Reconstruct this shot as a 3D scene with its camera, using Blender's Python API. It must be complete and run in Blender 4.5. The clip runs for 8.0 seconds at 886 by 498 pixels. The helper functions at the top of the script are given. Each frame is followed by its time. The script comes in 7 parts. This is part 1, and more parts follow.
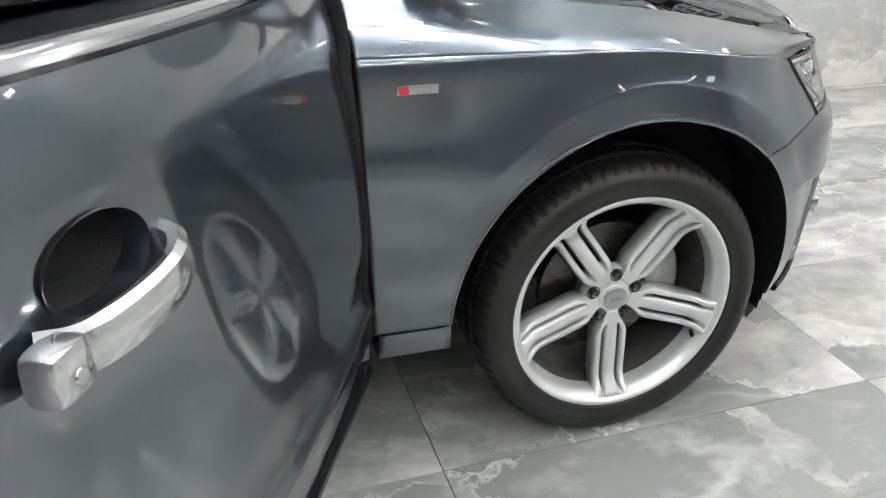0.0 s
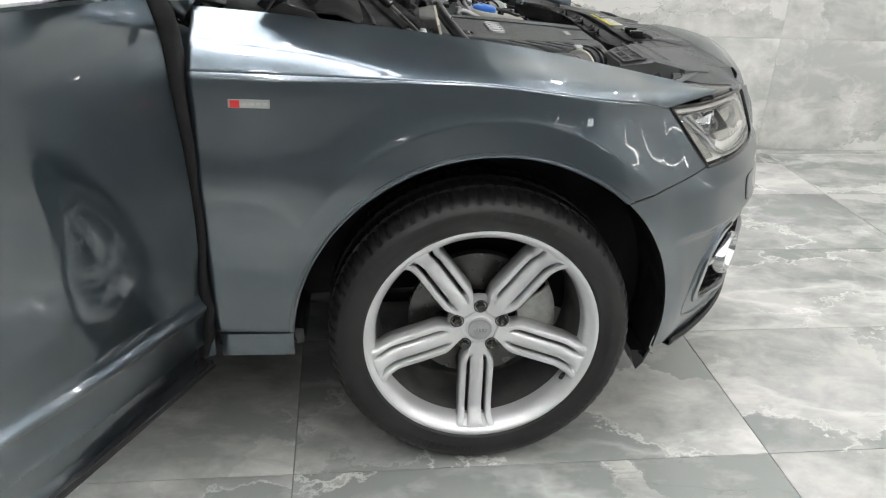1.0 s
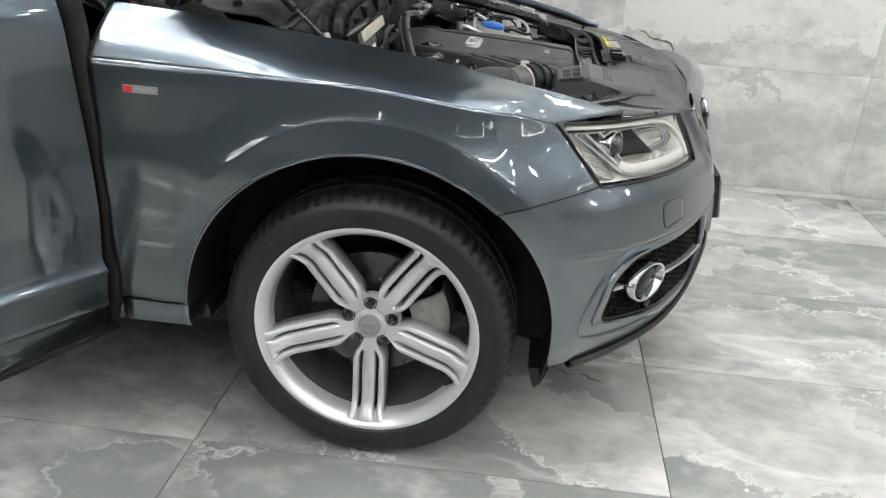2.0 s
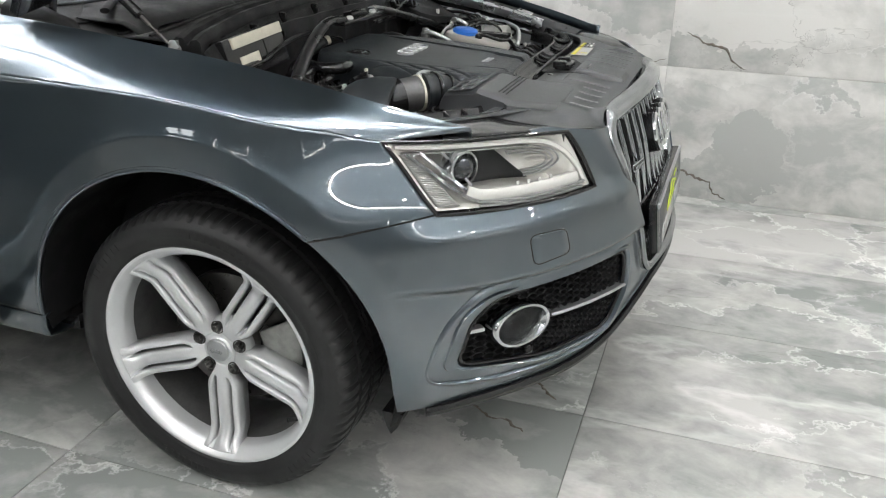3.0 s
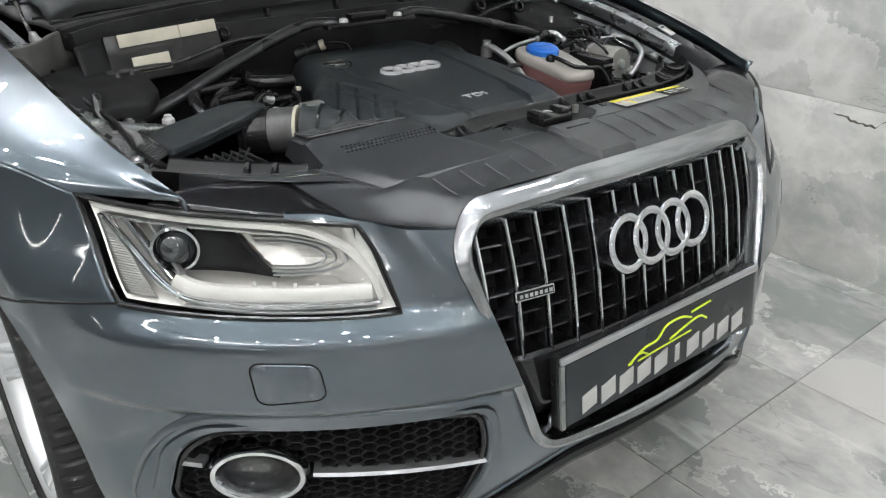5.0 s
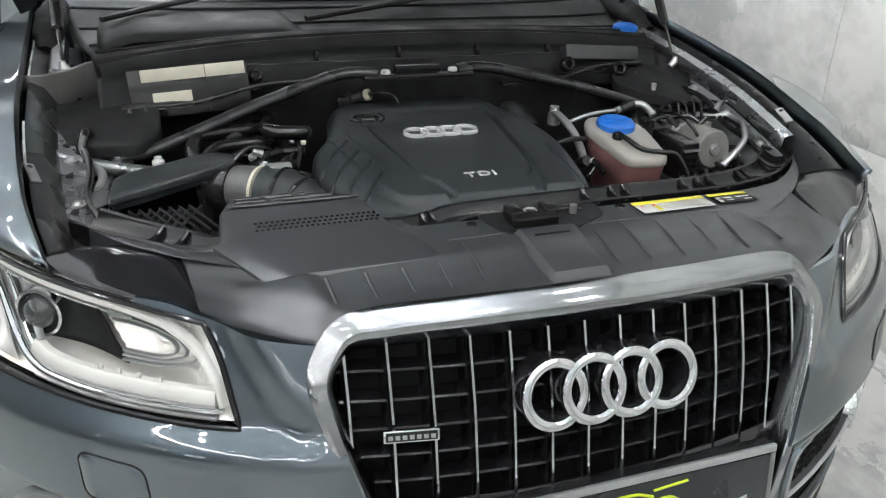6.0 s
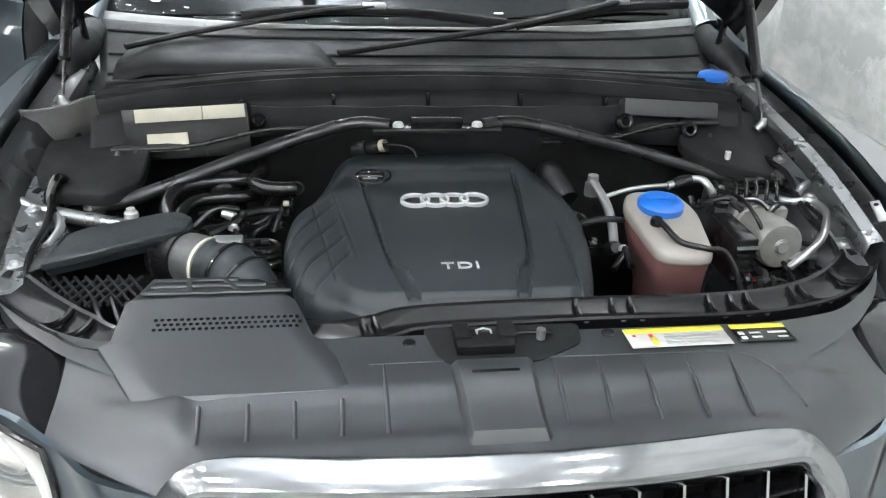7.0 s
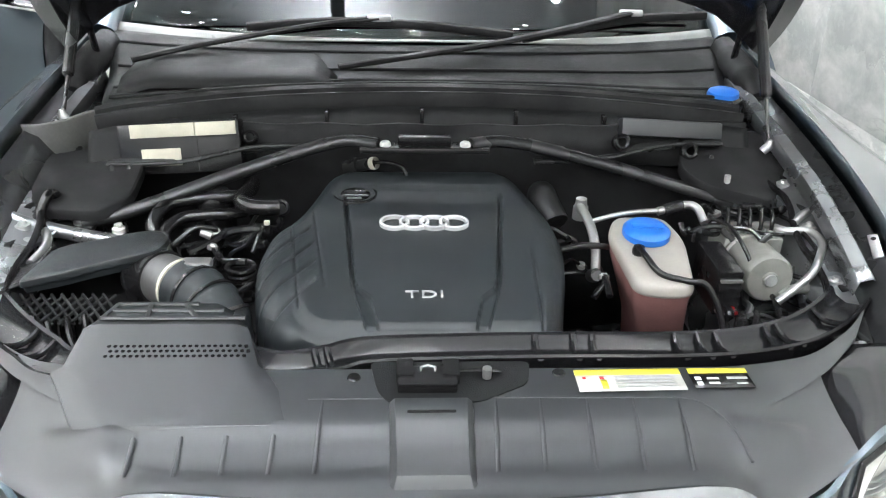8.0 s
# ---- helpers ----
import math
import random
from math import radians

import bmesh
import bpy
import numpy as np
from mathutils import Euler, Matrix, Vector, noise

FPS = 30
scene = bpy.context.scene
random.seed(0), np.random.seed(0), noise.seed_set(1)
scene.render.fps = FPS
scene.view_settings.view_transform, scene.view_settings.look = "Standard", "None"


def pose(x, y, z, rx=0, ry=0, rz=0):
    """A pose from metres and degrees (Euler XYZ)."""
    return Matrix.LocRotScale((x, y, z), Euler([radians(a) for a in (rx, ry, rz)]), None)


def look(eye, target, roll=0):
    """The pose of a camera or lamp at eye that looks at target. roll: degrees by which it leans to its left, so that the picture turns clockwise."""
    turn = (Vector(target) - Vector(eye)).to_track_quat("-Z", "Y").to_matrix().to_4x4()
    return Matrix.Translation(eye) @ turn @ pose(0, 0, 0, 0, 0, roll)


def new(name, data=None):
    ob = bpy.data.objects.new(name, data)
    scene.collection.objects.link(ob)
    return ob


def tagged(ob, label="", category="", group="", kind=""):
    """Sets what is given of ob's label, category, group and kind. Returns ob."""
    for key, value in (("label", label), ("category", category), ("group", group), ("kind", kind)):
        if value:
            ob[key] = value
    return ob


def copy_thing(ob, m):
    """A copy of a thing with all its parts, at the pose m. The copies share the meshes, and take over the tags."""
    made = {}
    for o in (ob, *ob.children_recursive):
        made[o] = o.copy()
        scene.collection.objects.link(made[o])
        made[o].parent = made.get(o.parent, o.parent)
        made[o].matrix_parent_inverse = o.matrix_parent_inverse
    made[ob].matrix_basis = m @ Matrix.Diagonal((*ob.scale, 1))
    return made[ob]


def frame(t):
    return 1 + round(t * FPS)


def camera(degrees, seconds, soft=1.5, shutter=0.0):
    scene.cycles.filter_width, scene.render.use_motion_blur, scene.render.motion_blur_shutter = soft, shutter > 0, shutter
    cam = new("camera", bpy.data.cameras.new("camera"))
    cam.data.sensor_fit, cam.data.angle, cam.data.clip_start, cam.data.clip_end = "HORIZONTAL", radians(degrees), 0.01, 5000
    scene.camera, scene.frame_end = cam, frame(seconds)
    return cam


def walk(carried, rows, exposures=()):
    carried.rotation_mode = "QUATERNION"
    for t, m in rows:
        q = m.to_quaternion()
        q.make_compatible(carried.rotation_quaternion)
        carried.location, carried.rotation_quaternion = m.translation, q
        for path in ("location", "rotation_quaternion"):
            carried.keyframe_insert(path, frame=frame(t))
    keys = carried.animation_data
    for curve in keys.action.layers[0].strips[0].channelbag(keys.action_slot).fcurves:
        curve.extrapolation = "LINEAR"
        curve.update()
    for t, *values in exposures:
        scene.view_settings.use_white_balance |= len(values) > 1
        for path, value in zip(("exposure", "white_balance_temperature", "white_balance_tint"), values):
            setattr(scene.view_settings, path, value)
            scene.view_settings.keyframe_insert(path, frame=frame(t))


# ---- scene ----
cam = camera(58.0, 8.0, soft=1.15)
PATH = [
    (0, (-0.84, -2.279, 1.288), (-0.334, -0.568, 0.385), 0.3),
    (0.5, (-0.577, -2.405, 1.318), (-0.221, -0.648, 0.431), 1.5),
    (1, (-0.281, -2.437, 1.312), (-0.07, -0.641, 0.457), 2.7),
    (1.5, (0.044, -2.535, 1.304), (0.059, -0.71, 0.486), 3.2),
    (1.7, (0.17, -2.54, 1.318), (0.095, -0.717, 0.501), 3.4),
    (2.8, (0.878, -2.202, 1.297), (0.33, -0.463, 0.478), 1.2),
    (3, (1.011, -2.137, 1.308), (0.383, -0.425, 0.488), 0.7),
    (3.5, (1.215, -1.881, 1.282), (0.399, -0.256, 0.45), -0.3),
    (4, (1.373, -1.608, 1.301), (0.343, -0.125, 0.442), -0.4),
    (4.2, (1.46, -1.504, 1.295), (0.344, -0.091, 0.424), -0.3),
    (5.3, (1.574, -0.874, 1.313), (0.059, 0.109, 0.454), 0.9),
    (5.5, (1.579, -0.762, 1.315), (-0.007, 0.116, 0.469), 1.1),
    (6, (1.595, -0.519, 1.356), (-0.11, 0.098, 0.511), 1.8),
    (6.5, (1.478, -0.336, 1.379), (-0.284, 0.069, 0.524), 2.1),
    (7, (1.411, -0.176, 1.433), (-0.367, 0.068, 0.551), 2.1),
    (7.5, (1.394, -0.054, 1.465), (-0.386, 0.092, 0.563), 1.8),
    (8, (1.388, -0.028, 1.487), (-0.39, 0.059, 0.575), 1.3),
]
walk(cam, [(t, look(eye, target, roll)) for t, eye, target, roll in PATH],
     [(0.0, 0.48, 6550, 9), (1.5, 0.38, 6550, 9), (3.0, 0.41, 6500, 9), (4.2, 0.41, 6450, 9), (5.5, 0.40, 6370, 9), (6.5, 0.69, 6300, 8), (7.2, 1.05, 6250, 8), (8.0, 1.28, 6300, 8)])

# ---- light ----
world = bpy.data.worlds.new("showroom_world")
scene.world = world
world.use_nodes = True
world.node_tree.nodes["Background"].inputs[0].default_value = (0.75, 0.8, 0.85, 1)
world.node_tree.nodes["Background"].inputs[1].default_value = 0.15
SPOT, STRIP, WINDOW = 275.0, 60.0, 4.0      # how strongly the ceiling spots, led strips and window panes shine


# ---- materials ----
def mat(name, color, rough=0.5, metal=0.0, vary=0.12, scale=8.0, bump=0.0, bump_scale=200.0, coat=0.0, spec=0.5, transmission=0.0, coat_ior=1.5, coat_rough=0.02):
    m = bpy.data.materials.new(name)
    m.use_nodes = True
    nt = m.node_tree
    n, link = nt.nodes, nt.links.new
    b = n["Principled BSDF"]
    b.inputs["Metallic"].default_value = metal
    b.inputs["Specular IOR Level"].default_value = spec
    b.inputs["Coat Weight"].default_value = coat
    b.inputs["Coat Roughness"].default_value = coat_rough
    b.inputs["Coat IOR"].default_value = coat_ior
    b.inputs["Transmission Weight"].default_value = transmission
    tc = n.new("ShaderNodeTexCoord")
    big, fine = n.new("ShaderNodeTexNoise"), n.new("ShaderNodeTexNoise")
    big.inputs["Scale"].default_value, big.inputs["Detail"].default_value = scale, 3
    fine.inputs["Scale"].default_value, fine.inputs["Detail"].default_value = scale * 14, 4
    for t in (big, fine):
        link(tc.outputs["Object"], t.inputs["Vector"])
    add = n.new("ShaderNodeMath")
    add.operation = "MULTIPLY_ADD"
    add.inputs[1].default_value = 0.4
    link(fine.outputs["Fac"], add.inputs[0])
    link(big.outputs["Fac"], add.inputs[2])
    ramp = n.new("ShaderNodeMapRange")
    ramp.inputs["From Min"].default_value, ramp.inputs["From Max"].default_value = 0.4, 1.0
    ramp.inputs["To Min"].default_value, ramp.inputs["To Max"].default_value = 1 - vary, 1 + vary
    link(add.outputs[0], ramp.inputs["Value"])
    mul = n.new("ShaderNodeVectorMath")
    mul.operation = "SCALE"
    mul.inputs[0].default_value = color
    link(ramp.outputs["Result"], mul.inputs["Scale"])
    link(mul.outputs[0], b.inputs["Base Color"])
    rr = n.new("ShaderNodeMapRange")
    rr.inputs["From Min"].default_value, rr.inputs["From Max"].default_value = 0.3, 0.7
    rr.inputs["To Min"].default_value, rr.inputs["To Max"].default_value = rough * (1 + vary), rough * (1 - vary)
    link(big.outputs["Fac"], rr.inputs["Value"])
    link(rr.outputs["Result"], b.inputs["Roughness"])
    if bump:
        tex, bp = n.new("ShaderNodeTexNoise"), n.new("ShaderNodeBump")
        tex.inputs["Scale"].default_value, tex.inputs["Detail"].default_value = bump_scale, 3
        bp.inputs["Strength"].default_value, bp.inputs["Distance"].default_value = bump, 0.002
        link(tc.outputs["Object"], tex.inputs["Vector"])
        link(tex.outputs["Fac"], bp.inputs["Height"])
        link(bp.outputs["Normal"], b.inputs["Normal"])
    return m


def glass(name, tint, gloss=0.02, base=0.05):
    m = bpy.data.materials.new(name)
    m.use_nodes = True
    nt = m.node_tree
    n, link = nt.nodes, nt.links.new
    n.remove(n["Principled BSDF"])
    clear, shine, mix, fres = n.new("ShaderNodeBsdfTransparent"), n.new("ShaderNodeBsdfGlossy"), n.new("ShaderNodeMixShader"), n.new("ShaderNodeLayerWeight")
    power, scaled = n.new("ShaderNodeMath"), n.new("ShaderNodeMath")
    power.operation, scaled.operation = "POWER", "MULTIPLY_ADD"
    power.inputs[1].default_value = 4.0
    scaled.inputs[1].default_value, scaled.inputs[2].default_value = 0.9 - base, base
    fres.inputs["Blend"].default_value = 0.5
    clear.inputs[0].default_value = (*tint, 1)
    shine.inputs["Roughness"].default_value = gloss
    link(fres.outputs["Facing"], power.inputs[0])
    link(power.outputs[0], scaled.inputs[0])
    link(scaled.outputs[0], mix.inputs[0])
    link(clear.outputs[0], mix.inputs[1])
    link(shine.outputs[0], mix.inputs[2])
    link(mix.outputs[0], n["Material Output"].inputs[0])
    return m


def glow(name, color, strength):
    m = bpy.data.materials.new(name)
    m.use_nodes = True
    nt = m.node_tree
    nt.nodes.remove(nt.nodes["Principled BSDF"])
    e = nt.nodes.new("ShaderNodeEmission")
    e.inputs[0].default_value, e.inputs[1].default_value = (*color, 1), strength
    nt.links.new(e.outputs[0], nt.nodes["Material Output"].inputs[0])
    return m


def marble(name, light, dark, rough):
    """Polished porcelain tiles with a grey marble print: clouds, pale and dark veins; each tile has its own piece of it."""
    m = bpy.data.materials.new(name)
    m.use_nodes = True
    nt = m.node_tree
    n, link = nt.nodes, nt.links.new
    b = n["Principled BSDF"]
    tc, info = n.new("ShaderNodeTexCoord"), n.new("ShaderNodeObjectInfo")
    shift = n.new("ShaderNodeVectorMath")
    shift.operation = "MULTIPLY_ADD"
    shift.inputs[1].default_value = (37.0, 19.0, 53.0)
    link(info.outputs["Random"], shift.inputs[0])
    link(tc.outputs["Object"], shift.inputs[2])

    def noisy(scale, detail, distort, stretch=(1, 1, 1), rough_=0.55):
        mp = n.new("ShaderNodeMapping")
        mp.inputs["Scale"].default_value = stretch
        mp.inputs["Rotation"].default_value = (0.3, 0.2, 0.5)
        link(shift.outputs[0], mp.inputs["Vector"])
        t = n.new("ShaderNodeTexNoise")
        t.inputs["Scale"].default_value, t.inputs["Detail"].default_value = scale, detail
        t.inputs["Distortion"].default_value, t.inputs["Roughness"].default_value = distort, rough_
        link(mp.outputs[0], t.inputs["Vector"])
        return t.outputs["Fac"]

    def rangeof(v, a, b_, c, d):
        r = n.new("ShaderNodeMapRange")
        r.inputs["From Min"].default_value, r.inputs["From Max"].default_value = a, b_
        r.inputs["To Min"].default_value, r.inputs["To Max"].default_value = c, d
        link(v, r.inputs["Value"])
        return r.outputs["Result"]

    def math_(op, a, b_):
        k = n.new("ShaderNodeMath")
        k.operation = op
        for i, v in enumerate((a, b_)):
            if isinstance(v, float):
                k.inputs[i].default_value = v
            else:
                link(v, k.inputs[i])
        return k.outputs[0]

    cloud = rangeof(noisy(1.5, 9, 0.5, (1, 1.9, 1.4), 0.62), 0.36, 0.64, 0.0, 1.0)
    speck = rangeof(noisy(6.0, 9, 0.3, (1, 1.3, 1), 0.62), 0.32, 0.68, -0.42, 0.42)
    # broken plates of lighter and darker stone with sharp, wandering borders
    bent, warp = n.new("ShaderNodeTexNoise"), n.new("ShaderNodeVectorMath")
    bent.inputs["Scale"].default_value, bent.inputs["Detail"].default_value, bent.inputs["Roughness"].default_value = 2.6, 7, 0.66
    link(shift.outputs[0], bent.inputs["Vector"])
    warp.operation = "MULTIPLY_ADD"
    warp.inputs[1].default_value = (0.62, 0.62, 0.62)
    link(bent.outputs["Color"], warp.inputs[0])
    link(shift.outputs[0], warp.inputs[2])
    squeeze = n.new("ShaderNodeMapping")
    squeeze.inputs["Scale"].default_value = (1.0, 1.9, 1.0)
    squeeze.inputs["Rotation"].default_value = (0.0, 0.0, 0.35)
    link(warp.outputs[0], squeeze.inputs["Vector"])
    plate, border, split = n.new("ShaderNodeTexVoronoi"), n.new("ShaderNodeTexVoronoi"), n.new("ShaderNodeSeparateColor")
    border.feature = "DISTANCE_TO_EDGE"
    for v_ in (plate, border):
        v_.inputs["Scale"].default_value = 1.5
        link(squeeze.outputs[0], v_.inputs["Vector"])
    link(plate.outputs["Color"], split.inputs[0])
    plates = rangeof(split.outputs["Red"], 0.0, 1.0, -0.42, 0.42)
    tone = math_("ADD", math_("ADD", math_("MULTIPLY", cloud, 0.62), speck), rangeof(info.outputs["Random"], 0.0, 1.0, -0.05, 0.32))
    tone = math_("ADD", tone, plates)
    mix = n.new("ShaderNodeMix")
    mix.data_type = "RGBA"
    mix.inputs["A"].default_value, mix.inputs["B"].default_value = (*dark, 1), (*light, 1)
    link(tone, mix.inputs["Factor"])
    mix.clamp_factor = True
    # thin veins, where a bent noise crosses its middle value
    vein = math_("ABSOLUTE", math_("SUBTRACT", noisy(0.75, 6, 0.3, (1, 2.4, 1.3), 0.55), 0.5), 0.0)
    pale = math_("MULTIPLY", rangeof(vein, 0.0, 0.030, 0.30, 0.0), rangeof(noisy(1.1, 3, 0.0), 0.45, 0.62, 0.0, 1.0))
    vein2 = math_("ABSOLUTE", math_("SUBTRACT", noisy(0.8, 6, 0.25, (0.5, 2.2, 1.1), 0.60), 0.55), 0.0)
    dark_line = math_("MULTIPLY", rangeof(vein2, 0.0, 0.0030, 0.3, 0.0), rangeof(noisy(1.0, 2, 0.0), 0.54, 0.60, 0.0, 1.0))
    rim = rangeof(border.outputs["Distance"], 0.0, 0.022, 1.0, 0.0)
    pale = math_("ADD", pale, math_("MULTIPLY", rim, rangeof(noisy(1.7, 4, 0.0), 0.46, 0.62, 0.0, 0.55)))
    fine_rim = rangeof(border.outputs["Distance"], 0.0, 0.006, 1.0, 0.0)
    dark_line = math_("ADD", dark_line, math_("MULTIPLY", fine_rim, rangeof(noisy(1.4, 3, 0.0, (1.3, 1, 1)), 0.55, 0.64, 0.0, 0.55)))
    mix2, mix3 = n.new("ShaderNodeMix"), n.new("ShaderNodeMix")
    for k in (mix2, mix3):
        k.data_type = "RGBA"
    link(mix.outputs["Result"], mix2.inputs["A"])
    mix2.inputs["B"].default_value = (0.80, 0.80, 0.79, 1)
    link(pale, mix2.inputs["Factor"])
    link(mix2.outputs["Result"], mix3.inputs["A"])
    mix3.inputs["B"].default_value = (0.10, 0.095, 0.085, 1)
    link(dark_line, mix3.inputs["Factor"])
    link(mix3.outputs["Result"], b.inputs["Base Color"])
    link(rangeof(noisy(5.0, 4, 0.0), 0.3, 0.7, rough * 0.7, rough * 1.5), b.inputs["Roughness"])
    return m


PAINT = mat("metallic_grey_paint", (0.072, 0.095, 0.114), 0.30, 0.95, 0.03, 2.0, coat=1.0, coat_ior=1.95, coat_rough=0.036)
CHROME = mat("chrome", (0.62, 0.63, 0.64), 0.08, 1.0, 0.06, 30.0)
HANDLE = mat("silver_handle", (0.56, 0.57, 0.58), 0.13, 0.85, 0.06, 20.0, coat=0.6)
SATIN = mat("satin_silver", (0.45, 0.46, 0.47), 0.32, 0.85, 0.08, 20.0)
ALLOY = mat("silver_alloy", (0.66, 0.67, 0.68), 0.33, 0.55, 0.06, 12.0, coat=0.5)
FRAME = mat("satin_chrome", (0.33, 0.34, 0.35), 0.14, 1.0, 0.06, 20.0)
CRACK = mat("dark_vein_print", (0.13, 0.115, 0.095), 0.25, 0.0, 0.4, 30.0)
LIGHT_GROUT = mat("pale_grout", (0.44, 0.44, 0.42), 0.7, 0.0, 0.2, 20.0)
RUBBER = mat("tyre_rubber", (0.0125, 0.0125, 0.013), 0.45, 0.0, 0.3, 9.0, 0.2, 400.0, spec=0.4)
BLACK = mat("black_plastic", (0.0085, 0.0085, 0.009), 0.22, 0.0, 0.25, 12.0, spec=0.5)
GLOSS = mat("gloss_black", (0.010, 0.010, 0.011), 0.10, 0.0, 0.2, 12.0)
SOOT = mat("dark_bay_metal", (0.026, 0.027, 0.028), 0.28, 0.4, 0.5, 7.0, 0.3, 60.0)
GREY = mat("grey_cover_plastic", (0.0165, 0.0183, 0.0205), 0.42, 0.0, 0.015, 9.0, 0.12, 1200.0, spec=0.70)
COVER = mat("engine_cover_plastic", (0.0165, 0.0197, 0.022), 0.36, 0.0, 0.07, 8.0, 0.3, 1600.0, spec=0.26)
EMBLEM = mat("bright_emblem", (0.58, 0.59, 0.60), 0.25, 0.35, 0.05, 20.0)
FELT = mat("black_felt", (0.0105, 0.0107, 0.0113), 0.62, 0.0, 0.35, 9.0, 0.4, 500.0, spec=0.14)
SEAL = mat("shiny_seal_rubber", (0.007, 0.007, 0.008), 0.20, 0.0, 0.1, 12.0, spec=0.30)
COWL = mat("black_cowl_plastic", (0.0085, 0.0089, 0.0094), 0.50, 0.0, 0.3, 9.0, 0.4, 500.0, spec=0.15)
SHIELD = mat("worn_grey_felt", (0.085, 0.085, 0.082), 0.55, 0.0, 0.25, 14.0, 0.4, 600.0, spec=0.3)
BAYPAINT = mat("bay_paint", (0.29, 0.30, 0.31), 0.28, 0.8, 0.15, 14.0)
STEEL = mat("bare_aluminium", (0.50, 0.51, 0.51), 0.35, 0.9, 0.2, 25.0, 0.2, 300.0)
CAST = mat("cast_aluminium", (0.33, 0.335, 0.32), 0.5, 0.6, 0.2, 40.0, 0.4, 500.0)
MOTOR = mat("dull_grey_casting", (0.25, 0.25, 0.235), 0.45, 0.5, 0.15, 40.0, 0.3, 500.0)
CREAM = mat("cream_label", (0.46, 0.44, 0.36), 0.6, 0.0, 0.12, 20.0)
BLUE = mat("blue_cap_plastic", (0.015, 0.13, 0.50), 0.35, 0.0, 0.1, 30.0)
TANK = mat("milky_tank_plastic", (0.33, 0.315, 0.285), 0.4, 0.0, 0.12, 14.0, transmission=0.15)
PINK = mat("pink_coolant_tank", (0.25, 0.125, 0.12), 0.4, 0.0, 0.18, 14.0, transmission=0.1)
YELLOW = mat("yellow_label", (0.56, 0.50, 0.03), 0.5, 0.0, 0.06, 20.0)
WHITE = mat("white_label", (0.40, 0.40, 0.39), 0.5, 0.0, 0.06, 20.0)
RED = mat("red_enamel", (0.60, 0.03, 0.03), 0.3, 0.0, 0.05, 20.0)
LIME = mat("lime_print", (0.50, 0.62, 0.03), 0.4, 0.0, 0.05, 20.0)
PLATE = mat("dark_plate", (0.014, 0.017, 0.020), 0.3, 0.0, 0.15, 12.0)
LENS_WHITE = mat("light_guide", (0.66, 0.66, 0.64), 0.2, 0.0, 0.05, 20.0, coat=0.6)
REFLECTOR = mat("lamp_reflector", (0.84, 0.83, 0.80), 0.22, 0.35, 0.12, 18.0)
SIDE_LENS = mat("grey_side_lens", (0.27, 0.27, 0.263), 0.25, 0.4, 0.1, 30.0, coat=0.6)
PROJECTOR = mat("projector_lens", (0.02, 0.022, 0.025), 0.03, 0.0, 0.1, 20.0, coat=1.0)
STRIP_GREY = mat("pale_grey", (0.14, 0.145, 0.14), 0.3, 0.0, 0.1, 30.0)
LENS = glass("clear_lamp_lens", (0.96, 0.96, 0.95), 0.02, 0.028)
SCREEN = glass("tinted_screen_glass", (0.09, 0.15, 0.145), 0.03, 0.065)
DARKGLASS = glass("dark_window_glass", (0.06, 0.07, 0.07), 0.01, 0.06)
BARREL = mat("dusty_barrel", (0.10, 0.10, 0.10), 0.5, 0.5, 0.3, 12.0)
DISC = mat("brake_disc_steel", (0.10, 0.098, 0.094), 0.30, 0.9, 0.2, 30.0)
FLOOR_TILE = marble("grey_marble_tile", (0.45, 0.445, 0.432), (0.23, 0.243, 0.236), 0.09)
WALL_TILE = marble("pale_marble_wall_tile", (0.68, 0.675, 0.65), (0.40, 0.41, 0.395), 0.07)
GROUT = mat("grout", (0.16, 0.16, 0.155), 0.8, 0.0, 0.2, 20.0)
# unseen walls: dark for contrast in the paint, pale as a reflector in front
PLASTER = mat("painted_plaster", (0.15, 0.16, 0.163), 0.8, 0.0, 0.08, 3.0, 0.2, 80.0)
BOUNCE_PLASTER = mat("bounce_plaster", (0.60, 0.61, 0.61), 0.8, 0.0, 0.08, 3.0, 0.2, 80.0)
CEILING = mat("ceiling_paint", (0.86, 0.87, 0.90), 0.7, 0.0, 0.08, 3.0, 0.1, 60.0)
SPOT_GLOW = glow("spot_glow", (1.0, 0.98, 0.96), SPOT)
FILL_GLOW = glow("fill_glow", (0.97, 0.985, 1.0), 120.0)
STRIP_GLOW = glow("strip_glow", (1.0, 0.98, 0.95), STRIP)
LINE_GLOW = glow("led_line_glow", (1.0, 0.98, 0.95), 16.0)
WINDOW_GLOW = glow("daylight_backdrop", (0.93, 0.97, 1.0), WINDOW)


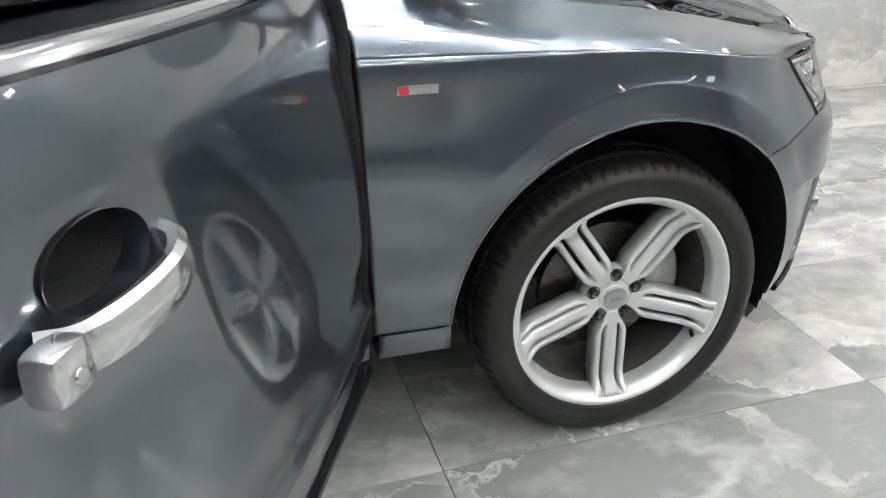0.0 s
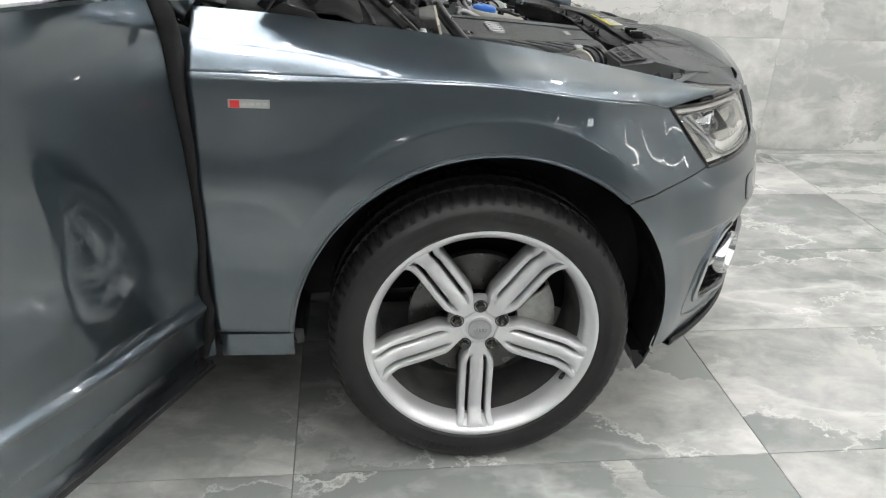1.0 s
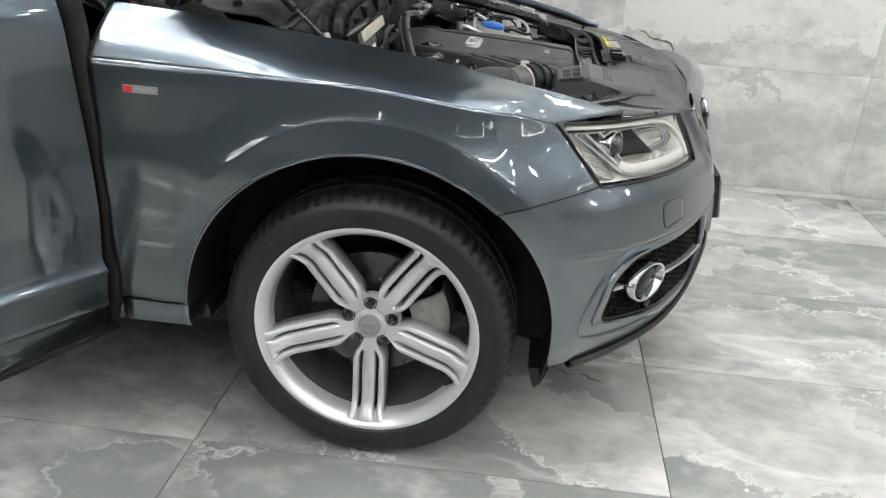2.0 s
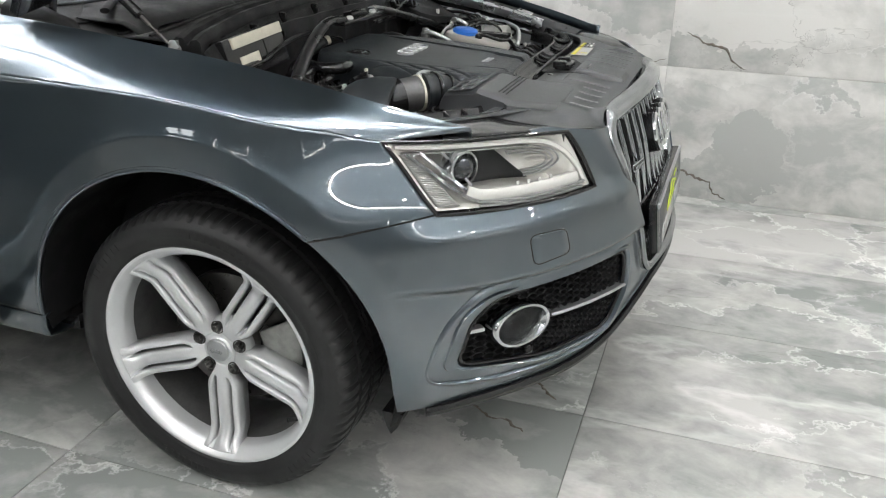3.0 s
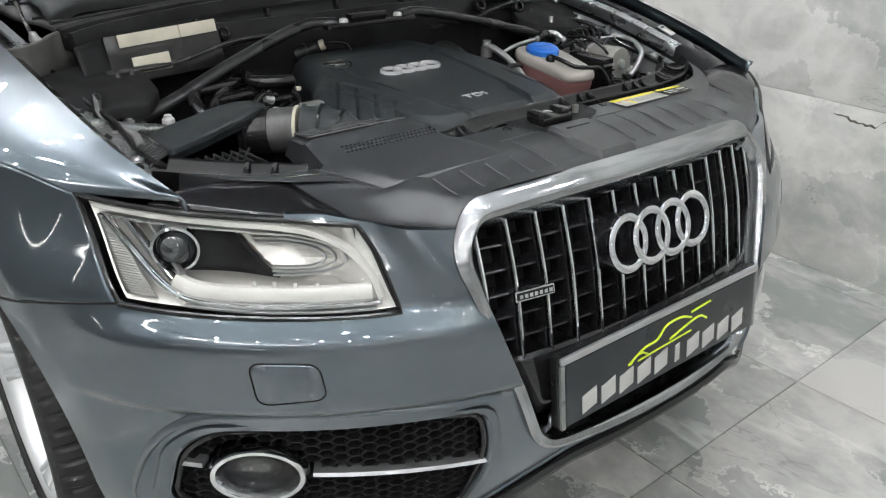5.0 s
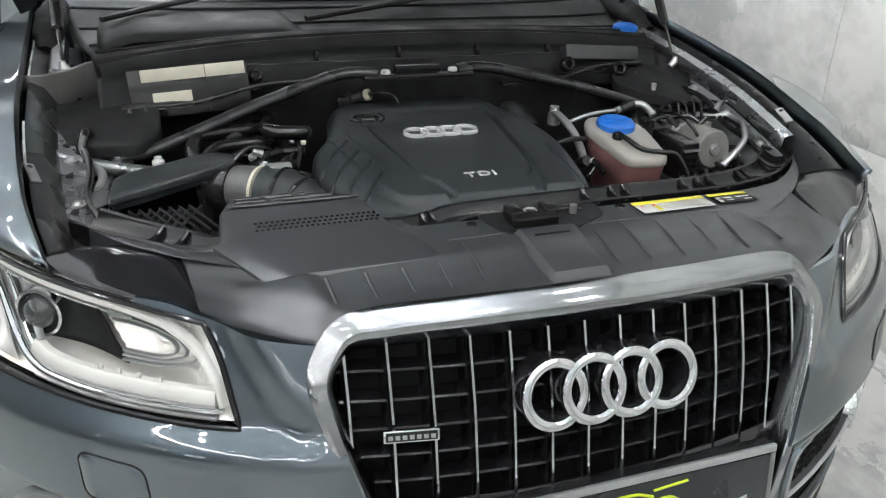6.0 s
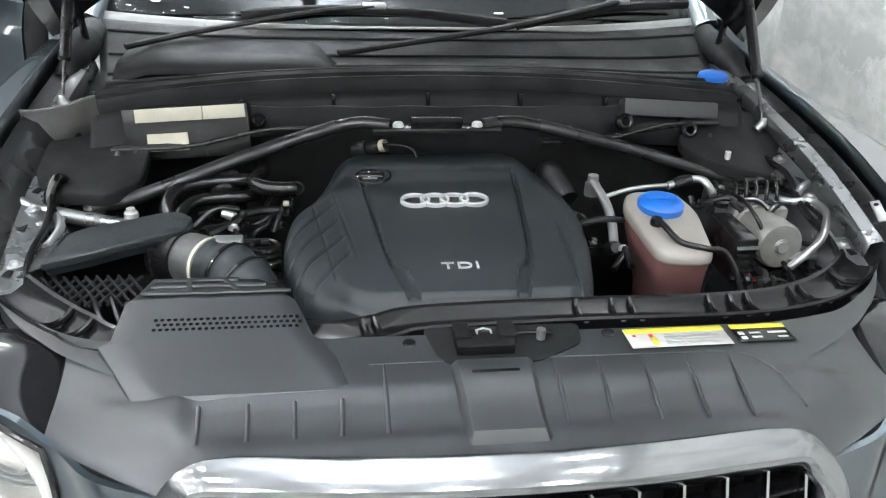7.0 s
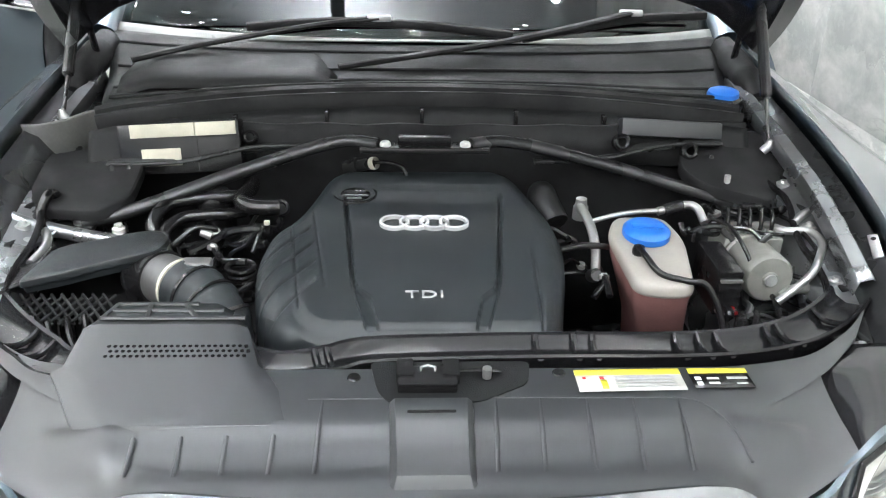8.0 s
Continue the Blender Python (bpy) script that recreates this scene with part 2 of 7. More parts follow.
# ---- building tools ----
class Geo:
    """Vertices and faces of one part."""

    def __init__(self):
        self.v, self.f = [], []

    def add(self, verts, faces, m=None):
        k = len(self.v)
        self.v += [tuple(m @ Vector(p)) if m else tuple(p) for p in verts]
        self.f += [tuple(i + k for i in f) for f in faces]
        return self

    def grid(self, rows, wrap_u=False, wrap_v=False, m=None):
        nr, nc = len(rows), len(rows[0])
        verts = [p for r in rows for p in r]
        faces = []
        for i in range(nr - (0 if wrap_v else 1)):
            for j in range(nc - (0 if wrap_u else 1)):
                a, b = i * nc, (i + 1) % nr * nc
                faces.append((a + j, a + (j + 1) % nc, b + (j + 1) % nc, b + j))
        return self.add(verts, faces, m)

    def box(self, c, size, m=None, bevel=0.0):
        bm = bmesh.new()
        bmesh.ops.create_cube(bm, size=1, matrix=Matrix.Diagonal((*size, 1)))
        if bevel:
            bmesh.ops.bevel(bm, geom=bm.edges[:], offset=min(bevel, min(size) * 0.45), segments=2, profile=0.6, affect="EDGES")
        t = Matrix.Translation(c)
        self.bm(bm, (m @ t) if m else t)
        return self

    def bm(self, bm, m=None):
        bm.verts.index_update()
        self.add([v.co.copy() for v in bm.verts], [[v.index for v in f.verts] for f in bm.faces], m)
        bm.free()
        return self

    def tube(self, pts, r, n=10, closed=False, smooth=0, flat=1.0):
        """A round pipe along pts; r a number or one for each point; flat squeezes it upright."""
        pts = [Vector(p) for p in (path(pts, smooth, closed) if smooth else pts)]
        rs = r if isinstance(r, (list, tuple)) else [r] * len(pts)
        if len(rs) != len(pts):
            rs = [rs[min(len(rs) - 1, int(i * len(rs) / len(pts)))] for i in range(len(pts))]
        k, rows, side = len(pts), [], None
        for i, p in enumerate(pts):
            a = pts[(i - 1) % k] if closed or i else p
            b = pts[(i + 1) % k] if closed or i < k - 1 else p
            d = (b - a).normalized()
            if side is None:
                side = d.cross(Vector((0, 0, 1)))
                if side.length < 0.2:
                    side = d.cross(Vector((0, 1, 0)))
            side = (side - d * side.dot(d)).normalized()
            up = side.cross(d)
            rows.append([p + (side * math.cos(q) + up * flat * math.sin(q)) * rs[i] for q in (2 * math.pi * j / n for j in range(n))])
        self.grid(rows, wrap_u=True, wrap_v=closed)
        if not closed:
            e = len(self.v)
            self.f.append(tuple(range(e - n, e)))
            self.f.append(tuple(range(e - k * n, e - k * n + n))[::-1])
        return self

    def revolve(self, profile, n=48, m=None, a0=0.0, a1=360.0):
        """profile: (radius, height) turned about the local z axis."""
        full = abs(a1 - a0) > 359.9
        k = n if full else n + 1
        rows = [[(r * math.cos(t), r * math.sin(t), h) for t in (radians(a0 + (a1 - a0) * j / n) for j in range(k))] for r, h in profile]
        return self.grid(rows, wrap_u=full, m=m)

    def disc(self, r, h, n=24, m=None):
        return self.add([(r * math.cos(2 * math.pi * j / n), r * math.sin(2 * math.pi * j / n), h) for j in range(n)], [tuple(range(n))], m)

    def prism(self, poly, d0, d1, m=None):
        """A flat outline (a, b), raised from d0 to d1 along the local z axis."""
        k = len(poly)
        v = [(a, b, d0) for a, b in poly] + [(a, b, d1) for a, b in poly]
        f = [tuple(range(k))[::-1], tuple(range(k, 2 * k))] + [(i, (i + 1) % k, k + (i + 1) % k, k + i) for i in range(k)]
        return self.add(v, f, m)

    def sweep(self, pts, section, closed=False, out=None, wide=None):
        """A flat section (across, outward) carried along pts; out(i) gives the outward way."""
        pts = [Vector(p) for p in pts]
        k, rows = len(pts), []
        for i, p in enumerate(pts):
            a = pts[(i - 1) % k] if closed or i else p
            b = pts[(i + 1) % k] if closed or i < k - 1 else p
            d = (b - a).normalized()
            o = Vector(out(i)) if out else Vector((0, 0, 1))
            o = (o - d * o.dot(d)).normalized()
            s = o.cross(d)
            k_ = wide(i) if wide else 1.0
            rows.append([p + s * x * k_ + o * y for x, y in section])
        self.grid(rows, wrap_u=True, wrap_v=closed)
        if not closed:
            n, e = len(section), len(self.v)
            self.f.append(tuple(range(e - n, e)))
            self.f.append(tuple(range(e - k * n, e - k * n + n))[::-1])
        return self


def path(pts, n=8, closed=False):
    """A smooth line through pts, n steps for each stretch."""
    p = [Vector(q) for q in pts]
    k, line = len(p), []
    for i in range(k if closed else k - 1):
        a = p[(i - 1) % k] if closed or i else p[i] * 2 - p[i + 1]
        b, c = p[i], p[(i + 1) % k]
        d = p[(i + 2) % k] if closed or i < k - 2 else c * 2 - b
        for j in range(n):
            t = j / n
            line.append(0.5 * (2 * b + (c - a) * t + (2 * a - 5 * b + 4 * c - d) * t * t + (3 * b - a - 3 * c + d) * t ** 3))
    if not closed:
        line.append(p[-1])
    return line


def rounded(poly, r, n=5):
    """A flat outline with its corners rounded to about r."""
    res, k = [], len(poly)
    for i in range(k):
        p = Vector(poly[i]).to_2d()
        a, b = Vector(poly[i - 1]).to_2d() - p, Vector(poly[(i + 1) % k]).to_2d() - p
        q = min(r, a.length * 0.45, b.length * 0.45)
        s, e = p + a.normalized() * q, p + b.normalized() * q
        for j in range(n + 1):
            t = j / n
            res.append(tuple((1 - t) ** 2 * s + 2 * t * (1 - t) * p + t * t * e))
    return res


def curve(xs, ys):
    """A smooth function through (x, y) that never overshoots."""
    n = len(xs)
    d = [(ys[i + 1] - ys[i]) / (xs[i + 1] - xs[i]) for i in range(n - 1)]
    m = [d[0]] + [0 if d[i - 1] * d[i] <= 0 else 2 * d[i - 1] * d[i] / (d[i - 1] + d[i]) for i in range(1, n - 1)] + [d[-1]]

    def f(x):
        if x <= xs[0]:
            return ys[0]
        if x >= xs[-1]:
            return ys[-1]
        i = max(j for j in range(n - 1) if xs[j] <= x)
        h = xs[i + 1] - xs[i]
        t = (x - xs[i]) / h
        return (2 * t ** 3 - 3 * t * t + 1) * ys[i] + (t ** 3 - 2 * t * t + t) * h * m[i] + (3 * t * t - 2 * t ** 3) * ys[i + 1] + (t ** 3 - t * t) * h * m[i + 1]
    return f


def step(a, b, x):
    t = min(1, max(0, (x - a) / (b - a)))
    return t * t * (3 - 2 * t)


def lerp(a, b, t):
    return a + (b - a) * t


def mesh_of(name, geo, sharp=38):
    me = bpy.data.meshes.new(name)
    me.from_pydata(geo.v, [], geo.f)
    bm = bmesh.new()
    bm.from_mesh(me)
    bmesh.ops.remove_doubles(bm, verts=bm.verts, dist=0.00005)
    bmesh.ops.recalc_face_normals(bm, faces=bm.faces)
    bm.to_mesh(me)
    bm.free()
    me.polygons.foreach_set("use_smooth", [True] * len(me.polygons))
    me.set_sharp_from_angle(angle=radians(sharp))
    return me


def part(name, geo, material, parent, label="", sharp=38, thick=0.0):
    ob = new(name, mesh_of(name, geo, sharp))
    ob.data.materials.append(material)
    ob.parent = parent
    if label:
        ob["label"] = label
    if thick:
        s = ob.modifiers.new("thickness", "SOLIDIFY")
        s.thickness, s.offset = thick, 0
    return ob


def group_part(name, parent, m=None, label=""):
    ob = new(name)
    ob.parent = parent
    ob.empty_display_size = 0.05
    if m:
        ob.matrix_basis = m
    if label:
        ob["label"] = label
    return ob


def cut(geo, cutters, sharp=38):
    """The mesh of geo with the closed forms in cutters taken out."""
    base = new("blank", mesh_of("blank", geo, sharp))
    temp = []
    for c in cutters:
        o = new("cutter", mesh_of("cutter", c))
        temp.append(o)
        b = base.modifiers.new("cut", "BOOLEAN")
        b.operation, b.solver, b.object = "DIFFERENCE", "EXACT", o
    dg = bpy.context.evaluated_depsgraph_get()
    dg.update()
    me = bpy.data.meshes.new_from_object(base.evaluated_get(dg))
    for o in (base, *temp):
        old = o.data
        bpy.data.objects.remove(o)
        bpy.data.meshes.remove(old)
    me.polygons.foreach_set("use_smooth", [True] * len(me.polygons))
    me.set_sharp_from_angle(angle=radians(sharp))
    return me


def part_of_mesh(name, me, material, parent, label=""):
    ob = new(name, me)
    me.name = name
    me.materials.clear()
    me.materials.append(material)
    ob.parent = parent
    if label:
        ob["label"] = label
    return ob


def lettering(text, size, depth, m):
    """Letters as a mesh, lying in the plane of m."""
    cu = bpy.data.curves.new("letters", "FONT")
    cu.body, cu.size, cu.extrude, cu.align_x, cu.align_y = text, size, depth, "CENTER", "CENTER"
    cu.space_character = 1.1
    ob = new("letters", cu)
    me = bpy.data.meshes.new_from_object(ob.evaluated_get(bpy.context.evaluated_depsgraph_get()))
    bpy.data.objects.remove(ob)
    me.transform(m)
    return me


# ---- the showroom ----
WALL_Y, ROOM_X0, ROOM_X1, ROOM_Y0, ROOM_H = 1.585, -5.6, 7.4, -7.2, 3.5
floor = part("floor", Geo().box(((ROOM_X0 + ROOM_X1) / 2, (ROOM_Y0 + WALL_Y) / 2, -0.056), (ROOM_X1 - ROOM_X0 + 0.4, WALL_Y - ROOM_Y0 + 0.4, 0.1)), GROUT, None)
tagged(floor, "polished grey marble-look tiled showroom floor", "floor", kind="structure")
wall_left = part("wall_left", Geo().box(((ROOM_X0 + ROOM_X1) / 2, WALL_Y + 0.1035, ROOM_H / 2), (ROOM_X1 - ROOM_X0, 0.2, ROOM_H)), LIGHT_GROUT, None)
tagged(wall_left, "wall clad in glossy pale marble-look tiles", "wall", kind="structure")
# the front wall is paler only to bounce light onto bumper, grille and door
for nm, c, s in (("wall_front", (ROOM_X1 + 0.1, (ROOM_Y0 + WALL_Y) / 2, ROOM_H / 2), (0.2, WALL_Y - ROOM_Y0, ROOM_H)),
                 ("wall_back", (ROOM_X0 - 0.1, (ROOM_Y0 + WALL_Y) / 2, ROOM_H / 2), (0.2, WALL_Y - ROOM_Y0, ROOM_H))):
    tagged(part(nm, Geo().box(c, s), BOUNCE_PLASTER if nm == "wall_front" else PLASTER, None), "unseen plain showroom wall, toned for the light it returns", "wall", kind="structure")
ceiling = part("ceiling", Geo().box(((ROOM_X0 + ROOM_X1) / 2, (ROOM_Y0 + WALL_Y) / 2, ROOM_H + 0.1), (ROOM_X1 - ROOM_X0 + 0.4, WALL_Y - ROOM_Y0 + 0.4, 0.2)), CEILING, None)
tagged(ceiling, "plain grey painted ceiling", "ceiling", kind="structure")

# the wall behind the camera, with its row of windows
window_x = [-4.4, 6.4]
WIN_W, WIN_Z0, WIN_Z1 = 1.0, 1.5, 2.3
g = Geo()
g.box(((ROOM_X0 + ROOM_X1) / 2, ROOM_Y0 - 0.1, WIN_Z0 / 2), (ROOM_X1 - ROOM_X0, 0.2, WIN_Z0))
g.box(((ROOM_X0 + ROOM_X1) / 2, ROOM_Y0 - 0.1, (WIN_Z1 + ROOM_H) / 2), (ROOM_X1 - ROOM_X0, 0.2, ROOM_H - WIN_Z1))
edges = [ROOM_X0] + [v for c in window_x for v in (c - WIN_W / 2, c + WIN_W / 2)] + [ROOM_X1]
for a, b in zip(edges[::2], edges[1::2]):
    g.box(((a + b) / 2, ROOM_Y0 - 0.1, (WIN_Z0 + WIN_Z1) / 2), (b - a, 0.2, WIN_Z1 - WIN_Z0))
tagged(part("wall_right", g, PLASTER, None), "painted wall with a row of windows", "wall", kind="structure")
for i, c in enumerate(window_x):
    w = tagged(new(f"window_{i + 1}"), "dark framed window with daylight behind it", "window", kind="structure")
    g = Geo()
    for dx in (-WIN_W / 2 + 0.03, 0.0, WIN_W / 2 - 0.03):
        g.box((c + dx, ROOM_Y0 - 0.1, (WIN_Z0 + WIN_Z1) / 2), (0.06, 0.08, WIN_Z1 - WIN_Z0), bevel=0.006)
    for z in (WIN_Z0 + 0.03, WIN_Z1 - 0.03):
        g.box((c, ROOM_Y0 - 0.1, z), (WIN_W, 0.07, 0.06), bevel=0.006)
    part("window_frame", g, BLACK, w)
backdrop = part("backdrop", Geo().box((0.9, ROOM_Y0 - 1.2, 1.8), (16, 0.05, 4.5)), WINDOW_GLOW, None)
tagged(backdrop, "plain bright daylight outside the windows", "backdrop", kind="structure")

# ceiling spots and led strips
spot = tagged(new("ceiling_spot"), "small round recessed ceiling spotlight, lit", "ceiling light", "spotlights in the ceiling")
part("ring", Geo().revolve([(0.048, 0.0), (0.05, -0.008), (0.064, -0.008), (0.066, 0.0)], 24), SATIN, spot)
part("lamp", Geo().disc(0.047, -0.004, 20), SPOT_GLOW, spot)
first = True
for ix in range(10):
    for iy in range(6):
        m = pose(-3.9 + 1.08 * ix, 1.05 - 1.1 * iy + 0.12 * (ix % 2), ROOM_H - 0.001)
        if first:
            spot.matrix_basis, first = m, False
        else:
            copy_thing(spot, m)
strip = tagged(new("led_strip"), "slim white linear led ceiling light, lit", "ceiling light", "linear lights under the ceiling")
part("housing", Geo().box((0, 0, 0.0), (4.8, 0.05, 0.05), bevel=0.006), SATIN, strip)
part("diffuser", Geo().box((0, 0, -0.029), (4.76, 0.04, 0.008)), STRIP_GLOW, strip)
strip.matrix_basis = pose(-1.0, -5.2, ROOM_H - 0.026)
copy_thing(strip, pose(4.4, -5.2, ROOM_H - 0.026))

# added fill: an invented uplight that brightens the ceiling mirrored in the wings
ceiling_fill = tagged(new("pendant_light"), "added fill light shining up to brighten the ceiling", "ceiling light")
part("housing", Geo().box((0, 0, 0.0), (5.2, 0.10, 0.05), bevel=0.006), SATIN, ceiling_fill)
part("diffuser", Geo().box((0, 0, 0.029), (5.16, 0.09, 0.008)), FILL_GLOW, ceiling_fill)
for dx in (-2.0, 2.0):
    part("hanger", Geo().tube([(dx, 0, 0.02), (dx, 0, 0.425)], 0.004, 8), SATIN, ceiling_fill)
ceiling_fill.matrix_basis = pose(-1.0, -0.55, ROOM_H - 0.425)

# slim led lines framing the bays of the wall behind the walk
bay_frame = tagged(new("wall_light"), "slim white led line framing a wall bay, lit", "wall light", "led frames on the wall")
for c, size in (((0, 0, 2.6), (2.2, 0.02, 0.012)), ((-1.1, 0, 2.15), (0.012, 0.02, 0.88)), ((1.1, 0, 2.15), (0.012, 0.02, 0.88))):
    part("led_line", Geo().box(c, size, bevel=0.003), LINE_GLOW, bay_frame)
bay_frame.matrix_basis = pose(-2.0, ROOM_Y0 + 0.015, 0)
for x in (4.0,):
    copy_thing(bay_frame, pose(x, ROOM_Y0 + 0.015, 0))
for y in (-2.6,):
    copy_thing(bay_frame, pose(ROOM_X1 - 0.015, y, 0, 0, 0, 90))


# ---- the car's outer form ----
# x ahead, y to its left, z up; the front axle is at x = 0
crease_z = curve([-0.62, -0.05, 0.29, 0.40, 0.55], [0.956, 0.939, 0.895, 0.868, 0.868])
nose_x = curve([0.20, 0.25, 0.35, 0.44, 0.55, 0.65, 0.72, 0.80, 0.845, 0.88], [0.80, 0.84, 0.875, 0.89, 0.886, 0.868, 0.853, 0.828, 0.812, 0.79])
w_base = curve([0.25, 0.29, 0.34, 0.45, 0.6, 0.75, 0.84, 0.93, 1.0, 1.1], [0.87, 0.89, 0.905, 0.925, 0.93, 0.93, 0.922, 0.912, 0.905, 0.88])
w_top = curve([-0.6, 0.1, 0.25, 0.393, 0.8], [0.01, 0.003, -0.015, -0.045, -0.045])
top_z = curve([-0.66, -0.45, 0.05, 0.35, 0.542], [1.058, 1.042, 0.985, 0.926, 0.881])
top_y = curve([-0.66, -0.45, 0.05, 0.35, 0.542], [0.80, 0.785, 0.765, 0.735, 0.692])
ARCH_X, ARCH_Z, ARCH_R = 0.005, 0.372, 0.428


def width(x, z):
    u = z / crease_z(x)
    return w_base(u) + w_top(x) * step(0.82, 1, u)


def flare(x, z):
    r = math.hypot(x - ARCH_X, max(0, z - ARCH_Z))
    a = math.atan2(z - ARCH_Z, x - ARCH_X)
    k = step(2.0, 2.9, a)                                   # softer behind the wheel
    c = 0.480 + 0.018 * max(0, math.sin(a)) ** 4
    return 0.009 * (1 - 0.45 * k) * (1.0 if r < c else math.exp((c - r) / (0.034 + 0.04 * k)))


def side(x, z):
    """Half the body's width at x and height z."""
    t = min(0.9999, max(0, (x - 0.15) / (nose_x(z) - 0.15)))
    return width(x, z) * math.sqrt(1 - t * t) + flare(x, z)


def nose(y, z):
    """How far ahead the body's front reaches at y and height z."""
    w = width(0.7, z)
    return 0.15 + (nose_x(z) - 0.15) * math.sqrt(max(0, 1 - (y / w) ** 2))


def nose_way(y, z):
    a = Vector((nose(y + 0.01, z) - nose(y - 0.01, z), 0.02, 0))
    b = Vector((nose(y, z + 0.01) - nose(y, z - 0.01), 0, 0.02))
    return a.cross(b).normalized()


car = tagged(new("car"), "grey metallic suv with its bonnet raised and a front door open", "car")


def ledge(x, z):
    """The bumper's rounded ledge below the headlight, fading towards the arch."""
    return 0.019 * step(0.736, 0.684, z) * step(0.565, 0.59, z) * step(0.40, 0.54, x)


def brow(y, z):
    """How far the skin beside the grille stands proud of the hollow round the headlight's inner end."""
    a, b = Vector((0.433, 0.715)), Vector((0.506, 0.853))
    p, ab = Vector((abs(y), z)), b - a
    t = min(1, max(0, (p - a).dot(ab) / ab.dot(ab)))
    inward = (p - a).x * ab.y - (p - a).y * ab.x < 0           # towards the grille
    if not inward:
        return 0.0
    d = (p - (a + ab * t)).length
    return 0.012 * step(0.008, 0.050, d) * step(0.630, 0.790, z) * (1 - step(0.050, 0.110, d))


def fender(s):
    """A front wing: the flank above the arch, and the roll from the shoulder crease up to the bonnet gap."""
    low, high = [], []
    for i in range(12):
        t = i / 12
        low.append((lerp(-0.585, ARCH_X - ARCH_R, t), 0.395))
        high.append(lerp(-0.60, -0.44, t))
    for i in range(72):
        t = i / 71
        a = radians(lerp(177, 48.5, t))
        low.append((ARCH_X + ARCH_R * math.cos(a), ARCH_Z + ARCH_R * math.sin(a)))
        high.append(lerp(-0.44, 0.25, t))
    for i in range(1, 25):
        t = i / 24
        low.append((lerp(ARCH_X + ARCH_R * math.cos(radians(48.5)), 0.503, t), lerp(ARCH_Z + ARCH_R * math.sin(radians(48.5)), 0.735, t)))
        high.append(lerp(0.25, 0.390, t))
    rows = []
    for j in range(45):
        t = (j / 44) ** 1.15
        row = []
        for (x0, z0), x1 in zip(low, high):
            x, z = lerp(x0, x1, t), lerp(z0, crease_z(x1), t)
            row.append((x, s * side(x, z), z))
        rows.append(row)
    g = Geo().grid(rows)
    # the lip turned in round the arch
    g.grid([[(x, s * (side(x, z) - d), z) for x, z in low[12:84]] for d in (0.0, 0.004, 0.008)])
    q = [(ARCH_X + (ARCH_R + 0.001) * math.cos(a), ARCH_Z + (ARCH_R + 0.001) * math.sin(a)) for a in (radians(lerp(180, -14, i / 90)) for i in range(91))]
    part("arch_edge", Geo().grid([[(x, s * (side(x, max(z, 0.30)) - d), z) for x, z in q] for d in (0.009, 0.04, 0.14, 0.3)]), FELT, car, "black inner edge of the wheel arch")
    q = [(lerp(ARCH_X + ARCH_R * math.cos(radians(48.5)), 0.503, i / 20), lerp(ARCH_Z + ARCH_R * math.sin(radians(48.5)), 0.735, i / 20)) for i in range(21)]
    part("panel_gap", Geo().tube([(x, s * (side(x, z) + 0.0005), z) for x, z in q], 0.0021, 8), FELT, car)
    rows = []
    for j in range(25):
        t = j / 24
        row = []
        for i in range(90):
            x = lerp(-0.60, 0.537, i / 89)
            k = max(0, (x - 0.390) / (0.540 - 0.390))
            zc = lerp(crease_z(x), 0.8795, k) if k else crease_z(x)
            yc = side(min(x, 0.390), crease_z(min(x, 0.390)))
            yc = lerp(yc, 0.694, k)
            h = 0.010 * math.sin(math.pi * t) * (1 - t)            # rounded above the crease, straight up to the gap
            row.append((x, s * (lerp(yc, top_y(x), t) + h), lerp(zc, top_z(x), t ** lerp(1.32, 1.0, max(step(0.05, 0.36, x), step(-0.15, -0.42, x)))) + h))
        rows.append(row)
    g.grid(rows)
    # a rolled edge and a dark groove along the arch
    for r, d, rad, m_ in ((0.0005, -0.001, 0.0042, PAINT), (0.0085, -0.0002, 0.0018, SEAL)):
        q = [(ARCH_X + (ARCH_R + r) * math.cos(a), ARCH_Z + (ARCH_R + r) * math.sin(a)) for a in (radians(lerp(177, 49, i / 70)) for i in range(71))]
        part("arch_lip" if m_ is PAINT else "arch_groove", Geo().tube([(x, s * (side(x, z) + d), z) for x, z in q], rad, 8), m_, car)
    # the flange down into the bonnet gap
    g.grid([[(x, s * (top_y(x) - d), top_z(x) - e) for x in (lerp(-0.60, 0.537, i / 89) for i in range(90))] for d, e in ((0, 0), (0.004, 0.006), (0.006, 0.03))])
    return part("front_fender", g, PAINT, car, "metallic grey front wing with a flared wheel arch", sharp=30, thick=0.003)


nose_low = curve([0.0, 0.20, 0.28, 0.35, 0.41, 0.54, 0.68, 0.80, 1.0], [0.428, 0.416, 0.386, 0.345, 0.316, 0.296, 0.296, 0.282, 0.266])      # the bumper's lower edge at y
nose_top = curve([0.0, 0.33, 0.38, 0.44, 0.502, 0.56, 1.0], [0.822, 0.822, 0.828, 0.838, 0.850, 0.862, 0.862])      # the bumper's upper edge at y


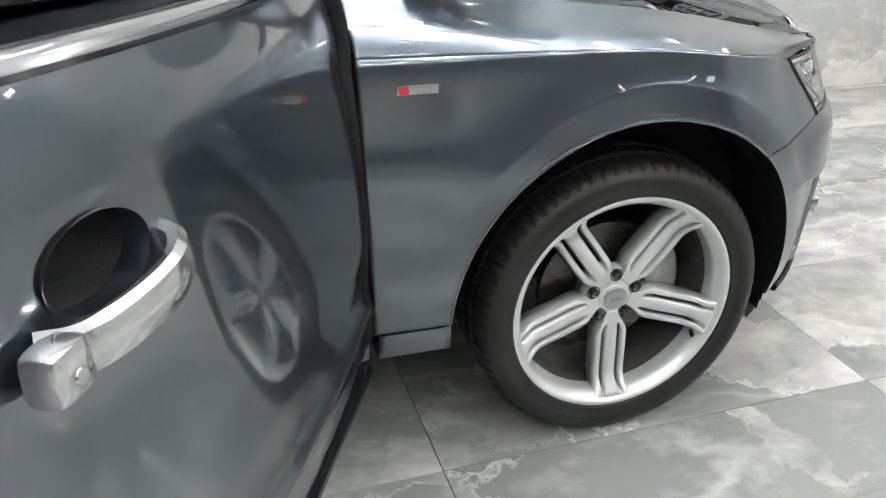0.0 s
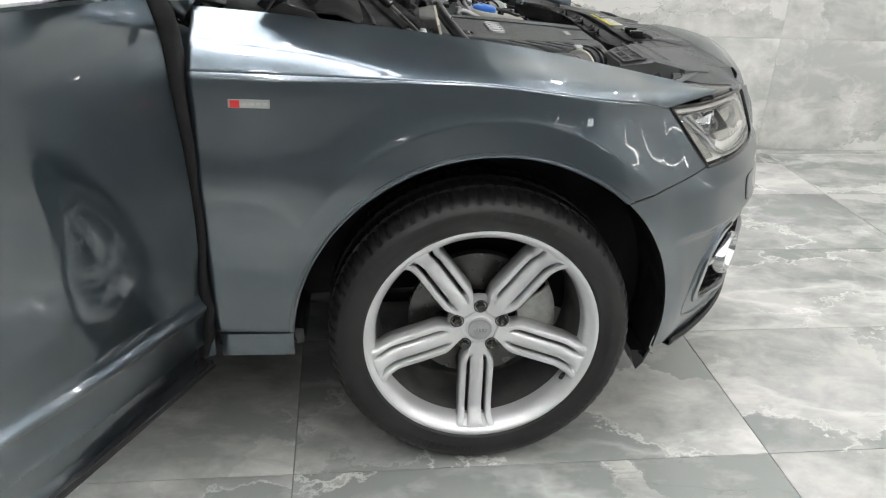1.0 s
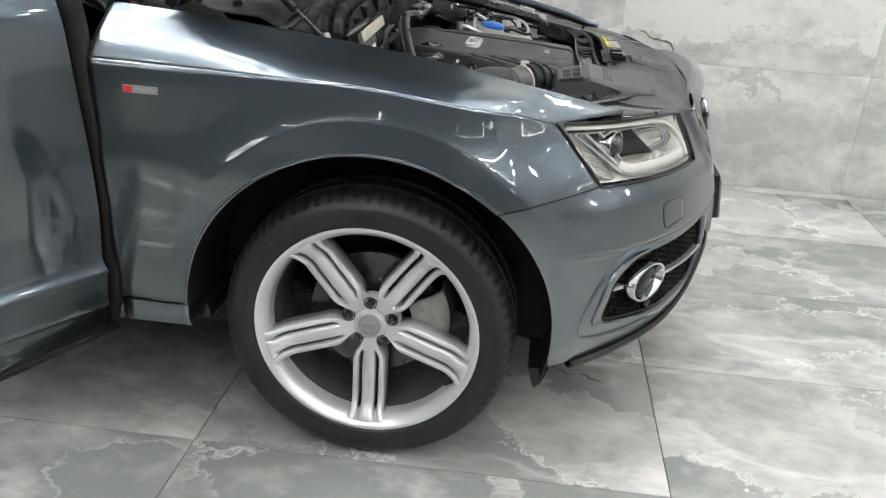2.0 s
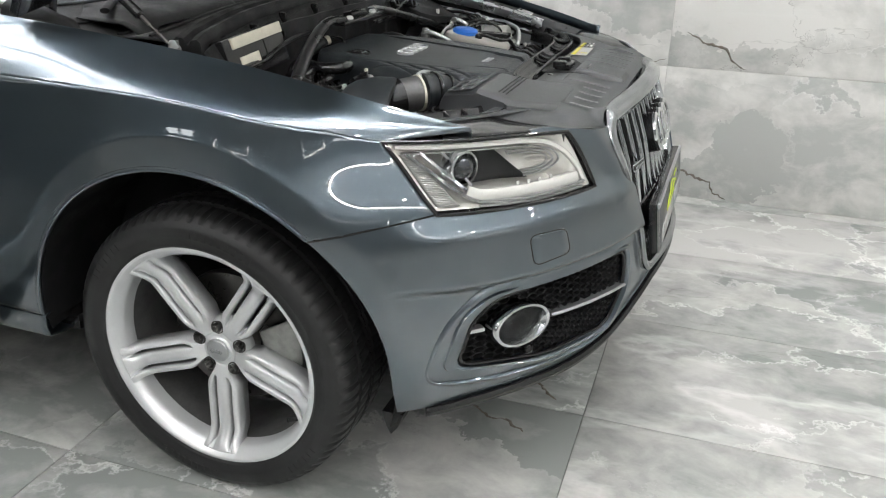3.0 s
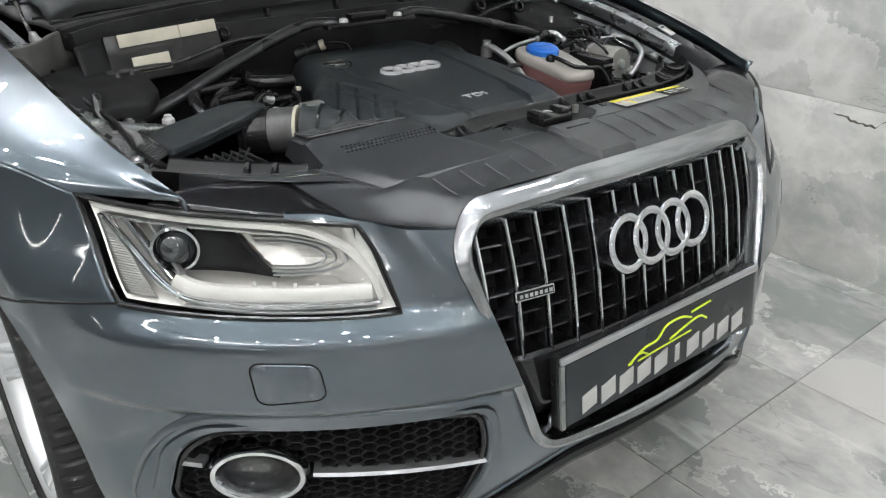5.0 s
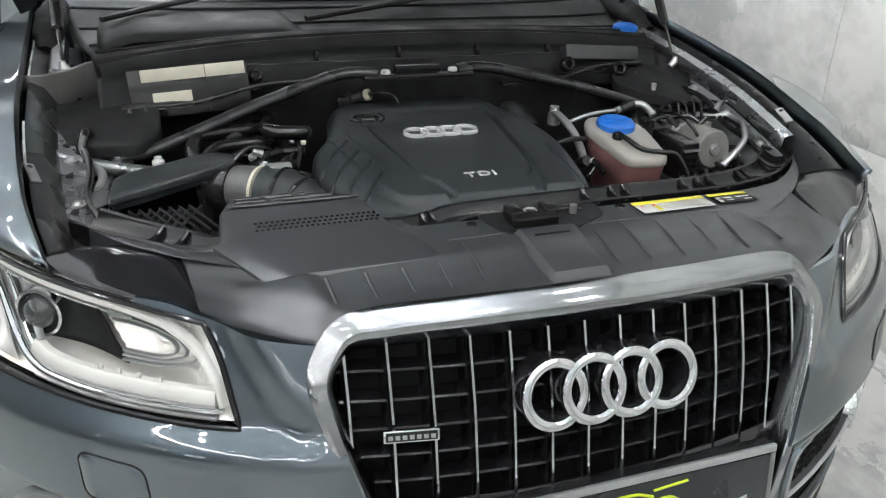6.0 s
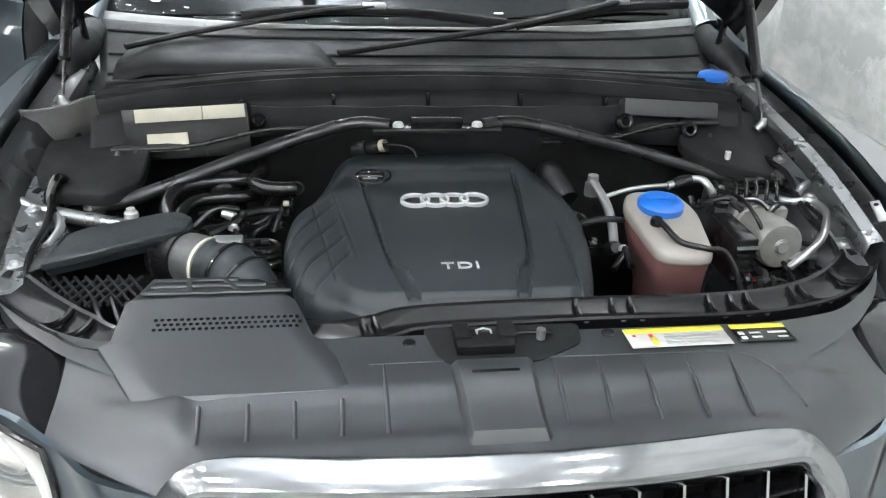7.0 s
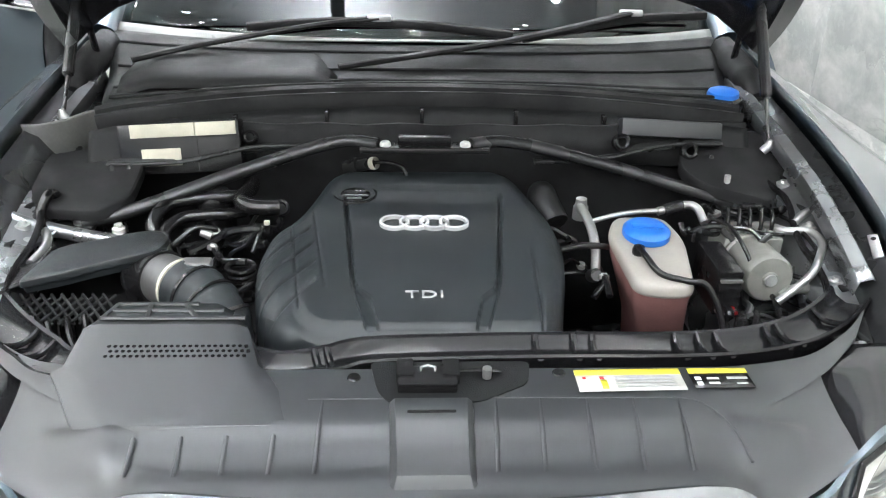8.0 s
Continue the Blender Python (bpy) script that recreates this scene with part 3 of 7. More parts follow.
def bumper():
    n = 190

    def sheet(d):
        rows = []
        for j in range(111):
            z = lerp(0.255, 0.862, j / 110)
            a0 = math.asin((0.27 - 0.15) / (nose_x(z) - 0.15))
            row = []
            for i in range(n + 1):
                a = lerp(a0, math.pi - a0, i / n)
                z = lerp(nose_low(abs(0.87 * math.cos(a))), nose_top(abs(0.87 * math.cos(a))), j / 110)
                x = 0.15 + (nose_x(z) - 0.15) * math.sin(a)
                y = -width(x, z) * math.cos(a)
                y += math.copysign(flare(x, z), y) if abs(math.cos(a)) > 0.3 else 0
                o = Vector((math.sin(a), -math.cos(a), 0))
                e = d - ledge(x, z) - brow(y, z)
                row.append((x - e * o.x, y - e * o.y, z))
            rows.append(row)
        return rows
    a, b = sheet(0.0), sheet(0.008)
    g = Geo().grid(a).grid(b)
    for p, q in ((a[0], b[0]), (a[-1], b[-1])):
        g.grid([p, q])
    g.grid([[r[0] for r in a], [r[0] for r in b]])
    g.grid([[r[-1] for r in a], [r[-1] for r in b]])
    cutters = [Geo().revolve([(0.0, -1.2), (ARCH_R, -1.2), (ARCH_R, 1.2), (0.0, 1.2)], 96, pose(ARCH_X, 0, ARCH_Z, 90))]
    cutters.append(Geo().box((ARCH_X - 0.0, 0, 0.2), (2 * ARCH_R, 2.4, 0.36)))
    # everything over the gap under the wings
    cutters.append(Geo().prism([(0.2, 0.69), (0.31, 0.701), (0.508, 0.737), (0.508, 1.0), (0.2, 1.0)], -1.2, 1.2, pose(0, 0, 0, 90)))
    # grille and air intakes
    cutters.append(Geo().prism(rounded(GRILLE, 0.05), 0.4, 1.3, YZ))
    for s in (-1, 1):
        cutters.append(Geo().prism([(s * y, z) for y, z in rounded(INTAKE, 0.03)], 0.3, 1.3, YZ))
        q = [Vector(lamp_at(i / 12, 0, s, 0)) for i in range(13)] + [Vector(lamp_at(1, i / 12, s, 0)) for i in range(1, 13)] + [Vector(lamp_at(1 - i / 30, 1, s, 0)) for i in range(1, 7)]
        q += [q[-1] + Vector((0, 0, 0.15)), Vector(lamp_at(0, 1, s, 0)) + Vector((-0.03, 0, 0.15)), Vector(lamp_at(0, 1, s, 0))]
        o = Vector((0.62, s * 0.78, 0))
        n_ = len(q)
        gg = Geo().add([p - o * 0.2 for p in q] + [p + o * 0.2 for p in q], [tuple(range(n_)), tuple(range(2 * n_ - 1, n_ - 1, -1))] + [(i, (i + 1) % n_, n_ + (i + 1) % n_, n_ + i) for i in range(n_)])
        cutters.append(gg)
    return part_of_mesh("front_bumper", cut(g, cutters, 32), PAINT, car, "metallic grey front bumper with two honeycomb intakes")


# local a, b, depth  ->  y, z, x
YZ = Matrix(((0, 0, 1, 0), (1, 0, 0, 0), (0, 1, 0, 0), (0, 0, 0, 1)))
GRILLE = [(-0.338, 0.90), (-0.383, 0.793), (-0.281, 0.451), (0.281, 0.451), (0.383, 0.793), (0.338, 0.90)]
INTAKE = [(0.785, 0.388), (0.765, 0.50), (0.72, 0.545), (0.372, 0.545), (0.362, 0.47), (0.40, 0.345), (0.60, 0.350)]
LAMP = ((0.505, 0.733), (0.757, 0.719), (0.691, 0.852), (0.393, 0.869))      # x, z of its corners: rear low, inner low, inner high, rear high


def lamp_at(u, v, s, off):
    """A place in a headlight: u from its rear end to the grille, v upwards, off metres out of its glass."""
    (ax, az), (bx, bz), (cx, cz), (dx, dz) = LAMP
    k = (max(0, u - 0.55) / 0.45) ** 3 * max(0, v) ** 4        # rounded corner next to the grille
    u, v = u - 0.022 * k, v - 0.06 * k
    k = (max(0, u - 0.8) / 0.2) ** 3 * (1 - min(1, max(0, v))) ** 5
    u, v = u - 0.012 * k, v + 0.025 * k
    x = lerp(lerp(ax, bx, u), lerp(dx, cx, u), v)
    z = lerp(lerp(az, bz, u), lerp(dz, cz, u), v)
    return (x + 0.62 * off, s * (side(x, z) + 0.78 * off), z)


fender(-1)
fender(1)
bumper()


def sill_cover(s):
    rows = [[(x, s * (0.925 - d), z) for x in (lerp(-0.575, ARCH_X - ARCH_R + 0.002, i / 8) for i in range(9))]
            for d, z in ((0.02, 0.392), (0.002, 0.388), (0.0, 0.36), (0.006, 0.335), (0.05, 0.325), (0.12, 0.325))]
    part("sill_cover", Geo().grid(rows), PAINT, car, thick=0.004)


def arch_liner(s):
    """A black shell inside the arch, running down behind the bumper's edge in front."""
    line = [(ARCH_X + ARCH_R + 0.004 - 0.022 * (1 - i / 6) ** 2, lerp(0.240, ARCH_Z, i / 6)) for i in range(6)]
    line += [(ARCH_X + (ARCH_R + 0.004) * math.cos(a), ARCH_Z + (ARCH_R + 0.004) * math.sin(a)) for a in (radians(180 * i / 56) for i in range(57))]
    line += [(ARCH_X - ARCH_R - 0.004, z) for z in (0.36, 0.345)]
    rows = []
    for y, k in ((0.93, 1.0), (0.88, 1.012), (0.80, 1.03), (0.69, 1.035), (0.665, 1.03)):
        row = []
        for i, (x, z) in enumerate(line):
            w = 1.0 + 0.004 * math.sin(i * 1.9) * (k > 1.0)
            xx, zz = ARCH_X + (x - ARCH_X) * k * w, (ARCH_Z + (z - ARCH_Z) * k * w if z > ARCH_Z else z)
            row.append((xx, s * min(y, side(x, max(z, 0.30)) - 0.014 - (0.93 - y) * 0.2), zz))
        rows.append(row)
    g = Geo().grid(rows)
    inner = rows[-1]
    g.add(list(inner) + [(ARCH_X, s * 0.665, ARCH_Z)], [(i, i + 1, len(inner)) for i in range(len(inner) - 1)])
    part("arch_liner", g, FELT, car, "black moulded plastic wheel arch liner")
    g = Geo().prism([(0.388, 0.262), (0.438, 0.262), (0.424, 0.225), (0.408, 0.205), (0.398, 0.225)], 0.66, 0.815, pose(0, 0, 0, 90) if s < 0 else pose(0, 0, 0, 90) @ Matrix.Diagonal((1, 1, -1, 1)))
    part("spray_guard", g, BLACK, car)


# ---- wheels ----
TYRE_R = 0.351


def wheel(x, s):
    """Built lying with its outer face up, then stood on its side."""
    m = pose(x, s * 0.780, TYRE_R, 90 if s < 0 else -90)
    w = group_part("wheel", car, m, "silver five-spoke alloy wheel with a low-profile tyre")
    # tyre: local height 0.125 is the outer sidewall
    n = 432
    prof = [(0.262, 0.100), (0.270, 0.118), (0.276, 0.122), (0.284, 0.1225), (0.296, 0.127), (0.300, 0.1285), (0.318, 0.128), (0.321, 0.1265), (0.331, 0.122), (0.339, 0.114), (0.344, 0.104)]
    tread = [(0.3475, 0.092), (0.3490, 0.072), (0.3495, 0.062), (0.342, 0.061), (0.342, 0.051), (0.3505, 0.050), (0.351, 0.03), (0.351, 0.012), (0.343, 0.011), (0.343, 0.002), (0.351, 0.001)]
    half = prof + tread
    full = half + [(r, -h) for r, h in half[::-1]]
    rows = []
    for r, h in full:
        row = []
        for i in range(n):
            a = 2 * math.pi * i / n
            d = 0.0
            if r > 0.338 and abs(h) > 0.06:          # shoulder blocks
                d = 0.0042 if (i + (1 if h > 0 else 2)) % 6 < 2 else 0.0
            elif r > 0.346:
                d = 0.004 if (i + int(abs(h) * 60)) % 6 == 0 else 0.0
            row.append(((r - d) * math.cos(a), (r - d) * math.sin(a), h))
        rows.append(row)
    part("tyre", Geo().grid(rows, wrap_u=True), RUBBER, w, "black road tyre with a grooved tread", sharp=28)
    # raised marks on the sidewall
    g = Geo()
    for a0, k, lift in ((62, 9, 0.306), (128, 7, 0.309), (242, 9, 0.306), (310, 6, 0.309)):
        for i in range(k):
            a = radians(a0 + 3.4 * i)
            g.box((0, 0, 0), (0.016, 0.0075, 0.002), Matrix.Translation((lift * math.cos(a), lift * math.sin(a), 0.1283)) @ pose(0, 0, 0, 0, 0, math.degrees(a)))
    tagged(part("sidewall_lettering", g, RUBBER, w), kind="stuff")
    # rim: lip, barrel and hub
    g = Geo().revolve([(0.2725, 0.098), (0.2735, 0.112), (0.271, 0.118), (0.266, 0.1195), (0.262, 0.118), (0.253, 0.108), (0.246, 0.098), (0.243, 0.085), (0.241, 0.060)], 96)
    g.revolve([(0.0, 0.070), (0.030, 0.070), (0.033, 0.066), (0.050, 0.062), (0.066, 0.060), (0.073, 0.050), (0.072, 0.03), (0.0, 0.03)], 48)
    part("rim", g, ALLOY, w, "silver painted alloy rim")
    part("barrel", Geo().revolve([(0.241, 0.060), (0.239, 0.02), (0.236, -0.08), (0.25, -0.11), (0.262, -0.118), (0.27, -0.118)], 72), BARREL, w, "dusty inner rim barrel")
    # five spokes, each with three ribs and two channels between them
    g = Geo()
    across = [(-1.0, -0.034), (-0.985, -0.012), (-0.95, -0.003), (-0.88, 0.0), (-0.70, 0.0), (-0.645, -0.003), (-0.61, -0.026), (-0.40, -0.028), (-0.365, -0.004), (-0.30, 0.0), (0.0, 0.0015)]
    across = across + [(-u, d) for u, d in across[-2::-1]]
    rows = []
    for i in range(37):
        t = i / 36
        r = lerp(0.040, 0.2575, t)
        half_w = lerp(0.017, 0.0405, step(0.0, 0.27, t)) + 0.012 * step(0.88, 1.0, t)
        h = 0.064 + 0.006 * step(0.0, 0.2, t) + 0.012 * math.sin(t * math.pi * 0.5) + 0.028 * step(0.74, 1.0, t)
        fade = step(0.14, 0.24, t) * (1 - step(0.90, 0.975, t))
        row = []
        for u, d in across:
            k = d * (fade if abs(u) < 0.8 else 1.0)
            row.append((r, u * half_w, h + k - (0.0 if abs(u) < 0.99 else 0.010)))
        rows.append(row)
    for k in range(5):
        sp = Geo().grid(rows, m=pose(0, 0, 0, 0, 0, 72 * k + 90 + 180))
        nc = len(across)
        sp.f = [f for f in sp.f if not (f[0] % nc in (6, nc - 8) and 9 <= f[0] // nc <= 31)]      # open slots between the ribs
        part("spoke", sp, ALLOY, w, sharp=50, thick=0.002)
    for k in range(5):
        a = radians(72 * k + 90)
        mm = Matrix.Translation((0.0555 * math.cos(a), 0.0555 * math.sin(a), 0.0))
        b = Geo().revolve([(0.0165, 0.064), (0.0155, 0.0665), (0.0140, 0.0665), (0.0130, 0.058)], 20, mm)
        b.revolve([(0.0, 0.072), (0.0045, 0.072), (0.0075, 0.0745), (0.0095, 0.0745), (0.0115, 0.070), (0.0115, 0.055)], 6, mm)
        part("wheel_bolt", b, DISC, w, "dark steel wheel bolt")
    part("centre_cap", Geo().revolve([(0.0, 0.0785), (0.020, 0.078), (0.024, 0.076), (0.0265, 0.077), (0.0285, 0.075), (0.029, 0.062)], 40), SATIN, w, "round grey centre cap with four small rings")
    g = Geo()
    for k in range(4):
        g.tube([(-0.0105 + 0.007 * k + 0.0045 * math.cos(q), 0.0045 * math.sin(q), 0.0787) for q in (2 * math.pi * j / 14 for j in range(14))], 0.0007, 5, closed=True)
    part("cap_rings", g, CHROME, w)
    a = radians(72 * 3 + 90 + 36 - 12)
    part("tyre_valve", Geo().tube([(0.243 * math.cos(a), 0.243 * math.sin(a), 0.085), (0.226 * math.cos(a), 0.226 * math.sin(a), 0.112)], 0.0055, 10), BLACK, w)
    part("brake_disc", Geo().revolve([(0.07, -0.02), (0.07, 0.005), (0.085, 0.005), (0.162, 0.004), (0.162, -0.02), (0.085, -0.02)], 64), DISC, w, "worn steel brake disc")
    g = Geo()
    cal = [(0.10, -0.045), (0.10, 0.03), (0.165, 0.032), (0.185, 0.02), (0.188, -0.045)]
    g.revolve(cal, 14, a0=-22, a1=28)
    part("brake_caliper", g, CAST, w, thick=0.008)
    return w


# ---- headlights ----
def headlight(s):
    h = group_part("headlight", car, None, "clear headlight with a projector lens and a white light guide")
    at = lambda u, v, o=0.0: lamp_at(u, v, s, o)
    N = 28
    part("lens", Geo().grid([[at(i / N, j / 14, 0.0) for i in range(N + 1)] for j in range(15)]), LENS, h, "clear polycarbonate lens")
    # the black gasket round it
    rim = [at(i / 20, 0, 0.001) for i in range(20)] + [at(1, j / 10, 0.001) for j in range(10)] + [at(1 - i / 20, 1, 0.001) for i in range(20)] + [at(0, 1 - j / 10, 0.001) for j in range(10)]
    part("gasket", Geo().tube(rim, 0.0042, 8, closed=True), GLOSS, h)
    # the bowl: a floor well behind the lens, and its walls
    def bowl(u, v):
        e = min(u, 1 - u, v, 1 - v)
        return at(lerp(0.02, 0.98, u), lerp(0.03, 0.97, v), -0.012 - 0.06 * step(0.0, 0.22, e))
    part("housing", Geo().grid([[bowl(i / 40, j / 24) for i in range(41)] for j in range(25)]), REFLECTOR, h, "silvered lamp housing")

    def band(name, pts, w, off, material, lift=0.006, label=""):
        line = path([(u, v, 0) for u, v in pts], 10)
        p3 = [Vector(at(q.x, q.y, off)) for q in line]
        g = Geo().sweep(p3, [(-w / 2, -lift), (-w / 2, lift * 0.5), (-w * 0.3, lift), (w * 0.3, lift), (w / 2, lift * 0.5), (w / 2, -lift)], out=lambda i: (0.62, s * 0.78, 0.1))
        return part(name, g, material, h, label)
    # the white light guide: down from the top rear, along the bottom and up the inner end
    band("light_guide", [(0.29, 0.26), (0.36, 0.19), (0.50, 0.175), (0.72, 0.185), (0.93, 0.20)], 0.023, -0.020, LENS_WHITE, 0.007, "broad white light guide")
    band("trim_strip", [(0.17, 0.82), (0.22, 0.58), (0.27, 0.36), (0.29, 0.27)], 0.009, -0.018, CHROME, 0.006)
    band("trim_strip", [(0.29, 0.82), (0.31, 0.66), (0.325, 0.46), (0.34, 0.34)], 0.005, -0.016, SATIN, 0.005)
    band("light_guide", [(0.955, 0.16), (0.955, 0.40), (0.925, 0.66), (0.87, 0.82), (0.78, 0.885), (0.60, 0.90), (0.25, 0.90), (0.05, 0.905)], 0.011, -0.013, LENS_WHITE, 0.006)
    band("trim_strip", [(0.05, 0.80), (0.30, 0.815), (0.60, 0.825), (0.76, 0.81)], 0.005, -0.017, CHROME, 0.005)
    band("trim_strip", [(0.08, 0.80), (0.15, 0.56), (0.24, 0.26), (0.31, 0.13), (0.42, 0.095), (0.6, 0.085), (0.95, 0.12)], 0.008, -0.011, CHROME, 0.005)
    band("trim_strip", [(0.30, 0.06), (0.6, 0.035), (0.93, 0.055)], 0.005, -0.009, SATIN, 0.004)
    # nested bright arcs at the inner end
    for k in (0.0, 0.34, 0.68):
        band("trim_strip", [(0.64, lerp(0.78, 0.63, k)), (0.76, lerp(0.775, 0.63, k)), (lerp(0.875, 0.80, k), lerp(0.68, 0.585, k)), (lerp(0.89, 0.805, k), lerp(0.50, 0.53, k)), (0.80 - 0.03 * k, lerp(0.39, 0.47, k)), (0.66, lerp(0.36, 0.46, k))], 0.0034, -0.028 - 0.006 * k, SATIN, 0.003)
    # projector in its dark bezel
    rows = [[at(lerp(lerp(0.31, 0.40, j / 8), lerp(0.675, 0.575, j / 8), i / 10), lerp(0.33, 0.82, j / 8), -0.030 - 0.012 * math.sin(math.pi * i / 10)) for i in range(11)] for j in range(9)]
    part("bezel", Geo().grid(rows), FELT, h, "black bezel beside the projector", thick=0.004)
    c = Vector(at(0.345, 0.575, -0.024))
    aim = Vector((0.85, s * 0.50, 0.05)).to_track_quat("Z", "Y").to_matrix().to_4x4()
    mm = Matrix.Translation(c) @ aim
    part("projector", Geo().revolve([(0.0, 0.027), (0.011, 0.0245), (0.019, 0.018), (0.025, 0.009), (0.027, 0.0)], 36, mm), PROJECTOR, h, "dark glass projector lens")
    part("projector_ring", Geo().revolve([(0.0275, -0.02), (0.028, 0.008), (0.0305, 0.013), (0.0345, 0.012), (0.037, -0.02)], 40, mm), CHROME, h)
    # stepped reflector towards the grille
    rows = []
    for j in range(13):
        v = lerp(0.34, 0.80, j / 12)
        rows.append([at(lerp(lerp(0.67, 0.58, j / 12), 0.90, i / 36), v, -0.038 - 0.0025 * abs(math.sin(j * math.pi / 2)) - 0.018 * math.sin(math.pi * i / 36)) for i in range(37)])
    part("reflector", Geo().grid(rows), REFLECTOR, h)
    # ribbed side marker
    rows = []
    for j in range(61):
        v = lerp(0.08, 0.80, j / 60)
        rows.append([at(lerp(0.035, 0.12, i / 4) + 0.09 * (0.8 - v) * i / 4, v, -0.012 - 0.0012 * (j % 2)) for i in range(5)])
    part("side_marker", Geo().grid(rows), SIDE_LENS, h, "finely ribbed grey side marker", thick=0.002)
    for i in range(4):
        g = Geo().box((0, 0, 0), (0.006, 0.009, 0.004), Matrix.Translation(at(0.60 + 0.065 * i, 0.30, -0.016)) @ aim, bevel=0.001)
        part("led_chip", g, LENS_WHITE, h)


# ---- grille ----
def grille_x(y, z):
    """The grille lies flatter than the body round it."""
    return nose(y, z) - 0.016 * max(0, 1 - (y / 0.38) ** 2)


def grille():
    gr = group_part("grille", car, None, "black radiator grille with thin chrome bars in a broad chrome frame")
    outline = rounded([(-0.352, 0.852), (-0.398, 0.795), (-0.288, 0.443), (0.288, 0.443), (0.398, 0.795), (0.352, 0.852)], 0.05, 8)
    flat = []
    for k in range(len(outline)):
        (y0, z0), (y1, z1) = outline[k], outline[(k + 1) % len(outline)]
        n = max(1, int(math.hypot(y1 - y0, z1 - z0) / 0.025))
        flat += [(lerp(y0, y1, i / n), lerp(z0, z1, i / n)) for i in range(n)]
    pts, ways, wides = [], [], []
    w = 0.036
    for k in range(len(flat)):
        (y0, z0), (y, z), (y1, z1) = flat[k - 1], flat[k], flat[(k + 1) % len(flat)]
        d = math.hypot(y1 - y0, z1 - z0)
        wides.append(lerp(0.60, 1.0, step(0.70, 0.84, z)))
        y, z = y - (z1 - z0) / d * w * 0.42 * wides[-1], z + (y1 - y0) / d * w * 0.42 * wides[-1]      # half the frame's width inside its outline
        up = step(0.77, 0.84, z)
        z += 0.026 * step(0.79, 0.835, z) * max(0, 1 - (y / 0.37) ** 2) + 0.004 * up
        pts.append(Vector((nose(y, min(z, 0.855)) + 0.006 - 0.014 * up, y, z)))
        ways.append(nose_way(y, min(z, 0.855)) + Vector((0, 0, 0.85 * up)))
    sec = [(-w * 0.5, -0.03), (-w * 0.5, 0.003), (-w * 0.44, 0.008), (-w * 0.1, 0.011), (w * 0.34, 0.008), (w * 0.46, 0.003), (w * 0.5, -0.004), (w * 0.5, -0.03)]
    rows = []
    for k, p in enumerate(pts):
        d = (pts[(k + 1) % len(pts)] - pts[k - 1]).normalized()
        o = Vector(ways[k])
        o = (o - d * o.dot(d)).normalized()
        across, up = o.cross(d), step(0.80, 0.85, p.z) * (1 - step(0.29, 0.36, abs(p.y)))
        rows.append([p + across * a * wides[k] * (1 + (0.5 * up if a < 0 else 0)) + o * (b - (0.30 * up * (-a - 0.1 * w) if a < -0.1 * w else 0)) for a, b in sec])
    g = Geo().grid(rows, wrap_u=True, wrap_v=True)
    part("frame", g, FRAME, gr, "broad polished chrome frame", sharp=30)
    # backing
    rows = [[(grille_x(y, z) - 0.075, y, z) for y in (lerp(-0.40, 0.40, i / 24) for i in range(25))] for z in (lerp(0.43, 0.838, j / 16) for j in range(17))]
    part("backing", Geo().grid(rows), FELT, gr, thick=0.006)
    lim_y = curve([0.437, 0.60, 0.80, 0.85, 0.88], [0.262, 0.308, 0.368, 0.34, 0.30])

    def bar(y, z0, z1, front, width_, deep, material, name):
        rows = []
        for j in range(13):
            z = lerp(z0, z1, j / 12)
            x = grille_x(y, z) + front
            rows.append([(x - deep, y - width_ / 2, z), (x - 0.003, y - width_ / 2, z), (x, y - width_ * 0.25, z), (x, y + width_ * 0.25, z), (x - 0.003, y + width_ / 2, z), (x - deep, y + width_ / 2, z)])
        part(name, Geo().grid(rows, wrap_u=True), material, gr)
    for i in range(14):
        y = -0.344 + 0.0529 * i
        top = 0.852 if abs(y) < 0.30 else 0.852 - (abs(y) - 0.30) * 0.75
        if abs(y) > 0.315:
            low = 0.615 + (abs(y) - 0.315) * 1.2
        else:
            low = 0.607
        bar(y, low, top, -0.008, 0.0062, 0.010, CHROME, "chrome_bar")
        bar(y, low, top, -0.0185, 0.0075, 0.04, BLACK, "bar_back")
        if abs(y) < 0.29:
            bar(y, 0.448, 0.505, -0.010, 0.006, 0.02, CHROME, "chrome_bar")
    for j in range(6):
        z = 0.635 + 0.037 * j
        yy = lim_y(z) - 0.005
        line = [(grille_x(y, z) - 0.030, y, z) for y in (lerp(-yy, yy, i / 30) for i in range(31))]
        part("cross_bar", Geo().sweep(line, [(-0.0025, -0.02), (-0.0025, 0.006), (0.0, 0.008), (0.0025, 0.006), (0.0025, -0.02)], out=lambda i: (1, 0, 0)), SEAL, gr)
    # crossing panel behind the number plate
    rows = [[(grille_x(y, z) - 0.012, y, z) for y in (lerp(-0.315, 0.315, i / 16) * (0.85 + 0.15 * j / 6) for i in range(17))] for j, z in enumerate(lerp(0.50, 0.612, k / 6) for k in range(7))]
    part("plate_panel", Geo().grid(rows), GLOSS, gr, thick=0.006)
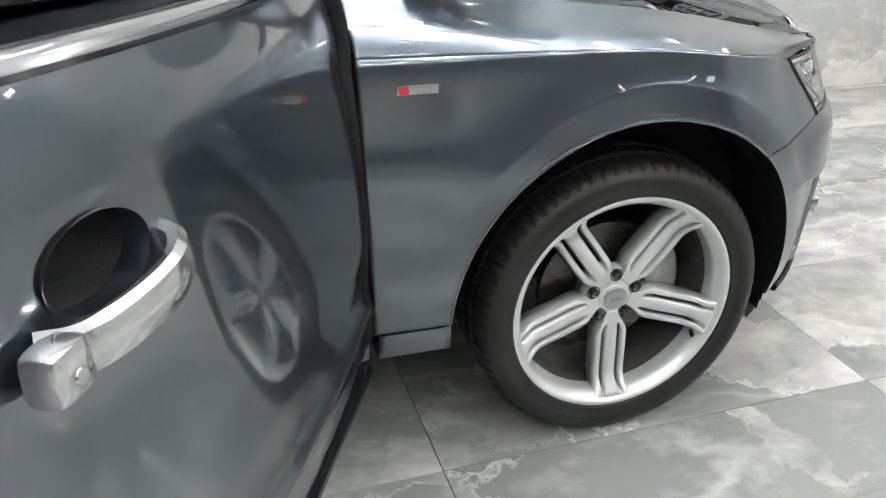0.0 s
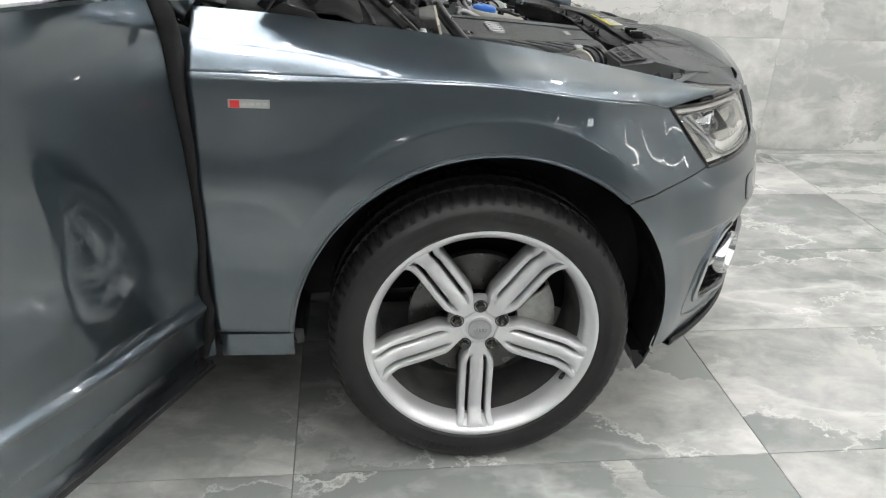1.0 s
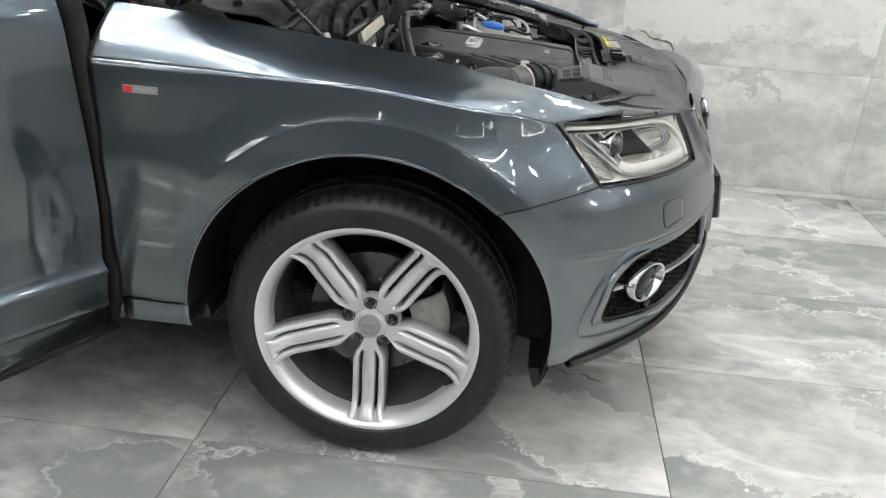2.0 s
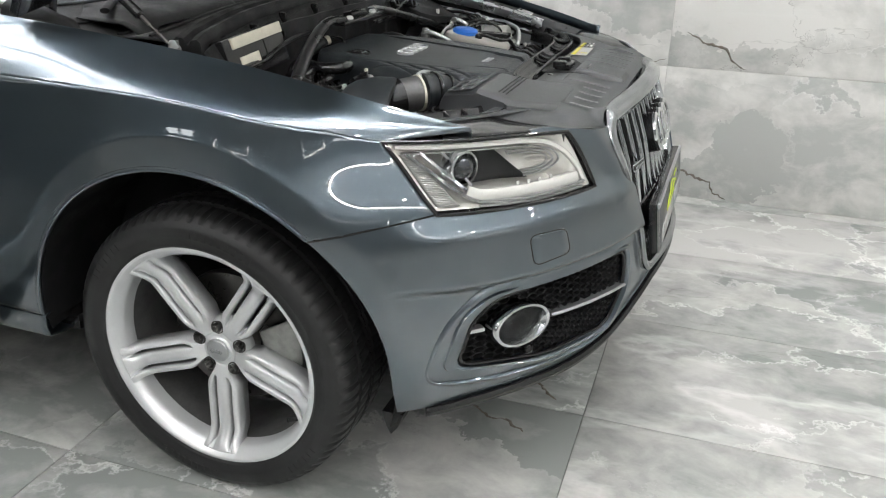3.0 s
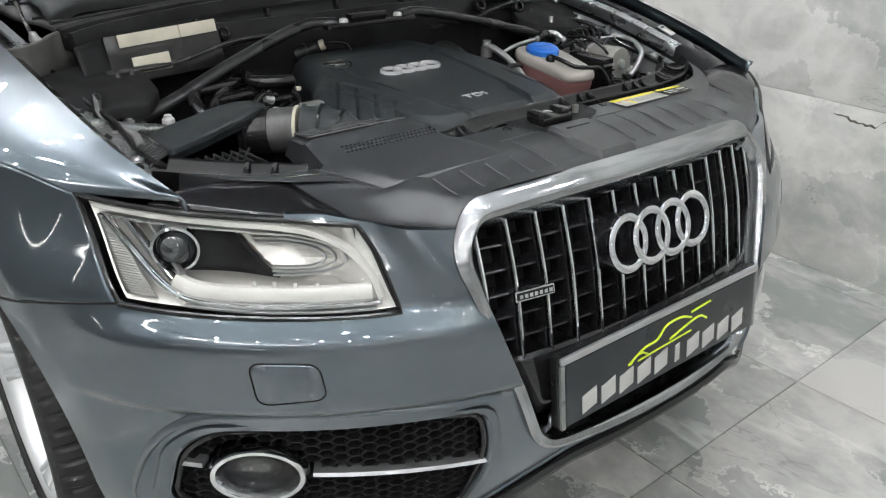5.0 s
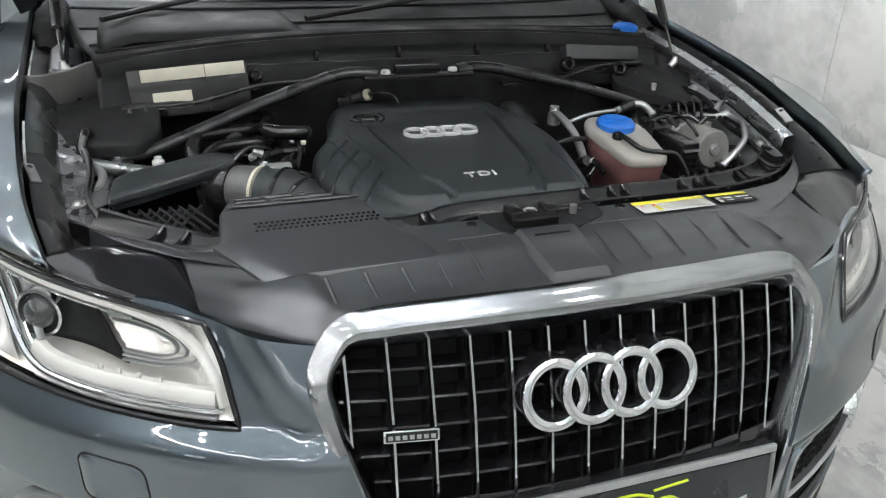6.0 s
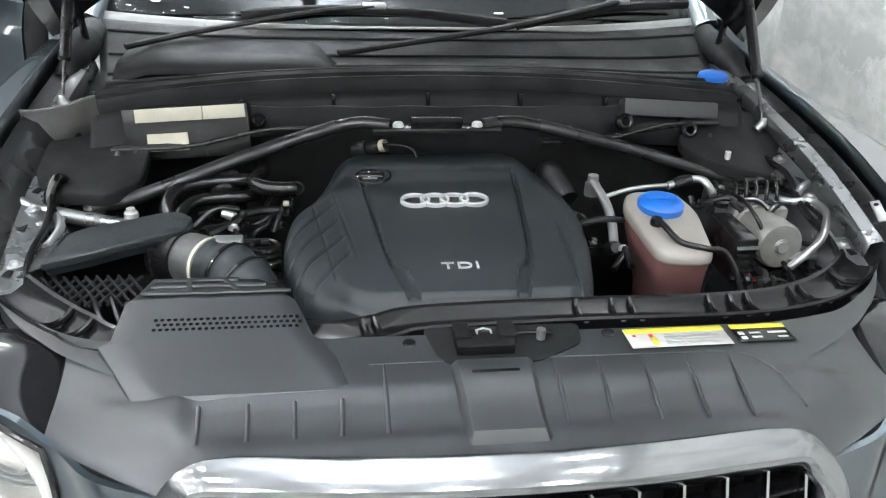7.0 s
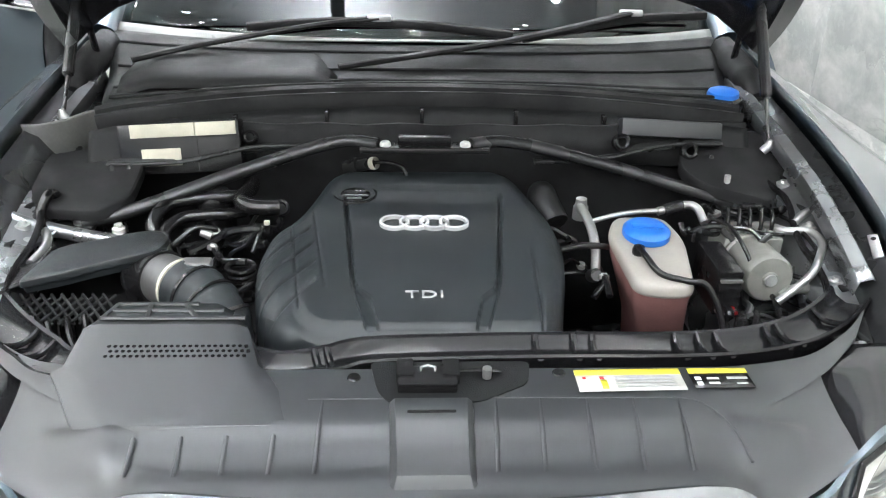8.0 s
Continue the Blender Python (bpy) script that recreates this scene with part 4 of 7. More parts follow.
    # four linked rings on a dark socket
    for k in range(4):
        y = -0.084 + 0.056 * k
        zc = 0.752
        n = 40
        line = [Vector((grille_x(y, zc) + 0.012, y + 0.041 * math.cos(q), zc + 0.041 * math.sin(q) * 1.0)) for q in (2 * math.pi * j / n for j in range(n))]
        line = [Vector((p.x - 0.30 * (p.z - zc), p.y, p.z)) for p in line]
        g = Geo().sweep(line, [(-0.0070, -0.004), (-0.0066, 0.003), (-0.0035, 0.006), (0.0, 0.0068), (0.0035, 0.006), (0.0066, 0.003), (0.0070, -0.004)], closed=True, out=lambda i: (1, 0, 0.28))
        part("ring", g, CHROME, gr)
        g = Geo().sweep(line, [(-0.0078, -0.050), (-0.0078, -0.003), (0.0078, -0.003), (0.0078, -0.050)], closed=True, out=lambda i: (1, 0, 0.28))
        part("ring_socket", g, GLOSS, gr)
    # small chrome badge, its word drawn as bars
    bx = grille_x(-0.27, 0.715) + 0.002
    m = Matrix.Translation((bx, -0.272, 0.7155)) @ pose(0, 0, 0, 0, -14, -10)
    part("badge", Geo().box((0, 0, 0), (0.006, 0.072, 0.017), m, bevel=0.002), CHROME, gr)
    g = Geo().box((0.0035, 0, 0), (0.002, 0.066, 0.0115), m)
    part("badge_field", g, BLACK, gr)
    g = Geo()
    for i in range(7):
        g.box((0.005, -0.027 + 0.009 * i, 0), (0.002, 0.006, 0.006), m)
    part("badge_marks", g, CHROME, gr)


def number_plate():
    p = group_part("plate_holder", car, None, "dark dealer plate in a black holder with a grey top edge")
    m = Matrix.Translation((0.882, 0.0, 0.557)) @ pose(0, 0, 0, 0, -7, 0)
    part("holder", Geo().box((-0.010, 0, 0), (0.022, 0.535, 0.128), m, bevel=0.005), BLACK, p)
    part("top_edge", Geo().box((0.003, 0, 0.0590), (0.007, 0.533, 0.013), m, bevel=0.003), SATIN, p)
    for s in (-1, 1):
        part("side_edge", Geo().box((0.002, s * 0.2625, -0.006), (0.006, 0.009, 0.114), m, bevel=0.002), STRIP_GREY, p)
    part("plate", Geo().box((0.003, 0, -0.004), (0.005, 0.515, 0.110), m, bevel=0.001), PLATE, p)
    for i in range(10):
        g = Geo().box((0, 0, 0), (0.0015, 0.034 if i != 5 else 0.012, 0.032), m @ pose(0.0062, -0.205 + 0.0455 * i, -0.030) @ Matrix.Shear("XZ", 4, (0, 0.25)))
        part("white_bar", g, WHITE, p)
    g = Geo()
    for pts, r in (([(-0.11, -0.005), (-0.07, 0.012), (-0.035, 0.016), (-0.01, 0.034), (0.03, 0.036), (0.06, 0.026)], 0.0022),
                   ([(0.0, 0.004), (0.05, 0.016), (0.085, 0.020), (0.105, 0.010)], 0.0022), ([(0.06, 0.036), (0.115, 0.040)], 0.0020),
                   ([(-0.085, -0.006), (-0.02, -0.003), (0.06, 0.0)], 0.0016), ([(-0.105, -0.006), (-0.092, 0.004), (-0.075, 0.006), (-0.06, -0.002)], 0.002)):
        g.tube([m @ Vector((0.0062, a, b)) for a, b in pts], r, 6, smooth=6)
    part("lime_drawing", g, LIME, p)


# ---- air intakes, fog lights and lower edge ----
def intake(s):
    k = group_part("air_intake", car, None, "black honeycomb air intake with a chrome-ringed fog light")
    out = [(y, z) for y, z in rounded(INTAKE, 0.03, 6)]
    cy, cz = 0.575, 0.45

    def on(y, z, off=0.0):
        w = nose_way(s * y, z)
        return Vector((nose(s * y, z), s * y, z)) + w * off
    ways = [nose_way(s * y, z) for y, z in out]
    # body-coloured surround, standing a little proud, with a fine step
    sur = [(cy + (y - cy) * 1.035 + 0.012 * math.copysign(1, y - cy), cz + (z - cz) * 1.10) for y, z in out]
    g = Geo().grid([[on(y, z, 0.0008) for y, z in sur], [on(lerp(a[0], b[0], 0.15), lerp(a[1], b[1], 0.15), 0.006) for a, b in zip(sur, out)],
                    [on(lerp(a[0], b[0], 0.75), lerp(a[1], b[1], 0.75), 0.0055) for a, b in zip(sur, out)], [on(y, z, 0.0) for y, z in out], [on(y, z, -0.05) for y, z in out]], wrap_u=True)
    part("surround", g, PAINT, k)
    ins = [(cy + (y - cy) * 0.975, cz + (z - cz) * 0.95) for y, z in out]
    g = Geo().tube([on(y, z, -0.006) for y, z in ins], 0.005, 8, closed=True)
    part("inner_trim", g, GLOSS, k)
    rows = [[on(lerp(0.35, 0.80, i / 24), lerp(0.335, 0.555, j / 10), -0.055) for i in range(25)] for j in range(11)]
    part("backing", Geo().grid(rows), BLACK, k, thick=0.003)

    def inside(y, z):
        hit, n = False, len(ins)
        for i in range(n):
            (y0, z0), (y1, z1) = ins[i], ins[i - 1]
            if (z0 > z) != (z1 > z) and y < (y1 - y0) * (z - z0) / (z1 - z0) + y0:
                hit = not hit
        return hit
    fog = (0.678, 0.463)
    g = Geo()
    a, b = 0.0125, 0.0085
    row = 0
    z = 0.345
    while z < 0.55:
        y = 0.35 + (a * 1.5 if row % 2 else 0)
        while y < 0.80:
            if inside(y, z) and math.hypot((y - fog[0]) / 0.068, (z - fog[1]) / 0.056) > 1:
                hexa = [(y + a * math.cos(radians(60 * q)), z + b * 1.05 * math.sin(radians(60 * q))) for q in range(6)]
                part("mesh_cell", Geo().grid([[on(y + (p - y) * f, z + (q - z) * f, o) for p, q in hexa] for f, o in ((0.99, -0.030), (0.99, -0.014), (0.80, -0.012), (0.80, -0.030))], wrap_u=True), FELT, k)
            y += a * 3
        row += 1
        z += b * 0.91
    c = on(*fog, -0.004)
    aim = Vector((0.80, s * 0.60, 0)).to_track_quat("Z", "Y").to_matrix().to_4x4()
    mm = Matrix.Translation(c) @ aim @ Matrix.Diagonal((1.22, 0.82, 1, 1))
    f = part("fog_light", Geo().revolve([(0.043, -0.06), (0.044, -0.006), (0.053, 0.012), (0.059, 0.012), (0.0635, 0.002), (0.062, -0.03)], 48, mm), CHROME, k, "fog light with a broad chrome ring")
    part("fog_reflector", Geo().revolve([(0.0, -0.045), (0.02, -0.04), (0.038, -0.025), (0.044, -0.004)], 40, mm), PROJECTOR, f)
    part("fog_lens", Geo().revolve([(0.0, 0.002), (0.025, 0.0), (0.047, -0.006)], 40, mm), LENS, f)
    part("fog_hood", Geo().revolve([(0.018, -0.030), (0.022, -0.012), (0.026, -0.012), (0.028, -0.035)], 30, mm, -60, 100), BLACK, f, thick=0.002)
    # chrome blade from the fog light to the grille, and the short one outside it
    line = [on(lerp(0.612, 0.365, i / 14), lerp(0.462, 0.446, i / 14), -0.006) for i in range(15)]
    part("blade", Geo().sweep(line, [(-0.006, -0.02), (-0.006, 0.004), (-0.002, 0.009), (0.003, 0.006), (0.006, -0.02)], out=lambda i: (0.9, s * 0.4, 0.1)), SATIN, k, "slim satin silver blade")
    line = [on(lerp(0.742, 0.765, i / 3), 0.470, -0.006) for i in range(4)]
    part("blade", Geo().sweep(line, [(-0.004, -0.02), (-0.004, 0.004), (0.004, 0.004), (0.004, -0.02)], out=lambda i: (0.6, s * 0.7, 0.1)), SATIN, k)
    mm = Matrix.Translation(on(0.652, 0.389, -0.004)) @ aim
    part("parking_sensor", Geo().revolve([(0.0, 0.004), (0.008, 0.004), (0.010, 0.002), (0.012, 0.004), (0.013, 0.001), (0.013, -0.01)], 24, mm), BLACK, k)
    # ridge round the whole intake
    rim = path([(y, z, 0) for y, z in ((0.345, 0.560), (0.42, 0.563), (0.52, 0.568), (0.614, 0.572), (0.70, 0.569), (0.750, 0.553), (0.792, 0.498), (0.815, 0.42), (0.815, 0.375), (0.79, 0.352), (0.72, 0.340), (0.648, 0.335), (0.55, 0.330), (0.496, 0.327), (0.44, 0.331), (0.403, 0.349), (0.38, 0.40), (0.366, 0.441))], 8)
    part("ridge", Geo().sweep([on(p.x, p.y, 0.0) for p in rim], [(-0.012, -0.004), (-0.010, 0.0015), (-0.002, 0.0065), (0.002, 0.0065), (0.005, 0.001), (0.006, -0.004)], out=lambda i: nose_way(s * rim[i].x, rim[i].y)), PAINT, k)
    # fine gap between bumper and wing
    gap = [(lerp(0.300, 0.505, i / 14), lerp(0.6975, 0.7345, i / 14)) for i in range(15)]
    part("panel_gap", Geo().tube([(x, s * (side(x, z) + 0.0002), z) for x, z in gap], 0.0019, 6), GLOSS, k)
    # washer flap in the bumper
    rows = []
    flap = rounded([(0.662, 0.601), (0.583, 0.608), (0.588, 0.662), (0.666, 0.666)], 0.016, 5)
    fy, fz = 0.625, 0.634
    for fct, off in ((0.0, 0.003), (0.6, 0.003), (0.95, 0.0028), (1.0, 0.0012), (1.0, -0.004)):
        rows.append([on(fy + (y - fy) * fct, fz + (z - fz) * fct, off + 0.0180) for y, z in flap])
    part("washer_flap", Geo().grid(rows, wrap_u=True), PAINT, car)
    part("flap_groove", Geo().tube([on(fy + (y - fy) * 1.02, fz + (z - fz) * 1.03, 0.0190) for y, z in flap], 0.0013, 6, closed=True), FELT, car)


def lower_edge():
    def at(k, z_off, out):
        a = lerp(0.42, math.pi - 0.42, k)
        y = -0.87 * math.cos(a)
        z = nose_low(abs(y)) + z_off
        return Vector((nose(y, nose_low(abs(y))), y, z)) + Vector((math.sin(a), -math.cos(a), 0)) * out
    n = 120
    part("front_lip", Geo().grid([[at(i / n, z, o) for i in range(n + 1)] for z, o in ((0.003, -0.004), (0.002, 0.010), (-0.006, 0.014), (-0.016, 0.010), (-0.019, -0.01), (-0.012, -0.05))]), BLACK, car, "black plastic lower lip of the bumper", thick=0.003)
    # dark tray running back under the bumper
    part("undertray", Geo().grid([[Vector((max(0.30, at(i / n, 0, -d).x), at(i / n, 0, -d).y, min(at(i / n, z, 0).z, 0.40 - d * 0.5))) for i in range(10, n - 9)] for d, z in ((0.03, -0.012), (0.10, -0.03), (0.22, -0.06), (0.40, -0.10))]), FELT, car, "black undertray behind the lip", thick=0.003)
    # slim raised line just above the lip
    line = [at(k, 0.012, 0.0) for k in (lerp(0.04, 0.96, i / 110) for i in range(111))]
    part("lip_line", Geo().sweep(line, [(-0.004, -0.004), (-0.004, 0.003), (0.0, 0.005), (0.004, 0.003), (0.004, -0.004)], out=lambda i: (line[i].x - 0.15, line[i].y * 0.6, 0)), PAINT, car, "slim raised line along the lip")
    # underside
    g = Geo().box((-1.35, 0, 0.30), (3.9, 1.1, 0.10), bevel=0.02)
    g.box((-1.35, 0, 0.335), (1.9, 1.7, 0.05), bevel=0.02)
    part("underbody", g, BLACK, car)


def wing_badge():
    k = group_part("wing_badge", car, None, "small chrome wing badge with a red end")
    m = Matrix.Translation((-0.487, -side(-0.487, 0.893) - 0.002, 0.8965)) @ pose(0, 0, 0, 0, 0.5, 0)
    part("base", Geo().box((0, 0, 0), (0.078, 0.005, 0.0165), m, bevel=0.0015), SATIN, k)
    part("red_field", Geo().box((-0.026, -0.0025, 0), (0.018, 0.002, 0.014), m), RED, k)
    g = Geo()
    for i in range(4):
        g.box((-0.008 + 0.013 * i, -0.0026, 0), (0.009, 0.001, 0.006), m)
    part("marks", g, STEEL, k)


for s in (-1, 1):
    sill_cover(s)
    arch_liner(s)
    headlight(s)
    intake(s)
    wheel(0.0, s)
grille()
number_plate()
lower_edge()
wing_badge()


# ---- open front door ----
def door():
    """Built closed along the flank, then swung out about its front edge."""
    hinge = Vector((-0.605, -0.895, 0))
    d = group_part("front_door", car, Matrix.Translation(hinge) @ pose(0, 0, 0, 0, 0, 64), "open front door in metallic grey with a dark window")
    z0, belt = 0.31, 1.12
    prof0 = curve([0.31, 0.345, 0.372, 0.378, 0.386, 0.46, 0.468, 0.474, 0.482, 0.50, 0.56, 0.62, 0.70, 0.80, 0.90, 0.98, 1.03, 1.065, 1.09, 1.12], [0.042, 0.032, 0.024, 0.012, 0.013, 0.001, -0.004, -0.003, 0.006, 0.013, 0.008, 0.004, 0.006, 0.0135, 0.0245, 0.034, 0.040, 0.048, 0.057, 0.070])
    prof = lambda z, t=0.0: prof0(z + (0.025 - 0.062 * t) * step(0.55, 0.95, z) - 0.11 * t * (1 - step(0.50, 0.80, z)))
    rear = curve([0.31, 0.5, 0.8, 1.08], [1.02, 1.08, 1.13, 1.15])

    def skin(t, z, off=0.0):
        x = -lerp(0.045, rear(z), t)
        bow = 0.034 * math.sin(math.pi * t)
        return Vector((x, -(0.03 + bow) + prof(z, t) + off, z))
    zs = [j / 200 for j in range(201)]
    top = lambda t: belt - 0.025 + 0.062 * t
    outer = [[skin(i / 40, lerp(z0, top(i / 40), k)) for i in range(41)] for k in zs]
    inner = [[skin(i / 40, lerp(z0, top(i / 40), k), 0.10 - (0.04 if k > 0.85 else 0)) for i in range(41)] for k in zs]
    g = Geo().grid(outer)
    for r in (0, -1):
        g.grid([outer[r], inner[r]])
    g.grid([[r[-1] for r in outer], [r[-1] for r in inner]])
    # handle cup pressed into the skin
    cutter = Geo().revolve([(0.0, -0.05), (0.5, -0.045), (0.9, -0.02), (1.0, 0.03), (0.0, 0.03)], 32, Matrix.Translation(skin(0.708, 0.984)) @ pose(0, 0, 0, 90) @ pose(0, 0, 0, 0, 0, -6) @ Matrix.Diagonal((0.074, 0.042, 1, 1)))
    g.grid(inner)
    g.grid([[r[0] for r in outer], [r[0] for r in inner]])
    part_of_mesh("door_skin", cut(g, [cutter], 32), PAINT, d)
    # blackened lining that paints the shade into the body-coloured cup
    part("shaded_cup", Geo().revolve([(0.0, 0.0), (0.5, 0.004), (0.9, 0.025), (0.99, 0.042)], 28, Matrix.Translation(skin(0.708, 0.984, 0.044)) @ pose(0, 0, 0, 90) @ pose(0, 0, 0, 0, 0, -6) @ Matrix.Diagonal((0.075, 0.043, 1, 1))), FELT, d)
    # black edge seal along the hinge side
    part("edge_seal", Geo().tube([(-0.014, -0.018 + prof(z), z) for z in (lerp(0.33, 1.085, i / 24) for i in range(25))], [0.022 + 0.006 * step(0.6, 1.0, i / 24) for i in range(25)], 12), FELT, d, "black rubber seal on the door edge")
    g = Geo().box((-0.54, -0.01, 0.322), (1.02, 0.045, 0.018), bevel=0.006)
    part("lower_trim", g, GLOSS, d)
    # handle
    hx = -0.815
    hy = skin(0.70, 0.945).y
    line = path([(hx - 0.105, hy + 0.004, 0.952), (hx - 0.085, hy - 0.022, 0.952), (hx - 0.03, hy - 0.038, 0.954), (hx + 0.03, hy - 0.038, 0.956), (hx + 0.070, hy - 0.020, 0.957), (hx + 0.086, hy + 0.004, 0.958)], 6)
    h = part("door_handle", Geo().sweep(line, [(-0.019, -0.009), (-0.023, 0.0), (-0.018, 0.008), (-0.005, 0.012), (0.005, 0.012), (0.018, 0.008), (0.023, 0.0), (0.019, -0.009)], out=lambda i: (0, -1, 0)), HANDLE, d, "silver pull handle with a key lock")
    tilt = pose(0, 0, 0, 0, 2, 0)
    part("lock_end", Geo().box((0, 0, 0), (0.050, 0.034, 0.046), Matrix.Translation((hx - 0.112, hy - 0.016, 0.951)) @ tilt, bevel=0.012), HANDLE, h)
    part("key_lock", Geo().revolve([(0.0, 0.0165), (0.0065, 0.0165), (0.0075, 0.0140)], 16, Matrix.Translation((hx - 0.112, hy - 0.018, 0.947)) @ pose(0, 0, 0, 90)), CHROME, h)
    # belt line, window and its frame
    line = [skin(i / 30, top(i / 30), 0.0) + Vector((0, 0.006, 0.006)) for i in range(31)]
    part("belt_trim", Geo().sweep(line, [(-0.016, -0.006), (-0.015, 0.002), (-0.008, 0.006), (0.008, 0.006), (0.015, 0.002), (0.016, -0.006)], out=lambda i: (0, -0.55, 0.83)), FRAME, d, "bright belt line trim")
    arc = [(-0.02, 1.10), (-0.28, 1.31), (-0.55, 1.47), (-0.80, 1.535), (-1.13, 1.55)]
    fy = lambda z: 0.05 + (z - 1.08) * 0.36
    frame_line = path([(x, fy(z), z) for x, z in arc], 6) + [Vector((-1.15, fy(z), z)) for z in (1.5, 1.35, 1.2)]
    part("window_frame", Geo().tube(frame_line, 0.022, 8), GLOSS, d)
    rows = [[(x, fy(lerp(1.12, zt, j / 6)), lerp(1.097 - 0.055 * x, max(zt, 1.102 - 0.055 * x), j / 6)) for x, zt in ((p.x, p.z) for p in frame_line[:-3])] for j in range(7)]
    part("window_glass", Geo().grid(rows), DARKGLASS, d, thick=0.004)
    # mirror
    m = group_part("door_mirror", d, None, "dark door mirror with a grey cap")
    mr = Matrix.Translation((-0.20, -0.145, 1.20))
    part("mirror_cap", Geo().revolve([(0.0, 1.0), (0.5, 0.86), (0.85, 0.5), (1.0, 0.0), (0.98, -0.1), (0.0, -0.1)], 28, mr @ pose(0, 0, 0, 0, 90, 0) @ Matrix.Diagonal((0.085, 0.115, 0.075, 1))), SATIN, m, "silver mirror cap")
    part("mirror_foot", Geo().tube([(-0.17, 0.03, 1.12), (-0.19, -0.03, 1.14), (-0.20, -0.10, 1.16)], 0.022, 10), GLOSS, m)


# ---- raised bonnet with its gas struts ----
BONNET_TILT = 56


def bonnet():
    b = group_part("bonnet", car, Matrix.Translation((-0.475, 0, 1.062)) @ pose(0, 0, 0, 0, -BONNET_TILT, 0), "raised bonnet, black lined underneath")
    half = curve([0.0, 0.12, 0.5, 0.85, 1.02, 1.20], [0.80, 0.815, 0.785, 0.725, 0.66, 0.40])
    drop = curve([0.0, 0.5, 0.85, 1.02, 1.20], [0.0, -0.045, -0.10, -0.145, -0.20])

    def at(u, v, off):
        x = lerp(0.20 * (1 - abs(v) ** 4), 1.20, u)
        y = half(x) * v
        return (x, y, drop(x) - 0.0 + 0.045 * (1 - abs(v) ** 2.5) + off)
    n = 30
    outer = [[at(i / n, lerp(-1, 1, j / n), 0.0) for j in range(n + 1)] for i in range(n + 1)]
    inner = [[at(i / n, lerp(-1, 1, j / n), -0.022 - 0.030 * (step(0.80, 0.93, abs(lerp(-1, 1, j / n))) * (1 - step(0.94, 1.0, abs(lerp(-1, 1, j / n)))))) for j in range(n + 1)] for i in range(n + 1)]
    part("bonnet_skin", Geo().grid(outer), PAINT, b, thick=0.002)
    g = Geo().grid(inner)
    g.grid([[r[0] for r in outer], [r[0] for r in inner]]).grid([[r[-1] for r in outer], [r[-1] for r in inner]]).grid([outer[0], inner[0]]).grid([outer[-1], inner[-1]])
    part("bonnet_lining", g, GLOSS, b, "glossy black bonnet inner frame", thick=0.002)
    for s in (-1, 1):
        part("bonnet_hinge", Geo().tube([(0.10, s * 0.72, -0.02), (0.05, s * 0.725, -0.03), (0.0, s * 0.725, -0.045), (-0.02, s * 0.72, -0.075)], 0.008, 8), GLOSS, b)


for s in (-1, 1):
    part("hinge_cover", Geo().tube([(-0.32, s * 0.748, 0.985), (-0.38, s * 0.745, 1.012), (-0.46, s * 0.74, 1.03), (-0.54, s * 0.735, 1.05)], [0.022, 0.032, 0.036, 0.03], 10, smooth=4), FELT, car, "black cover round the bonnet hinge")


def gas_strut(s, low, high):
    k = group_part("gas_strut", car, None, "black gas strut holding the bonnet")
    low, high = Vector(low), Vector(high)
    part("rod", Geo().tube([low, lerp(low, high, 0.42)], 0.0038, 10), DISC, k)
    part("cylinder", Geo().tube([lerp(low, high, 0.30), lerp(low, high, 0.315), high], [0.007, 0.0115, 0.0115], 12), BLACK, k)
    part("ball_joint", Geo().tube([low + Vector((0, -s * 0.012, -0.008)), low + Vector((0, 0, 0.004)), low + Vector((0, 0, 0.016))], [0.009, 0.010, 0.006], 10), STEEL, k)


